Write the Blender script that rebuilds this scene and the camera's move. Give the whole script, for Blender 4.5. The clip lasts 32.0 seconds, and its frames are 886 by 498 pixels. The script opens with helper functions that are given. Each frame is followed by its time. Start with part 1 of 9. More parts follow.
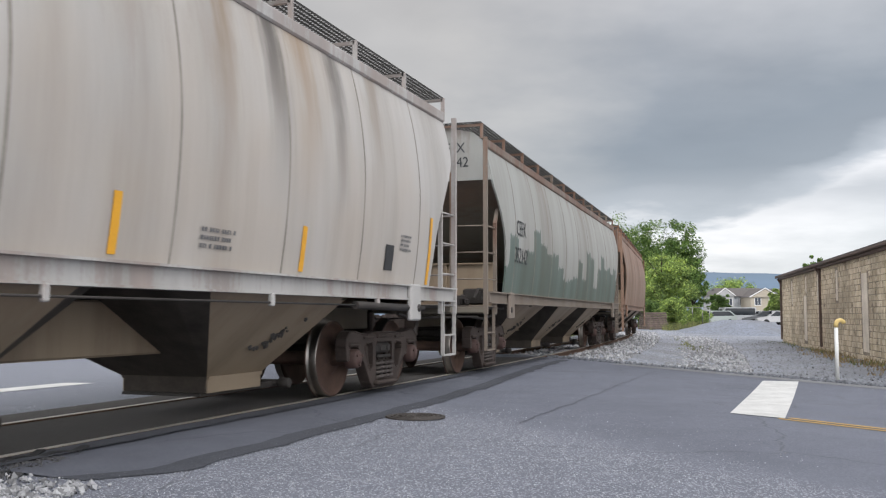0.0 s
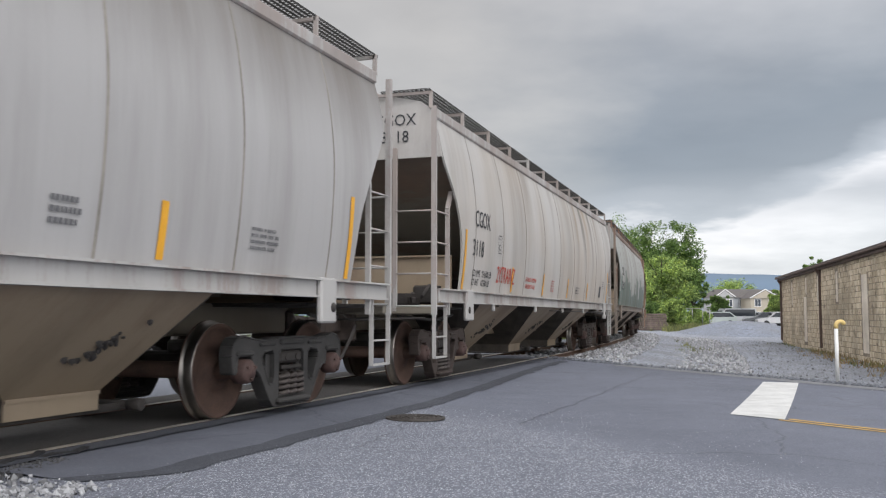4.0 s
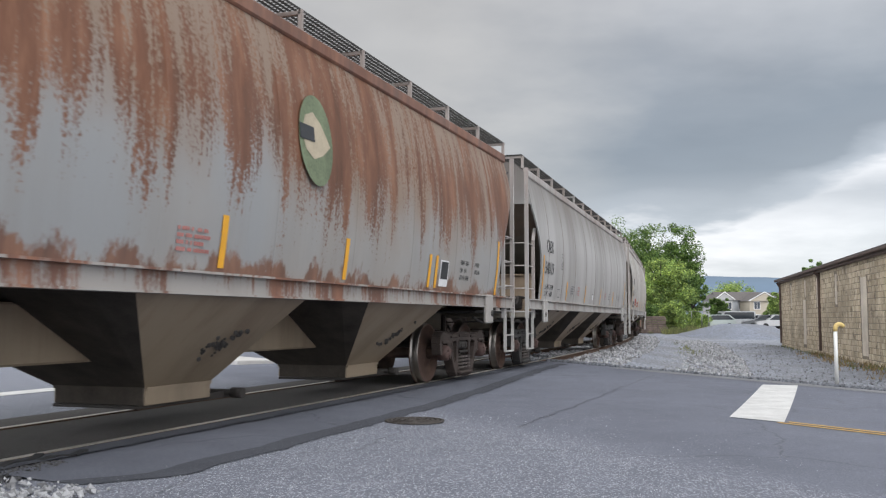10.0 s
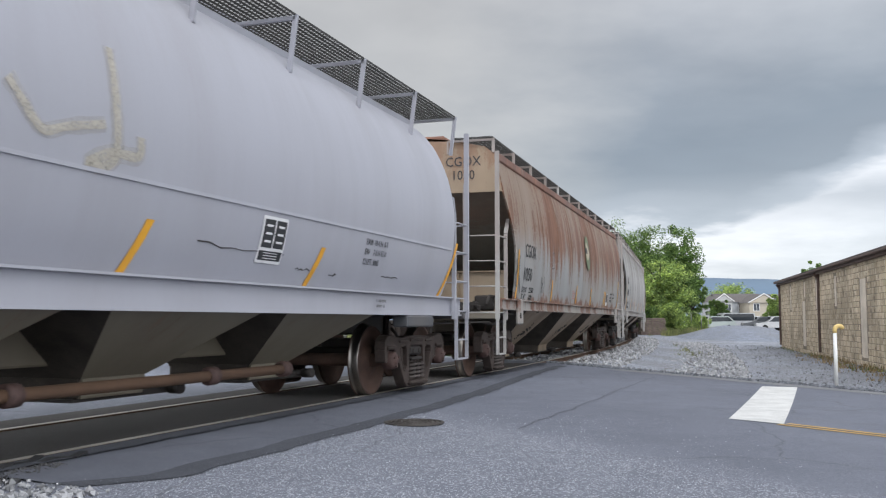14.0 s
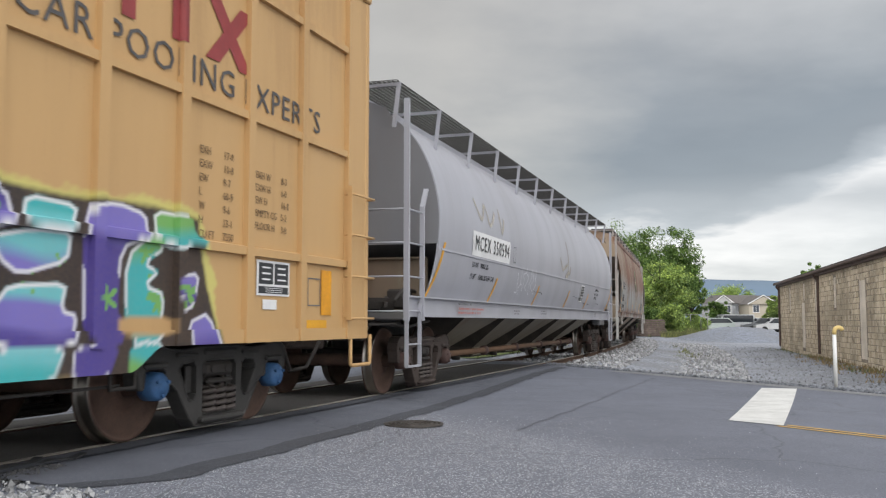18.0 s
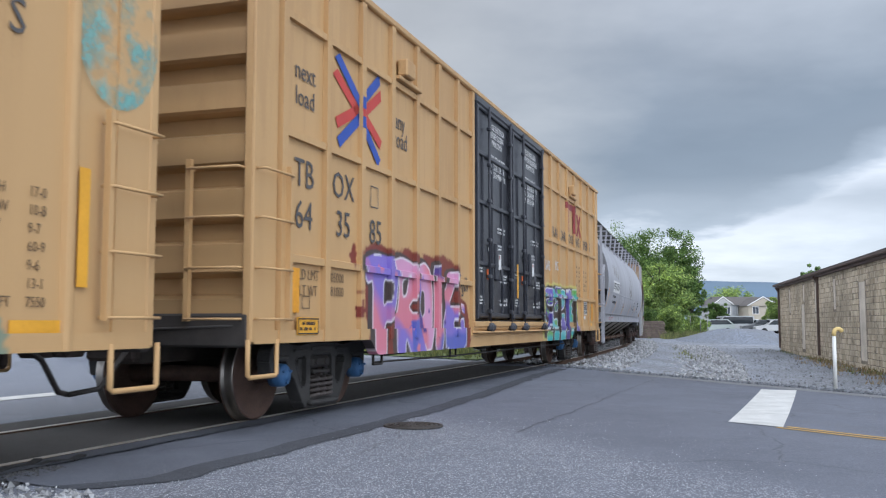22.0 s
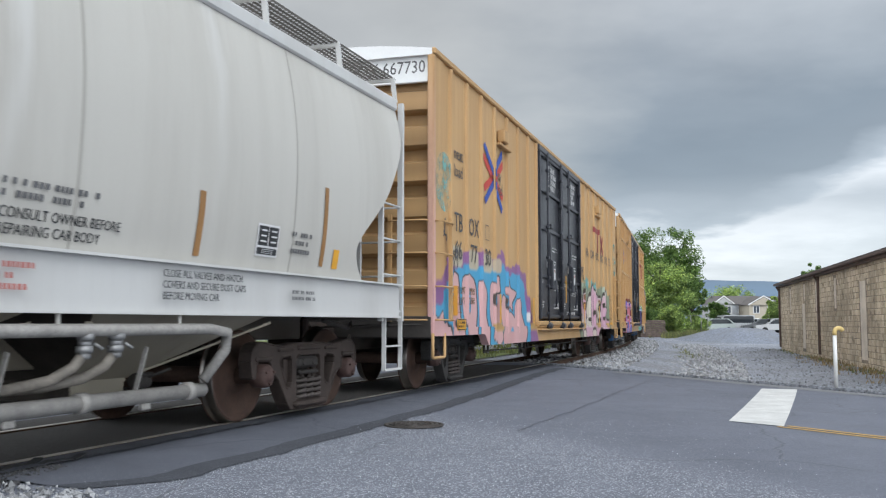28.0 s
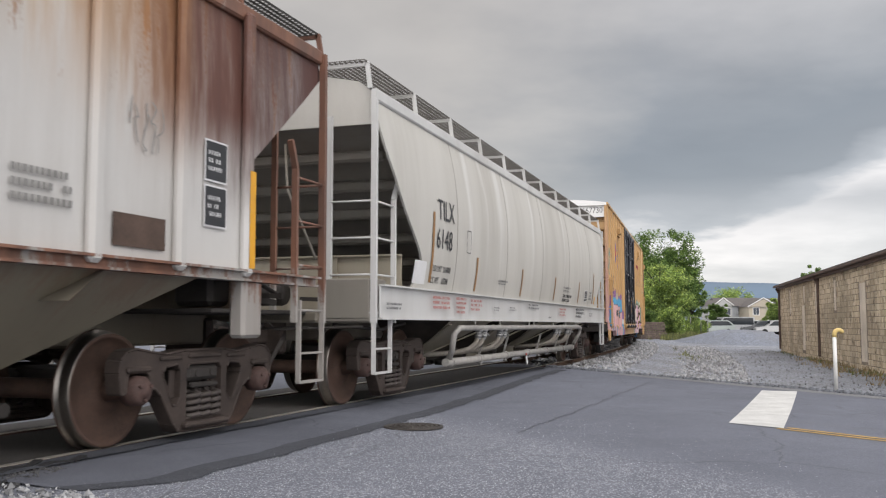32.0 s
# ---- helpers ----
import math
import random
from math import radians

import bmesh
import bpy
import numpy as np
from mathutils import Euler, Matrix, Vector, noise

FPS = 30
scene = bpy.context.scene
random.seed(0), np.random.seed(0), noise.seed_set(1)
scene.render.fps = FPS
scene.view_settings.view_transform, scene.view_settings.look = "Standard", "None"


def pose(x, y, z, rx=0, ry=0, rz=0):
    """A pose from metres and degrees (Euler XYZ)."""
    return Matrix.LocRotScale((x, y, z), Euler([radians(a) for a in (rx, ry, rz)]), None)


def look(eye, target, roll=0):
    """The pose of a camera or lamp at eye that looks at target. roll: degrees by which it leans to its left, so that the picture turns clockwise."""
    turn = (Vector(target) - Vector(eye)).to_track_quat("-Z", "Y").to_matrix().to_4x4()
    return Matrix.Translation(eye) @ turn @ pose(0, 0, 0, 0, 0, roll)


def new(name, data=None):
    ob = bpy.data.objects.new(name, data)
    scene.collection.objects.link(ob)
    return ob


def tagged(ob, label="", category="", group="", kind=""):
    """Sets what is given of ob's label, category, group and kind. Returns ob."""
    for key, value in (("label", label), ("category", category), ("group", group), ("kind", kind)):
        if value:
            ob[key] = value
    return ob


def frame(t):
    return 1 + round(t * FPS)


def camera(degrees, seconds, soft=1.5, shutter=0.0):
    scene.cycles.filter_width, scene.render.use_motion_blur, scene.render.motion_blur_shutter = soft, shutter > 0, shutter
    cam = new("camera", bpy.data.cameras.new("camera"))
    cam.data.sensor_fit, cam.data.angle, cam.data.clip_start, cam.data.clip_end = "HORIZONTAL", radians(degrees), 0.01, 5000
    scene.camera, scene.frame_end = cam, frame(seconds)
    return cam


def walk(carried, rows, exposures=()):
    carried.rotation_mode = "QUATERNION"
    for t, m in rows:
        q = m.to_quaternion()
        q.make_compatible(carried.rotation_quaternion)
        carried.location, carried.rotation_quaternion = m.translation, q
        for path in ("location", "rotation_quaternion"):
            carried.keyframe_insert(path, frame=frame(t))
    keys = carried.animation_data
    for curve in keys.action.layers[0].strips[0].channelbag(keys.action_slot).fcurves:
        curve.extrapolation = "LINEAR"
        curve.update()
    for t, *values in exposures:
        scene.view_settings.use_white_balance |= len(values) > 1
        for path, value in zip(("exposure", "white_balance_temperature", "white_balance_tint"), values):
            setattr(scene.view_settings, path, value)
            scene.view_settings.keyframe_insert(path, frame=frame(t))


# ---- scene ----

# camera: a tripod at the roadside, slowly tilting
EYE_Z = 0.978
TILT = 4.400
PX = 0.03494  # degrees per step of the slow drift
cam = camera(51.1, 32.0, soft=1.2, shutter=0.2)
DRIFT = [(0, -9, 2), (2, -8.6, 2), (3.5, -7.4, 2), (5.5, -5.6, 1.8), (8, -3.2, 1), (10, -2.2, .7), (13, 0, 0),
         (14.5, 1.2, -.3), (16.5, 2.4, -1), (18, 3.5, -1), (20, 5, -1.5), (22, 6.2, -1.6), (24, 7.6, -1.8),
         (25.5, 8.5, -1.8), (26.6, 6.3, -1.2), (27.5, 4.7, -.6), (29, 5.2, -.6), (30, 6, -1), (32, 8, -1)]
PATH = [(t, pose(0, 0, EYE_Z, 90 + TILT + a * PX, 0, b * PX)) for t, a, b in DRIFT]
# the camera's automatic white balance wanders as the colours of the cars change
walk(cam, PATH, [(0, 0.08, 6500, 12), (6, 0.06, 6500, 12), (9, 0.06, 6500, 12), (12, 0.10, 6200, 9), (14.5, .08, 6350, 11), (17, .02, 6950, 10), (18.5, .03, 6400, 10), (20, .04, 6130, 10), (21, .05, 6300, 13), (22, .03, 5830, 10),
                 (23, .02, 5700, 9), (25, 0.0, 5850, 8), (26.5, .04, 6000, 8), (28, .03, 6150, 8), (30, 0, 6550, 11), (32, 0, 6750, 13)])

# world: closed cloud deck, darker overhead to the north-east, bright behind the camera
world = bpy.data.worlds.new("overcast")
scene.world = world
world.use_nodes = True


def N(nt, kind, **kw):
    n = nt.nodes.new(kind)
    for k, v in kw.items():
        if k in n.inputs:
            n.inputs[k].default_value = v
        else:
            setattr(n, k, v)
    return n


def ramp(nt, fac, stops, mode="LINEAR"):
    r = nt.nodes.new("ShaderNodeValToRGB")
    r.color_ramp.interpolation = mode
    e = r.color_ramp.elements
    while len(e) < len(stops):
        e.new(0.5)
    for i, (p, c) in enumerate(stops):
        e[i].position = p
        e[i].color = (*c, 1) if len(c) == 3 else c
    nt.links.new(fac, r.inputs[0])
    return r.outputs[0]


def mth(nt, op, a, b=None, c=None, clamp=False):
    n = nt.nodes.new("ShaderNodeMath")
    n.operation, n.use_clamp = op, clamp
    for i, v in enumerate((a, b, c)):
        if v is None:
            continue
        if isinstance(v, (int, float)):
            n.inputs[i].default_value = v
        else:
            nt.links.new(v, n.inputs[i])
    return n.outputs[0]


def mixc(nt, fac, a, b, blend="MIX"):
    n = nt.nodes.new("ShaderNodeMix")
    n.data_type, n.blend_type = "RGBA", blend
    for sock, v in ((n.inputs[0], fac), (n.inputs[6], a), (n.inputs[7], b)):
        if isinstance(v, (int, float)):
            sock.default_value = v
        elif isinstance(v, tuple):
            sock.default_value = (*v, 1) if len(v) == 3 else v
        else:
            nt.links.new(v, sock)
    return n.outputs[2]


def noise_tex(nt, vec, scale, detail=4, rough=0.55, out=0):
    n = N(nt, "ShaderNodeTexNoise", Scale=scale, Detail=detail, Roughness=rough)
    nt.links.new(vec, n.inputs["Vector"])
    return n.outputs[out]


def build_world():
    nt = world.node_tree
    nt.nodes.clear()
    L = nt.links.new
    tc = nt.nodes.new("ShaderNodeTexCoord")
    sep = nt.nodes.new("ShaderNodeSeparateXYZ")
    L(tc.outputs["Generated"], sep.inputs[0])
    x, y, z = sep.outputs
    # clouds flattened towards the horizon
    zz = mth(nt, "ADD", mth(nt, "MAXIMUM", z, 0.0), 0.16)
    cx = mth(nt, "DIVIDE", x, zz)
    cy = mth(nt, "DIVIDE", y, zz)
    comb = nt.nodes.new("ShaderNodeCombineXYZ")
    L(cx, comb.inputs[0]); L(cy, comb.inputs[1])
    n1 = noise_tex(nt, comb.outputs[0], 0.55, 6, 0.5)
    n2 = noise_tex(nt, comb.outputs[0], 2.2, 6, 0.55)
    n = mth(nt, "ADD", mth(nt, "MULTIPLY", n1, 0.7), mth(nt, "MULTIPLY", n2, 0.3))
    # lower edge of the dark cloud bank climbs to the east
    wob = mth(nt, "MULTIPLY", mth(nt, "SUBTRACT", n, 0.5), 0.20)
    edge = mth(nt, "ADD", mth(nt, "MULTIPLY", mth(nt, "MAXIMUM", mth(nt, "SUBTRACT", x, .30), 0.0), 0.50), 0.094)
    tilt = mth(nt, "ADD", mth(nt, "SUBTRACT", z, edge), wob)
    tilt = mth(nt, "ADD", tilt, 0.15)
    base = ramp(nt, tilt, [(0.0, (0.66, 0.69, 0.715)), (0.08, (0.72, 0.75, 0.77)), (0.136, (0.90, 0.91, 0.92)), (0.152, (0.50, 0.54, 0.58)), (0.178, (0.30, 0.335, 0.37)),
                           (0.225, (0.27, 0.305, 0.34)), (0.28, (0.29, 0.32, 0.35)), (0.34, (0.355, 0.375, 0.395)), (0.42, (0.52, 0.525, 0.53)), (0.7, (0.75, 0.75, 0.75)), (1, (0.95, 0.95, 0.95))])
    # thin grey layer low over the ridge
    lay_ = mth(nt, "SUBTRACT", 1.0, mth(nt, "DIVIDE", mth(nt, "ABSOLUTE", mth(nt, "SUBTRACT", mth(nt, "ADD", z, mth(nt, "MULTIPLY", wob, .25)), .122)), .030), clamp=True)
    base = mixc(nt, mth(nt, "MULTIPLY", lay_, .6), base, (0.46, 0.495, 0.53))
    # warmer, paler part of the deck towards the west
    west = mth(nt, "MULTIPLY", mth(nt, "ADD", mth(nt, "ADD", mth(nt, "MULTIPLY", x, -4.6), 0.98), mth(nt, "MULTIPLY", mth(nt, "SUBTRACT", n, .5), 1.6)), 1.0, clamp=True)
    col = mixc(nt, mth(nt, "MULTIPLY", west, 0.85), base, (0.505, 0.492, 0.464))
    # the deck thins again high in the east
    east = mth(nt, "MULTIPLY", mth(nt, "MULTIPLY", mth(nt, "SUBTRACT", x, .20), 4.5, clamp=True), mth(nt, "MULTIPLY", mth(nt, "SUBTRACT", mth(nt, "ADD", z, wob), .23), 9.0, clamp=True))
    col = mixc(nt, mth(nt, "MULTIPLY", east, .8), col, (0.52, 0.535, 0.55))
    col = mixc(nt, 0.55, col, ramp(nt, n, [(0.3, (0.70, 0.70, 0.71)), (0.7, (1.30, 1.30, 1.29))]), "MULTIPLY")
    # open bright deck to the south, behind the camera
    back = mth(nt, "MULTIPLY", mth(nt, "ADD", mth(nt, "MULTIPLY", y, -1.3), 0.55), 1.0, clamp=True)
    side = mth(nt, "SUBTRACT", mth(nt, "MULTIPLY", x, -2.2), 1.0, clamp=True)
    back = mth(nt, "MAXIMUM", back, side)
    col = mixc(nt, back, col, (1.75, 1.78, 1.82))
    sky = N(nt, "ShaderNodeTexSky", sky_type="NISHITA", sun_disc=False, sun_elevation=radians(42), sun_rotation=radians(160))
    bg1 = N(nt, "ShaderNodeBackground", Strength=1.0)
    L(col, bg1.inputs[0])
    bg2 = N(nt, "ShaderNodeBackground", Strength=0.012)
    L(sky.outputs[0], bg2.inputs[0])
    add = nt.nodes.new("ShaderNodeAddShader")
    L(bg1.outputs[0], add.inputs[0]); L(bg2.outputs[0], add.inputs[1])
    out = nt.nodes.new("ShaderNodeOutputWorld")
    L(add.outputs[0], out.inputs[0])


build_world()
sun = new("sun", bpy.data.lights.new("sun", "SUN"))
sun.data.energy, sun.data.angle, sun.data.color = 0.9, radians(35), (1.0, 0.97, 0.93)
sun.matrix_world = look((0, 0, 30), (0 - 9, 26, 0))  # high, from behind the camera's right shoulder
scene.view_settings.exposure = 0.0

# ---------------------------------------------------------------- the line of the track
TH = 0.3394           # heading of the straight, from north
OFF = 5.829           # camera to centre line
KAP, S1 = 0.0028, 11.58
U = Vector((math.sin(TH), math.cos(TH)))
NR = Vector((math.cos(TH), -math.sin(TH)))
SPEED = 4.0


def run(t):
    """Metres that the train has rolled by t seconds: it gathers speed a little in its second half."""
    return SPEED * t + .10 * max(0, min(t, 26) - 16) + .15 * max(0, t - 26)




def rail_at(s, lat=0.0):
    """Ground point and heading (radians from +x) at s along the line, lat to the right of it."""
    if s > S1:
        a = (s - S1) * KAP
        p = U * (S1 + math.sin(a) / KAP) - NR * ((1 - math.cos(a)) / KAP)
        n = NR * math.cos(a) + U * math.sin(a)
        h = math.pi / 2 - TH + a
    else:
        p, n, h = U * s, NR, math.pi / 2 - TH
    p = p + n * lat - NR * OFF
    return p, h


CEN = U * S1 - NR * (1 / KAP) - NR * OFF


def track_coords(x, y):
    p = Vector((x, y))
    s = p.dot(U)
    if s <= S1:
        return s, p.dot(NR) + OFF
    r = p - CEN
    a = math.atan2(r.dot(U), r.dot(NR))
    return S1 + a / KAP, r.length - 1 / KAP


# street: crosses the line on the skew
SM = Vector((0.86, 0.51))      # across the street
SE = Vector((0.51, -0.86))     # along it
FAR_EDGE, NEAR_EDGE, MID = 13.45, 3.0, 8.2


def smooth(a, b, v):
    t = min(1, max(0, (v - a) / (b - a)))
    return t * t * (3 - 2 * t)


def road_z(lat):
    return -0.02 - 0.021 * max(0.0, abs(lat) - 1.0) if abs(lat) < 12 else -0.25


def ground_z(x, y):
    s, lat = track_coords(x, y)
    o = SM.x * x + SM.y * y
    z = road_z(lat)
    if lat > 0:
        lot = -0.52 + 0.55 * smooth(60, 110, y) + 0.05 * noise.noise(Vector((x * .15, y * .15, 0)))
        bank = -0.30 + (lot + 0.30) * smooth(1.5, 4.2, lat)
        if lat < 1.9:
            bank = -0.30
        lotz = bank if lat < 4.2 else lot
        z = z + (lotz - z) * smooth(FAR_EDGE - .1, FAR_EDGE + 3.5, o)
    else:
        lot = -0.12
        z = z + (lot - z) * smooth(FAR_EDGE - .1, FAR_EDGE + 2.5, o)
    if o < NEAR_EDGE - .4 and lat < 2.2:
        z -= 0.10 * smooth(NEAR_EDGE - .4, NEAR_EDGE - 2, o) * (1 - smooth(1.2, 2.2, lat))
    return z


# ---------------------------------------------------------------- mesh kit
class Mesh:
    """Collects faces for one part."""

    def __init__(self):
        self.v, self.f, self.sm = [], [], []

    def add(self, vs, fs, shade=False):
        b = len(self.v)
        self.v += [tuple(p) for p in vs]
        self.f += [tuple(i + b for i in f) for f in fs]
        self.sm += [shade] * len(fs)
        return self

    def box(self, c, size, ch=0.0, m=None):
        hx, hy, hz = (q / 2 for q in size)
        if ch <= 0:
            vs = [(sx * hx, sy * hy, sz * hz) for sx in (-1, 1) for sy in (-1, 1) for sz in (-1, 1)]
            fs = [(0, 1, 3, 2), (4, 6, 7, 5), (0, 4, 5, 1), (2, 3, 7, 6), (0, 2, 6, 4), (1, 5, 7, 3)]
        else:
            ch = min(ch, hx * .9, hy * .9, hz * .9)
            vs, idx = [], {}
            for sx in (-1, 1):
                for sy in (-1, 1):
                    for sz in (-1, 1):
                        for ax in range(3):
                            h = [hx - ch, hy - ch, hz - ch]
                            h[ax] += ch
                            idx[sx, sy, sz, ax] = len(vs)
                            vs.append((sx * h[0], sy * h[1], sz * h[2]))
            fs = []
            sg = (-1, 1)
            for ax in range(3):
                o = [a for a in range(3) if a != ax]
                for s in sg:
                    q = []
                    for a, b in ((-1, -1), (1, -1), (1, 1), (-1, 1)):
                        k = [0, 0, 0]
                        k[ax], k[o[0]], k[o[1]] = s, a, b
                        q.append(idx[(*k, ax)])
                    fs.append(tuple(q) if (s > 0) != (ax == 1) else tuple(reversed(q)))
                for a in sg:
                    for b in sg:
                        k0, k1 = [0, 0, 0], [0, 0, 0]
                        k0[ax], k1[ax] = -1, 1
                        k0[o[0]] = k1[o[0]] = a
                        k0[o[1]] = k1[o[1]] = b
                        fs.append((idx[(*k0, o[0])], idx[(*k1, o[0])], idx[(*k1, o[1])], idx[(*k0, o[1])]))
            for k in [(a, b, c_) for a in sg for b in sg for c_ in sg]:
                fs.append(tuple(idx[(*k, ax)] for ax in range(3)))
        if m is not None:
            vs = [m @ Vector(p) for p in vs]
        return self.add([(p[0] + c[0], p[1] + c[1], p[2] + c[2]) for p in vs], fs)

    def bar(self, p0, p1, w, h, up=(0, 0, 1), ch=0.0):
        p0, p1 = Vector(p0), Vector(p1)
        d = p1 - p0
        x = d.normalized()
        z = Vector(up)
        y = z.cross(x)
        if y.length < 1e-4:
            y = Vector((0, 1, 0)).cross(x)
        y.normalize()
        z = x.cross(y)
        m = Matrix((x, y, z)).transposed()
        return self.box((p0 + p1) / 2, (d.length, w, h), ch, m)

    def tube(self, pts, r, n=8, cap=True):
        pts = [Vector(p) for p in pts]
        rs = r if isinstance(r, (list, tuple)) else [r] * len(pts)
        vs, fs = [], []
        ref = None
        for i, p in enumerate(pts):
            d = (pts[min(i + 1, len(pts) - 1)] - pts[max(i - 1, 0)]).normalized()
            if ref is None:
                ref = Vector((0, 0, 1)) if abs(d.z) < .9 else Vector((1, 0, 0))
            a = d.cross(ref).normalized()
            b = a.cross(d)
            ref = b
            for k in range(n):
                q = 2 * math.pi * k / n
                vs.append(p + (a * math.cos(q) + b * math.sin(q)) * rs[i])
        for i in range(len(pts) - 1):
            for k in range(n):
                k2 = (k + 1) % n
                fs.append((i * n + k, i * n + k2, (i + 1) * n + k2, (i + 1) * n + k))
        self.add(vs, fs, True)
        if cap:
            b = len(self.v) - len(vs)
            self.f += [tuple(b + k for k in reversed(range(n))), tuple(b + (len(pts) - 1) * n + k for k in range(n))]
            self.sm += [False, False]
        return self

    def lathe(self, prof, c, axis=1, n=24):
        """prof: (radius, along); axis 0, 1 or 2."""
        vs, fs = [], []
        for r, a in prof:
            for k in range(n):
                q = 2 * math.pi * k / n
                p = [0, 0, 0]
                p[axis] = a + c[axis]
                p[(axis + 1) % 3] = r * math.cos(q) + c[(axis + 1) % 3]
                p[(axis + 2) % 3] = r * math.sin(q) + c[(axis + 2) % 3]
                vs.append(p)
        for i in range(len(prof) - 1):
            for k in range(n):
                k2 = (k + 1) % n
                fs.append((i * n + k, i * n + k2, (i + 1) * n + k2, (i + 1) * n + k))
        return self.add(vs, fs, True)

    def grid(self, rows, shade=True, flip=False):
        """Quads over a table of points."""
        w = len(rows[0])
        vs = [p for r in rows for p in r]
        fs = []
        for i in range(len(rows) - 1):
            for j in range(w - 1):
                q = (i * w + j, i * w + j + 1, (i + 1) * w + j + 1, (i + 1) * w + j)
                fs.append(q[::-1] if flip else q)
        return self.add(vs, fs, shade)

    def prism(self, poly, m, depth):
        """A polygon (x, y) drawn out along z by depth, placed by m."""
        n = len(poly)
        vs = [m @ Vector((x, y, 0)) for x, y in poly] + [m @ Vector((x, y, depth)) for x, y in poly]
        fs = [tuple(reversed(range(n))), tuple(range(n, 2 * n))] + [(i, (i + 1) % n, n + (i + 1) % n, n + i) for i in range(n)]
        return self.add(vs, fs)

    def data(self, name, *mats):
        me = bpy.data.meshes.new(name)
        me.from_pydata(self.v, [], self.f)
        me.polygons.foreach_set("use_smooth", self.sm)
        for mt in mats:
            me.materials.append(mt)
        me.update()
        return me


def part(name, src, mat, parent, label="", m=None):
    me = src if isinstance(src, bpy.types.Mesh) else src.data(name, mat)
    ob = new(name, me)
    ob.parent = parent
    if m is not None:
        ob.matrix_basis = m
    if label:
        ob["label"] = label
    return ob


def thing(name, label, category, group="", m=None):
    ob = new(name)
    ob.empty_display_size = .3
    if m is not None:
        ob.matrix_basis = m
    return tagged(ob, label, category, group)


def lettering(words, size, m, mat, parent, squeeze=1.0, name="lettering", align="CENTER", space=1.0):
    cu = bpy.data.curves.new(name, "FONT")
    cu.body, cu.size, cu.align_x, cu.align_y = words, size, align, "CENTER"
    cu.space_character = space
    cu.resolution_u = 2
    cu.extrude = 0.001
    cu.materials.append(mat)
    ob = new(name, cu)
    ob.parent = parent
    ob.matrix_basis = m @ Matrix.Diagonal((squeeze, 1, 1, 1))
    return ob

# ---------------------------------------------------------------- materials
def mat_base(name, rough=0.7, metal=0.0, spec=0.4):
    m = bpy.data.materials.new(name)
    m.use_nodes = True
    nt = m.node_tree
    b = nt.nodes["Principled BSDF"]
    b.inputs["Roughness"].default_value = rough
    b.inputs["Metallic"].default_value = metal
    b.inputs["Specular IOR Level"].default_value = spec
    tc = nt.nodes.new("ShaderNodeTexCoord")
    return m, nt, b, tc.outputs["Object"]


def bump(nt, b, h, strength=0.3, dist=0.01):
    n = N(nt, "ShaderNodeBump", Strength=strength, Distance=dist)
    nt.links.new(h, n.inputs["Height"])
    nt.links.new(n.outputs[0], b.inputs["Normal"])


def scaled(nt, vec, sx, sy, sz):
    n = N(nt, "ShaderNodeMapping")
    n.inputs["Scale"].default_value = (sx, sy, sz)
    nt.links.new(vec, n.inputs[0])
    return n.outputs[0]


def plain(name, col, rough=0.7, metal=0.0, var=0.25, scale=3.0, fine=40.0, bmp=0.15):
    m, nt, b, v = mat_base(name, rough, metal)
    a = noise_tex(nt, v, scale, 5)
    f = noise_tex(nt, v, fine, 3)
    k = mth(nt, "ADD", mth(nt, "MULTIPLY", a, .65), mth(nt, "MULTIPLY", f, .35))
    lo = tuple(c * (1 - var) for c in col)
    hi = tuple(min(1, c * (1 + var)) for c in col)
    nt.links.new(ramp(nt, k, [(0.3, lo), (0.7, hi)]), b.inputs["Base Color"])
    nt.links.new(mth(nt, "ADD", mth(nt, "MULTIPLY", f, .25), rough - .12), b.inputs["Roughness"])
    if bmp:
        bump(nt, b, f, bmp, 0.004)
    return m


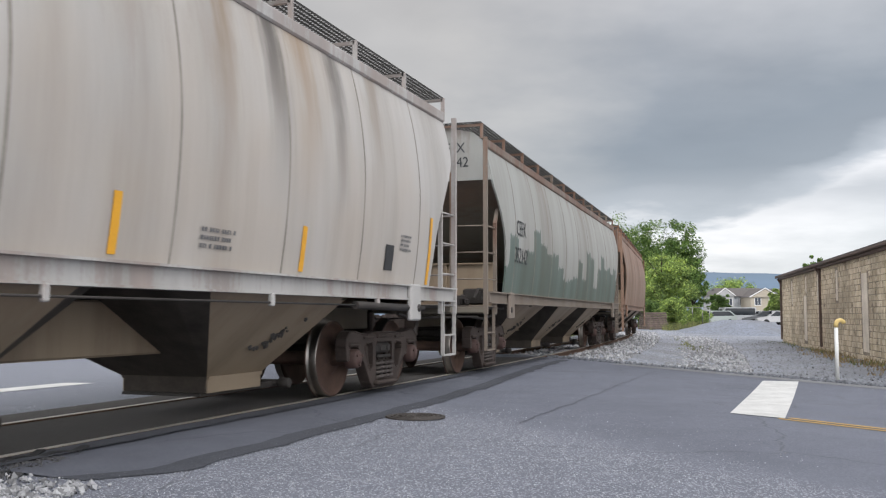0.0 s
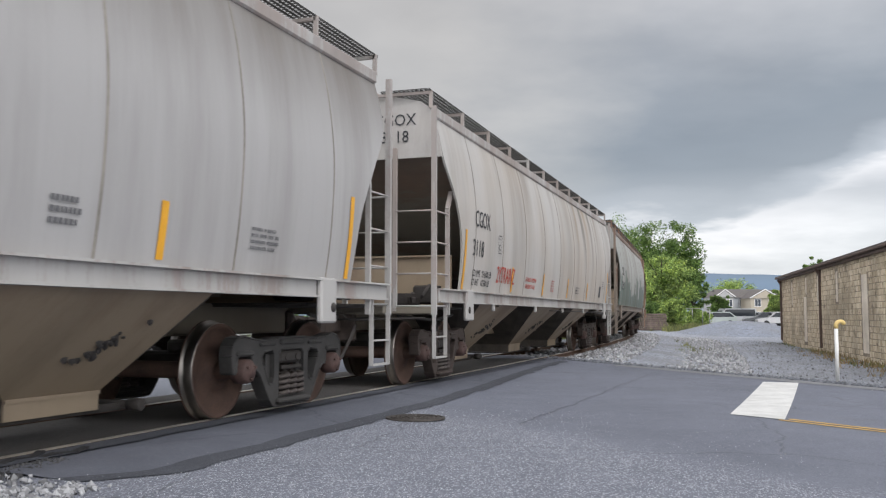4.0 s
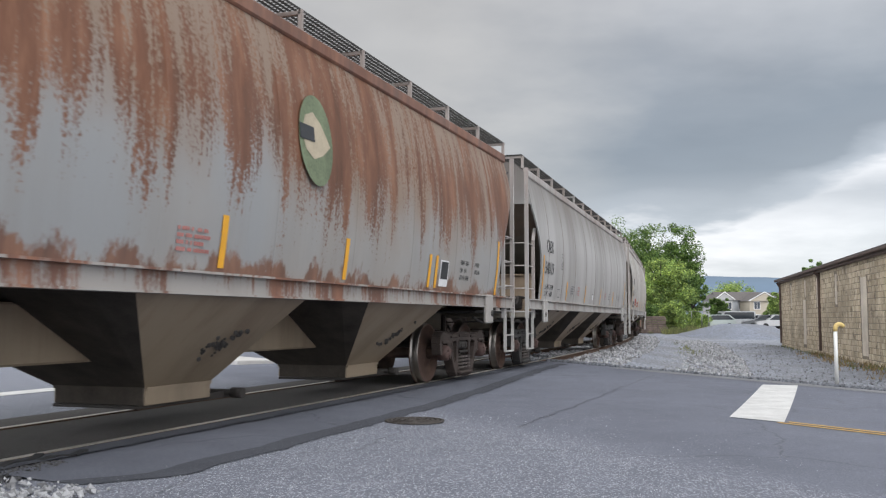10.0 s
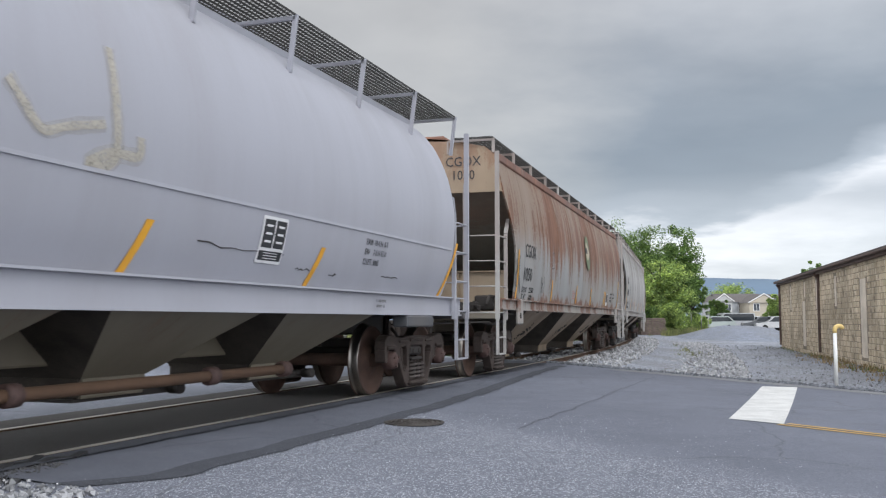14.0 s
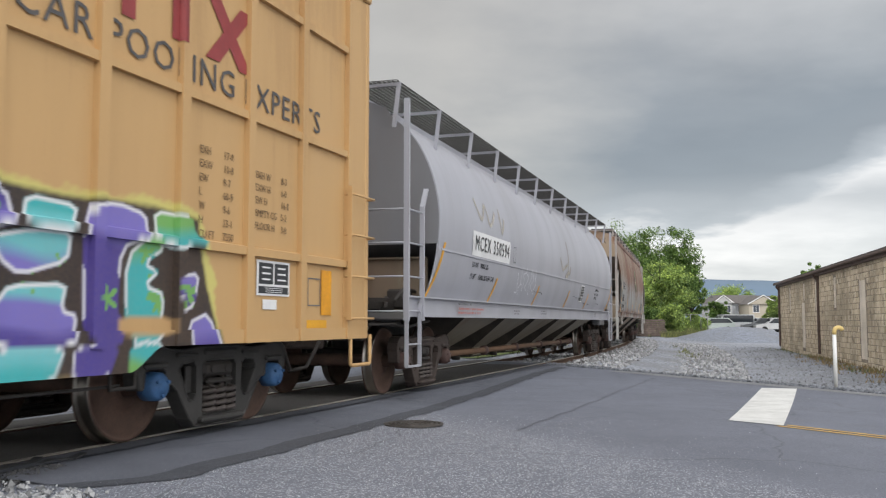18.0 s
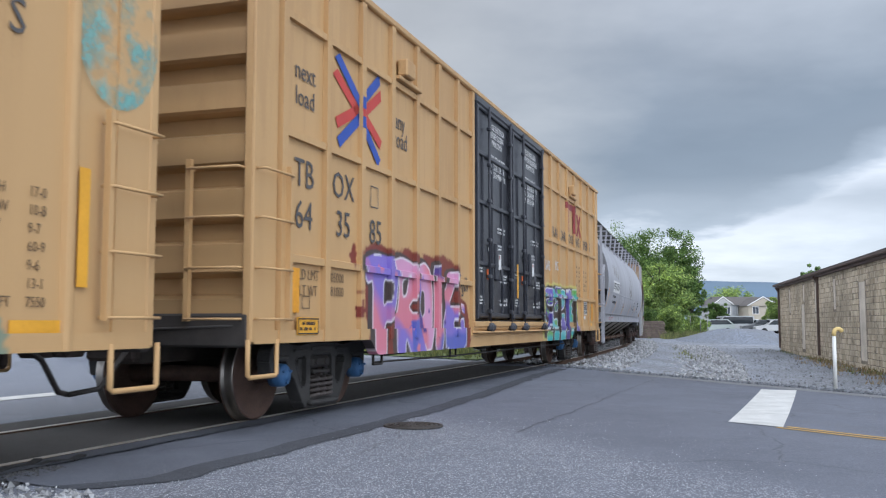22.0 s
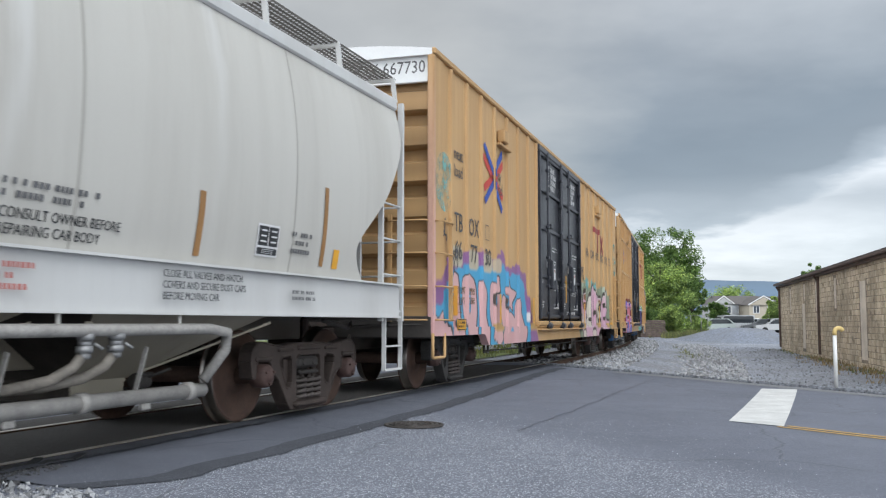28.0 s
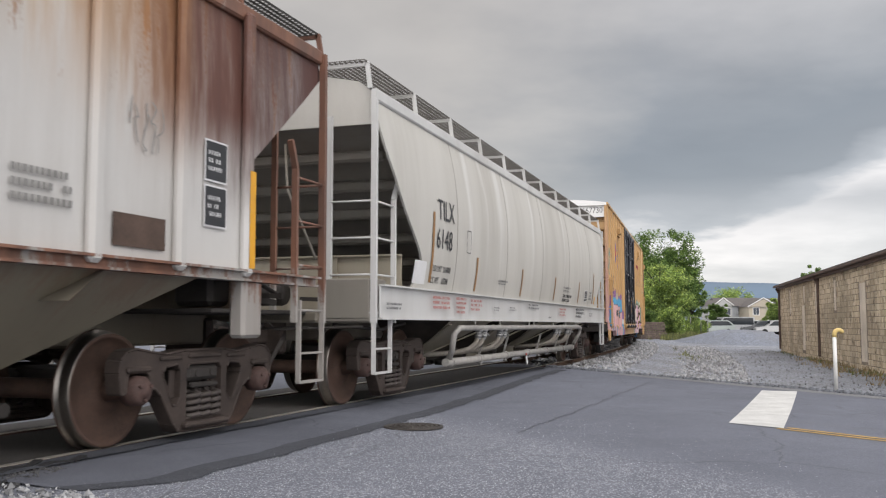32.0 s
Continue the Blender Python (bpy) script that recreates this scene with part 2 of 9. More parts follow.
def car_paint(name, col, rust=0.0, rust_from=3.9, rust_to=1.9, dirt=0.5, rustcol=(0.16, 0.055, 0.025), dirtcol=(0.16, 0.13, 0.10), rough=0.5, band=None, top_dark=0.0, attr=False, warm=0.0, wash=None, blotch=False, strength=1.0, stains=(), foot=0.0, blocks=False, wash_z=(1.7, 3.1)):
    """Weathered railcar paint: streaks run down, rust from the top, road dirt from below. Object space: x along, z up."""
    m, nt, b, v = mat_base(name, rough)
    L = nt.links.new
    sep = nt.nodes.new("ShaderNodeSeparateXYZ")
    L(v, sep.inputs[0])
    z = sep.outputs[2]
    stre = noise_tex(nt, scaled(nt, v, 1.15, .6, 0.13), 1.0, 6, 0.6)
    fstre = noise_tex(nt, scaled(nt, v, 5.5, 2, .62) if blotch else scaled(nt, v, 7, 2, 0.45), 1.0, 6, 0.68)
    big = noise_tex(nt, scaled(nt, v, .5, .5, 0.3), 1.0, 4)
    fine = noise_tex(nt, v, 30, 4)
    base = col
    if attr:
        at = N(nt, "ShaderNodeAttribute", attribute_name="paint")
        base = at.outputs["Color"]
    c = mixc(nt, mth(nt, "MULTIPLY", fine, .16), base, tuple(q * .8 for q in col))
    if band:
        zt, bc = band
        e = mth(nt, "ADD", z, mth(nt, "MULTIPLY", mth(nt, "SUBTRACT", fstre, .5), .9))
        if blocks:
            wn = N(nt, "ShaderNodeTexWhiteNoise", noise_dimensions="1D")
            L(mth(nt, "FLOOR", mth(nt, "MULTIPLY", sep.outputs[0], 1.55)), wn.inputs["W"])
            e = mth(nt, "SUBTRACT", mth(nt, "ADD", z, mth(nt, "MULTIPLY", mth(nt, "SUBTRACT", fstre, .5), .5)), mth(nt, "MULTIPLY", wn.outputs["Value"], 1.0))
        f = mth(nt, "LESS_THAN", e, zt)
        c = mixc(nt, mth(nt, "MULTIPLY", f, mth(nt, "ADD", mth(nt, "MULTIPLY", stre, .5), .62), clamp=True), c, bc)
    # soot and dust streaks
    s = ramp(nt, stre, [(0.45, (0, 0, 0)), (0.72, (1, 1, 1))])
    c = mixc(nt, mth(nt, "MULTIPLY", s, dirt), c, dirtcol)
    s2 = ramp(nt, fstre, [(0.52, (0, 0, 0)), (0.75, (1, 1, 1))])
    c = mixc(nt, mth(nt, "MULTIPLY", s2, dirt * .22), c, dirtcol)
    if warm:
        w = ramp(nt, big, [(0.42, (0, 0, 0)), (0.65, (1, 1, 1))])
        c = mixc(nt, mth(nt, "MULTIPLY", w, warm), c, (0.42, 0.30, 0.18))
    if top_dark:
        td = N(nt, "ShaderNodeMapRange", interpolation_type="SMOOTHSTEP")
        L(z, td.inputs[0])
        td.inputs[1].default_value, td.inputs[2].default_value = 2.6, 3.9
        c = mixc(nt, mth(nt, "MULTIPLY", mth(nt, "MULTIPLY", td.outputs[0], top_dark), mth(nt, "ADD", stre, .35)), c, dirtcol)
    if wash:
        wl = N(nt, "ShaderNodeMapRange", interpolation_type="SMOOTHSTEP")
        L(mth(nt, "ADD", z, mth(nt, "MULTIPLY", mth(nt, "SUBTRACT", big, .5), 2.6)), wl.inputs[0])
        wl.inputs[1].default_value, wl.inputs[2].default_value = wash_z
        c = mixc(nt, mth(nt, "MULTIPLY", wl.outputs[0], .85), c, wash)
    if rust:
        lvl = N(nt, "ShaderNodeMapRange")
        L(z, lvl.inputs[0])
        lvl.inputs[1].default_value, lvl.inputs[2].default_value = rust_to, rust_from
        k = mth(nt, "ADD", mth(nt, "ADD", mth(nt, "MULTIPLY", lvl.outputs[0], .62 * strength), mth(nt, "MULTIPLY", mth(nt, "SUBTRACT", fstre, .5), 1.7)),
                mth(nt, "MULTIPLY", mth(nt, "SUBTRACT", stre, .5), 1.5))
        k = mth(nt, "ADD", k, mth(nt, "MULTIPLY", mth(nt, "SUBTRACT", fine, .5), 1.0 if wash else .35))
        if wash:
            hi_ = N(nt, "ShaderNodeMapRange", interpolation_type="SMOOTHSTEP")
            L(mth(nt, "ADD", z, mth(nt, "MULTIPLY", mth(nt, "SUBTRACT", big, .5), 1.6)), hi_.inputs[0])
            hi_.inputs[1].default_value, hi_.inputs[2].default_value = 2.7, 3.5
            k = mth(nt, "SUBTRACT", k, mth(nt, "MULTIPLY", hi_.outputs[0], .24))
            # the number end kept more of its paint
            nb_ = N(nt, "ShaderNodeMapRange", interpolation_type="SMOOTHSTEP")
            L(sep.outputs[0], nb_.inputs[0])
            nb_.inputs[1].default_value, nb_.inputs[2].default_value = -4.4, -6.0
            k = mth(nt, "SUBTRACT", k, mth(nt, "MULTIPLY", nb_.outputs[0], .20))
        rf = ramp(nt, k, [(0.40, (0, 0, 0)), (0.60, (1, 1, 1))])
        rc = ramp(nt, noise_tex(nt, scaled(nt, v, 3, 1, .6), 1.5, 6, .65), [(0.3, tuple(q * .6 for q in rustcol)), (0.5, rustcol), (0.72, (rustcol[0] * 1.7, rustcol[1] * 2.0, rustcol[2] * 2.2))])
        if foot:
            fl = N(nt, "ShaderNodeMapRange")
            L(z, fl.inputs[0])
            fl.inputs[1].default_value, fl.inputs[2].default_value = 1.75, 1.36
            k2 = mth(nt, "ADD", mth(nt, "MULTIPLY", fl.outputs[0], foot), mth(nt, "MULTIPLY", mth(nt, "SUBTRACT", noise_tex(nt, scaled(nt, v, 2.2, 1, 1.2), 1.0, 6, .7), .5), 2.4))
            rf = mth(nt, "MAXIMUM", rf, ramp(nt, k2, [(.48, (0, 0, 0)), (.66, (.9, .9, .9))]))
        c = mixc(nt, mth(nt, "MULTIPLY", rf, rust), c, rc)
    for x0, w, zt_, zb_, sc, amt in stains:
        wx = mth(nt, "ABSOLUTE", mth(nt, "SUBTRACT", mth(nt, "ADD", sep.outputs[0], mth(nt, "MULTIPLY", mth(nt, "SUBTRACT", big, .5), .9)), x0))
        wx = mth(nt, "ADD", wx, mth(nt, "MULTIPLY", mth(nt, "SUBTRACT", fstre, .5), w * 1.6))
        mr = N(nt, "ShaderNodeMapRange", interpolation_type="SMOOTHSTEP")
        L(wx, mr.inputs[0])
        mr.inputs[1].default_value, mr.inputs[2].default_value = w, 0.0
        mz = N(nt, "ShaderNodeMapRange", interpolation_type="SMOOTHSTEP")
        L(z, mz.inputs[0])
        mz.inputs[1].default_value, mz.inputs[2].default_value = zb_, zt_
        c = mixc(nt, mth(nt, "MULTIPLY", mth(nt, "MULTIPLY", mr.outputs[0], mz.outputs[0]), amt), c, sc)
    L(c, b.inputs["Base Color"])
    L(mth(nt, "ADD", mth(nt, "MULTIPLY", stre, .4), rough - .15), b.inputs["Roughness"])
    dent = noise_tex(nt, scaled(nt, v, .9, .9, .5), 1.2, 2)
    bump(nt, b, mth(nt, "ADD", mth(nt, "MULTIPLY", dent, 1.0), mth(nt, "MULTIPLY", fine, .03)), 0.25, 0.05)
    return m


def asphalt(name, col, chip=0.5, crack=True, scale=1.0):
    m, nt, b, v = mat_base(name, 0.85, 0, 0.35)
    L = nt.links.new
    big = noise_tex(nt, v, 0.35, 5)
    mid = noise_tex(nt, v, 2.2, 5, .6)
    vo = N(nt, "ShaderNodeTexVoronoi", Scale=85 * scale)
    L(v, vo.inputs["Vector"])
    fine = noise_tex(nt, v, 160 * scale, 3)
    c = ramp(nt, mth(nt, "ADD", mth(nt, "MULTIPLY", big, .55), mth(nt, "MULTIPLY", mid, .45)), [(0.3, tuple(q * .78 for q in col)), (0.7, tuple(q * 1.2 for q in col))])
    sp = ramp(nt, vo.outputs["Color"], [(0.62, (0, 0, 0)), (0.95, (1, 1, 1))])
    c = mixc(nt, mth(nt, "MULTIPLY", sp, chip), c, (0.38, 0.39, 0.42))
    dk = ramp(nt, fine, [(0.35, (1, 1, 1)), (0.5, (0, 0, 0))])
    c = mixc(nt, mth(nt, "MULTIPLY", dk, .45), c, tuple(q * .35 for q in col))
    if crack:
        w = N(nt, "ShaderNodeTexVoronoi", feature="DISTANCE_TO_EDGE", Scale=0.33)
        wv = nt.nodes.new("ShaderNodeVectorMath")
        wv.operation = "ADD"
        L(v, wv.inputs[0])
        nz = N(nt, "ShaderNodeTexNoise", Scale=1.3, Detail=5)
        L(v, nz.inputs["Vector"])
        L(nz.outputs["Color"], wv.inputs[1])
        L(wv.outputs[0], w.inputs["Vector"])
        cr = ramp(nt, w.outputs["Distance"], [(0.0, (1, 1, 1)), (0.006, (0, 0, 0))])
        c = mixc(nt, mth(nt, "MULTIPLY", cr, .55), c, tuple(q * .3 for q in col))
    L(c, b.inputs["Base Color"])
    bump(nt, b, mth(nt, "ADD", vo.outputs["Distance"], fine), 0.5, 0.006)
    return m


def gravel_mat(name, col, scale=22.0, weeds=0.0):
    m, nt, b, v = mat_base(name, 0.9)
    L = nt.links.new
    vo = N(nt, "ShaderNodeTexVoronoi", Scale=scale)
    L(v, vo.inputs["Vector"])
    big = noise_tex(nt, v, 0.3, 5)
    c = ramp(nt, vo.outputs["Color"], [(0.0, tuple(q * .45 for q in col)), (0.5, col), (1.0, tuple(min(1, q * 1.6) for q in col))])
    c = mixc(nt, ramp(nt, big, [(0.4, (0, 0, 0)), (0.62, (.6, .6, .6))]), c, (0.19, 0.195, 0.205))
    if weeds:
        w = ramp(nt, noise_tex(nt, v, 0.8, 6, .65), [(0.55, (0, 0, 0)), (0.66, (1, 1, 1))])
        c = mixc(nt, mth(nt, "MULTIPLY", w, weeds), c, (0.10, 0.13, 0.035))
    L(c, b.inputs["Base Color"])
    bump(nt, b, vo.outputs["Distance"], 0.8, 0.03)
    return m




def road_surface():
    """Street asphalt; the shoulder near the camera is an older, coarser chip surface that wears into it."""
    m, nt, b, v = mat_base("road_asphalt", .85, 0, .35)
    L = nt.links.new
    sep = nt.nodes.new("ShaderNodeSeparateXYZ")
    L(v, sep.inputs[0])
    big = noise_tex(nt, v, .35, 5)
    mid = noise_tex(nt, v, 2.2, 5, .6)
    fine = noise_tex(nt, v, 170, 3)
    k = mth(nt, "ADD", mth(nt, "ADD", sep.outputs[0], -.6), mth(nt, "MULTIPLY", mth(nt, "ADD", sep.outputs[1], -9.0), .6))
    k = mth(nt, "ADD", k, mth(nt, "MULTIPLY", mth(nt, "SUBTRACT", mid, .5), 1.6))
    worn = ramp(nt, mth(nt, "ADD", mth(nt, "MULTIPLY", k, .5), .5), [(.35, (1, 1, 1)), (.75, (0, 0, 0))])
    vo = N(nt, "ShaderNodeTexVoronoi", Scale=92)
    L(v, vo.inputs["Vector"])
    tone = mth(nt, "ADD", mth(nt, "MULTIPLY", big, .55), mth(nt, "MULTIPLY", mid, .45))
    smoothc = ramp(nt, tone, [(.3, (.110, .119, .150)), (.7, (.164, .177, .216))])
    coarse = ramp(nt, tone, [(.3, (.136, .146, .178)), (.7, (.200, .214, .256))])
    c = mixc(nt, worn, smoothc, coarse)
    sp = ramp(nt, vo.outputs["Color"], [(.70, (0, 0, 0)), (.77, (1, 1, 1))])
    c = mixc(nt, mth(nt, "MULTIPLY", sp, mth(nt, "ADD", mth(nt, "MULTIPLY", worn, .55), .10)), c, (.55, .575, .63))
    dk = ramp(nt, fine, [(.36, (1, 1, 1)), (.5, (0, 0, 0))])
    c = mixc(nt, mth(nt, "MULTIPLY", dk, mth(nt, "ADD", mth(nt, "MULTIPLY", worn, .3), .3)), c, (.05, .052, .06))
    # long wandering cracks
    w = N(nt, "ShaderNodeTexVoronoi", feature="DISTANCE_TO_EDGE", Scale=.22)
    wv = nt.nodes.new("ShaderNodeVectorMath")
    wv.operation = "ADD"
    L(v, wv.inputs[0])
    nz = N(nt, "ShaderNodeTexNoise", Scale=.9, Detail=6)
    L(v, nz.inputs["Vector"])
    L(nz.outputs["Color"], wv.inputs[1])
    L(wv.outputs[0], w.inputs["Vector"])
    cr = ramp(nt, w.outputs["Distance"], [(0, (1, 1, 1)), (.004, (0, 0, 0))])
    c = mixc(nt, mth(nt, "MULTIPLY", cr, .5), c, (.05, .05, .055))
    L(c, b.inputs["Base Color"])
    bump(nt, b, mth(nt, "ADD", mth(nt, "MULTIPLY", vo.outputs["Distance"], mth(nt, "ADD", worn, .25)), fine), .55, .008)
    return m


M_ROAD = road_surface()
M_PATCH = asphalt("smooth_patch", (0.108, 0.116, 0.142), .16, True, 1.3)
M_SEAL = asphalt("tar_seam", (0.060, 0.065, 0.079), .12, False)
M_DARKPAVE = asphalt("track_panel", (0.068, 0.062, 0.057), .15, True)
M_EARTH = gravel_mat("gravel_lot", (0.265, 0.282, 0.322), 17, .04)
M_STONE = plain("ballast_stone", (0.30, 0.305, 0.315), .85, var=.55, scale=1.3, fine=25)
M_WHITE = plain("road_paint", (0.57, 0.57, 0.555), .7, var=.22, scale=4)
M_YELLOW = plain("yellow_line", (0.50, 0.32, 0.10), .7, var=.3, scale=6)
M_RAIL = plain("rail_steel", (0.60, 0.56, 0.50), .42, .75, .15)
M_RAILSIDE = plain("rail_rust", (0.10, 0.06, 0.04), .85)
M_STEELDK = plain("dark_steel", (0.045, 0.040, 0.037), .7, .2, .4)
M_TRUCK = plain("truck_casting", (0.058, 0.044, 0.038), .75, .1, .45, 4)
M_TRUCKG = plain("truck_casting_grey", (0.052, 0.050, 0.048), .75, .1, .4, 4)
M_CAP = plain("bearing_cap_red", (0.090, 0.055, 0.048), .7, .1, .4, 8)
M_SPRING = plain("spring_steel", (0.085, 0.072, 0.066), .65, .2, .4, 6)
M_TREAD = plain("wheel_tread", (0.26, 0.24, 0.22), .34, 1.0, .25)
M_WHEEL = plain("wheel_plate", (0.080, 0.048, 0.036), .75, .1, .5, 3)

# ---------------------------------------------------------------- ground
def ground_sheet():
    def steps(segs):
        out = [segs[0][0]]
        for a, b, n in segs:
            out += [a + (b - a) * (i + 1) / n for i in range(n)]
        return out
    xs = steps([(-2500, -200, 6), (-200, -40, 8), (-40, -12, 14), (-12, 30, 84), (30, 60, 20), (60, 300, 12), (300, 3000, 6)])
    ys = steps([(-1500, -100, 5), (-100, -10, 8), (-10, 4, 14), (4, 60, 112), (60, 130, 35), (130, 400, 10), (400, 4000, 6)])
    me = Mesh().grid([[(x, y, ground_z(x, y) - 0.012) for x in xs] for y in ys]).data("ground", M_EARTH)
    ob = new("ground", me)
    tagged(ob, "grey gravel and dirt ground with sparse weeds", "ground", kind="structure")


def strip(name, lats, s0, s1, n, dz, mat, label, edge=0.0, seed=0):
    """A sheet that follows the line between two offsets."""
    rows = []
    for i in range(n + 1):
        s = s0 + (s1 - s0) * i / n
        a, b = lats
        if edge:
            e = edge * noise.noise(Vector((s * 1.4, seed, 0))) + edge * .5 * noise.noise(Vector((s * 5, seed, 3)))
            b = b + e
        r = []
        for j in range(7):
            l = a + (b - a) * j / 6
            p, _ = rail_at(s, l)
            r.append((p.x, p.y, road_z(l) + dz))
        rows.append(r)
    ob = new(name, Mesh().grid(rows, True, True).data(name, mat))
    return tagged(ob, label, "pavement", kind="structure")


def street():
    rows = []
    for i in range(121):
        a = -60 + 100 * i / 120
        r = []
        for j in range(33):
            o = NEAR_EDGE - 3.5 + (FAR_EDGE - NEAR_EDGE + 3.5) * j / 32
            if j == 32:
                o += .12 * noise.noise(Vector((a * .8, 2, 0)))
            p = SM * o / SM.length_squared + SE * a
            s, lat = track_coords(p.x, p.y)
            r.append((p.x, p.y, road_z(lat)))
        rows.append(r)
    ob = new("road", Mesh().grid(rows).data("road", M_ROAD))
    tagged(ob, "grey worn asphalt street crossing the railway", "road", kind="structure")


def paint_quad(name, quad, mat, label):
    """Road marking between four (lat, s) corners."""
    (a, b, c, d) = quad
    rows = []
    for i in range(13):
        v = i / 12
        r = []
        for j in range(4):
            u = j / 3
            l = (a[0] * (1 - u) + b[0] * u) * (1 - v) + (d[0] * (1 - u) + c[0] * u) * v
            s = (a[1] * (1 - u) + b[1] * u) * (1 - v) + (d[1] * (1 - u) + c[1] * u) * v
            p, _ = rail_at(s, l)
            r.append((p.x, p.y, road_z(l) + .007))
        rows.append(r)
    me = Mesh().grid(rows, True, True).data(name, mat)
    return tagged(new(name, me), label, "road marking", kind="structure")


ground_sheet()
street()
strip("track_panel", (-.70, .70), -40, 21.4, 120, .004, M_DARKPAVE, "dark oily paving between the rails", 0)
strip("rail_margin", (.825, 1.06), 3.6, 21.2, 90, .020, M_SEAL, "dark crumbling tar beside the rail", .05, 4)
strip("rail_margin", (-1.5, -.79), -40, 24, 90, .003, M_DARKPAVE, "dark oily paving beside the rail", 0, 4)


def patch():
    """Smooth strip of newer asphalt along the rail, with a dark tar edge."""
    rows, rim = [], []
    for i in range(161):
        s = 4.7 + 16.6 * i / 160
        n1 = .05 * noise.noise(Vector((s * 1.3, 7, 0))) + .025 * noise.noise(Vector((s * 6, 7, 0)))
        b = 2.02 - .55 * smooth(9, 20, s) + n1
        a = 1.0 + .03 * noise.noise(Vector((s * 4, 1, 0)))
        if s < 5.2:
            b -= (5.2 - s) * .7
        r = []
        for j in range(9):
            l = a + (b - a) * j / 8
            p, _ = rail_at(s, l)
            r.append((p.x, p.y, road_z(l) + .012 * math.sin(math.pi * min(1, j / 8 * 1.15)) + .004))
        rows.append(r)
        e = []
        for l in (b - .10, b, b + .15 + .07 * noise.noise(Vector((s * 2.3, 3, 0)))):
            p, _ = rail_at(s, l)
            e.append((p.x, p.y, road_z(l) + .006))
        if s < 20.6:
            rim.append(e)
    tagged(new("asphalt_patch", Mesh().grid(rows, True, True).data("asphalt_patch", M_PATCH)), "smooth dark asphalt patch along the rail", "pavement", kind="structure")
    tagged(new("tar_edge", Mesh().grid(rim, True, True).data("tar_edge", M_SEAL)), "black tar edge of the asphalt patch", "pavement", kind="structure")


patch()


def rails():
    prof = [(-.036, 0), (-.03, .0), (.03, .0), (.036, -.004), (.036, -.035), (.009, -.05), (.009, -.12), (.07, -.14), (.07, -.155), (-.07, -.155), (-.07, -.14), (-.009, -.12), (-.009, -.05), (-.036, -.035), (-.036, -.004)]
    ss = [-45 + i * 3 for i in range(18)] + [9 + i * 1.5 for i in range(92)]
    for side in (-1, 1):
        m = Mesh()
        rows = []
        for s in ss:
            r = []
            for a, z in prof + prof[:1]:
                p, _ = rail_at(s, side * .7535 + a)
                r.append((p.x, p.y, z))
            rows.append(r)
        m.grid(rows, False, True)
        me = m.data("rail", M_RAILSIDE, M_RAIL)
        w = len(prof)
        for i, p in enumerate(me.polygons):
            if i % w in (0, 1, 2):
                p.material_index = 1
        tagged(new("rail", me), "steel rail with a worn shiny head", "rail", "rails of the track")


rails()
M_TIE = plain("tie_wood", (0.075, 0.055, 0.042), .9, var=.4, scale=4, fine=30)


def ties():
    base = Mesh().box((0, 0, 0), (.22, 2.6, .16), .012).data("railway_tie", M_TIE)
    for i in range(60):
        s = 22.3 + i * .52
        p, h = rail_at(s)
        ob = new("railway_tie", base)
        ob.matrix_basis = pose(p.x, p.y, -.225, 0, 0, math.degrees(h))
        tagged(ob, "dark creosoted wooden railway tie under the rails", "railway tie", "ties of the track")


ties()


def stone_field(name, label, place, count, mat, lo, hi, seed, sink=.3):
    rnd = random.Random(seed)
    m = Mesh()
    octa = [(1, 0, 0), (-1, 0, 0), (0, 1, 0), (0, -1, 0), (0, 0, 1), (0, 0, -1)]
    fs = [(0, 2, 4), (2, 1, 4), (1, 3, 4), (3, 0, 4), (2, 0, 5), (1, 2, 5), (3, 1, 5), (0, 3, 5)]
    for _ in range(count):
        q = place(rnd)
        if q is None:
            continue
        x, y, z = q
        r = lo + (hi - lo) * rnd.random() ** 2
        e = Euler((rnd.uniform(0, 6), rnd.uniform(0, 6), rnd.uniform(0, 6))).to_matrix()
        m.add([Vector((x, y, z + r * (.5 - sink))) + e @ Vector((a * r * rnd.uniform(.6, 1.2), b * r * rnd.uniform(.6, 1.2), c * r * rnd.uniform(.5, 1))) for a, b, c in octa], fs)
    tagged(new(name, m.data(name, mat)), label, "ballast", kind="stuff")


def stone_mat(name, col):
    m, nt, b, v = mat_base(name, .9)
    g = nt.nodes.new("ShaderNodeNewGeometry")
    c = ramp(nt, g.outputs["Random Per Island"], [(0, tuple(q * .45 for q in col)), (.5, col), (1, tuple(min(1, q * 1.55) for q in col))])
    c = mixc(nt, mth(nt, "MULTIPLY", noise_tex(nt, v, 40, 4), .5), c, tuple(q * .5 for q in col))
    nt.links.new(c, b.inputs["Base Color"])
    return m


M_BALLAST = stone_mat("ballast_stones", (0.37, 0.375, 0.385))
M_PEBBLE = stone_mat("dark_pebbles", (0.27, 0.28, 0.30))


def on_ground(s, lat):
    p, _ = rail_at(s, lat)
    return p.x, p.y, ground_z(p.x, p.y)


def shoulder(rnd):
    s = 20.5 + 45 * rnd.random() ** 1.4
    lat = rnd.choice((1, 1, 1, 1, -1)) * (.2 + 5.4 * rnd.random() ** 1.15) if rnd.random() < .85 else rnd.uniform(-.65, .65)
    x, y, z = on_ground(s, lat)
    if SM.x * x + SM.y * y < FAR_EDGE + .25 + rnd.random() ** 2 * .8:
        return None
    if abs(abs(lat) - .7535) < .09:
        return None
    if abs(lat) < 1.3:
        z = -.13
    elif lat < 2.3:
        z = max(z, -.13 - (lat - 1.3) * .12)
    return x, y, z


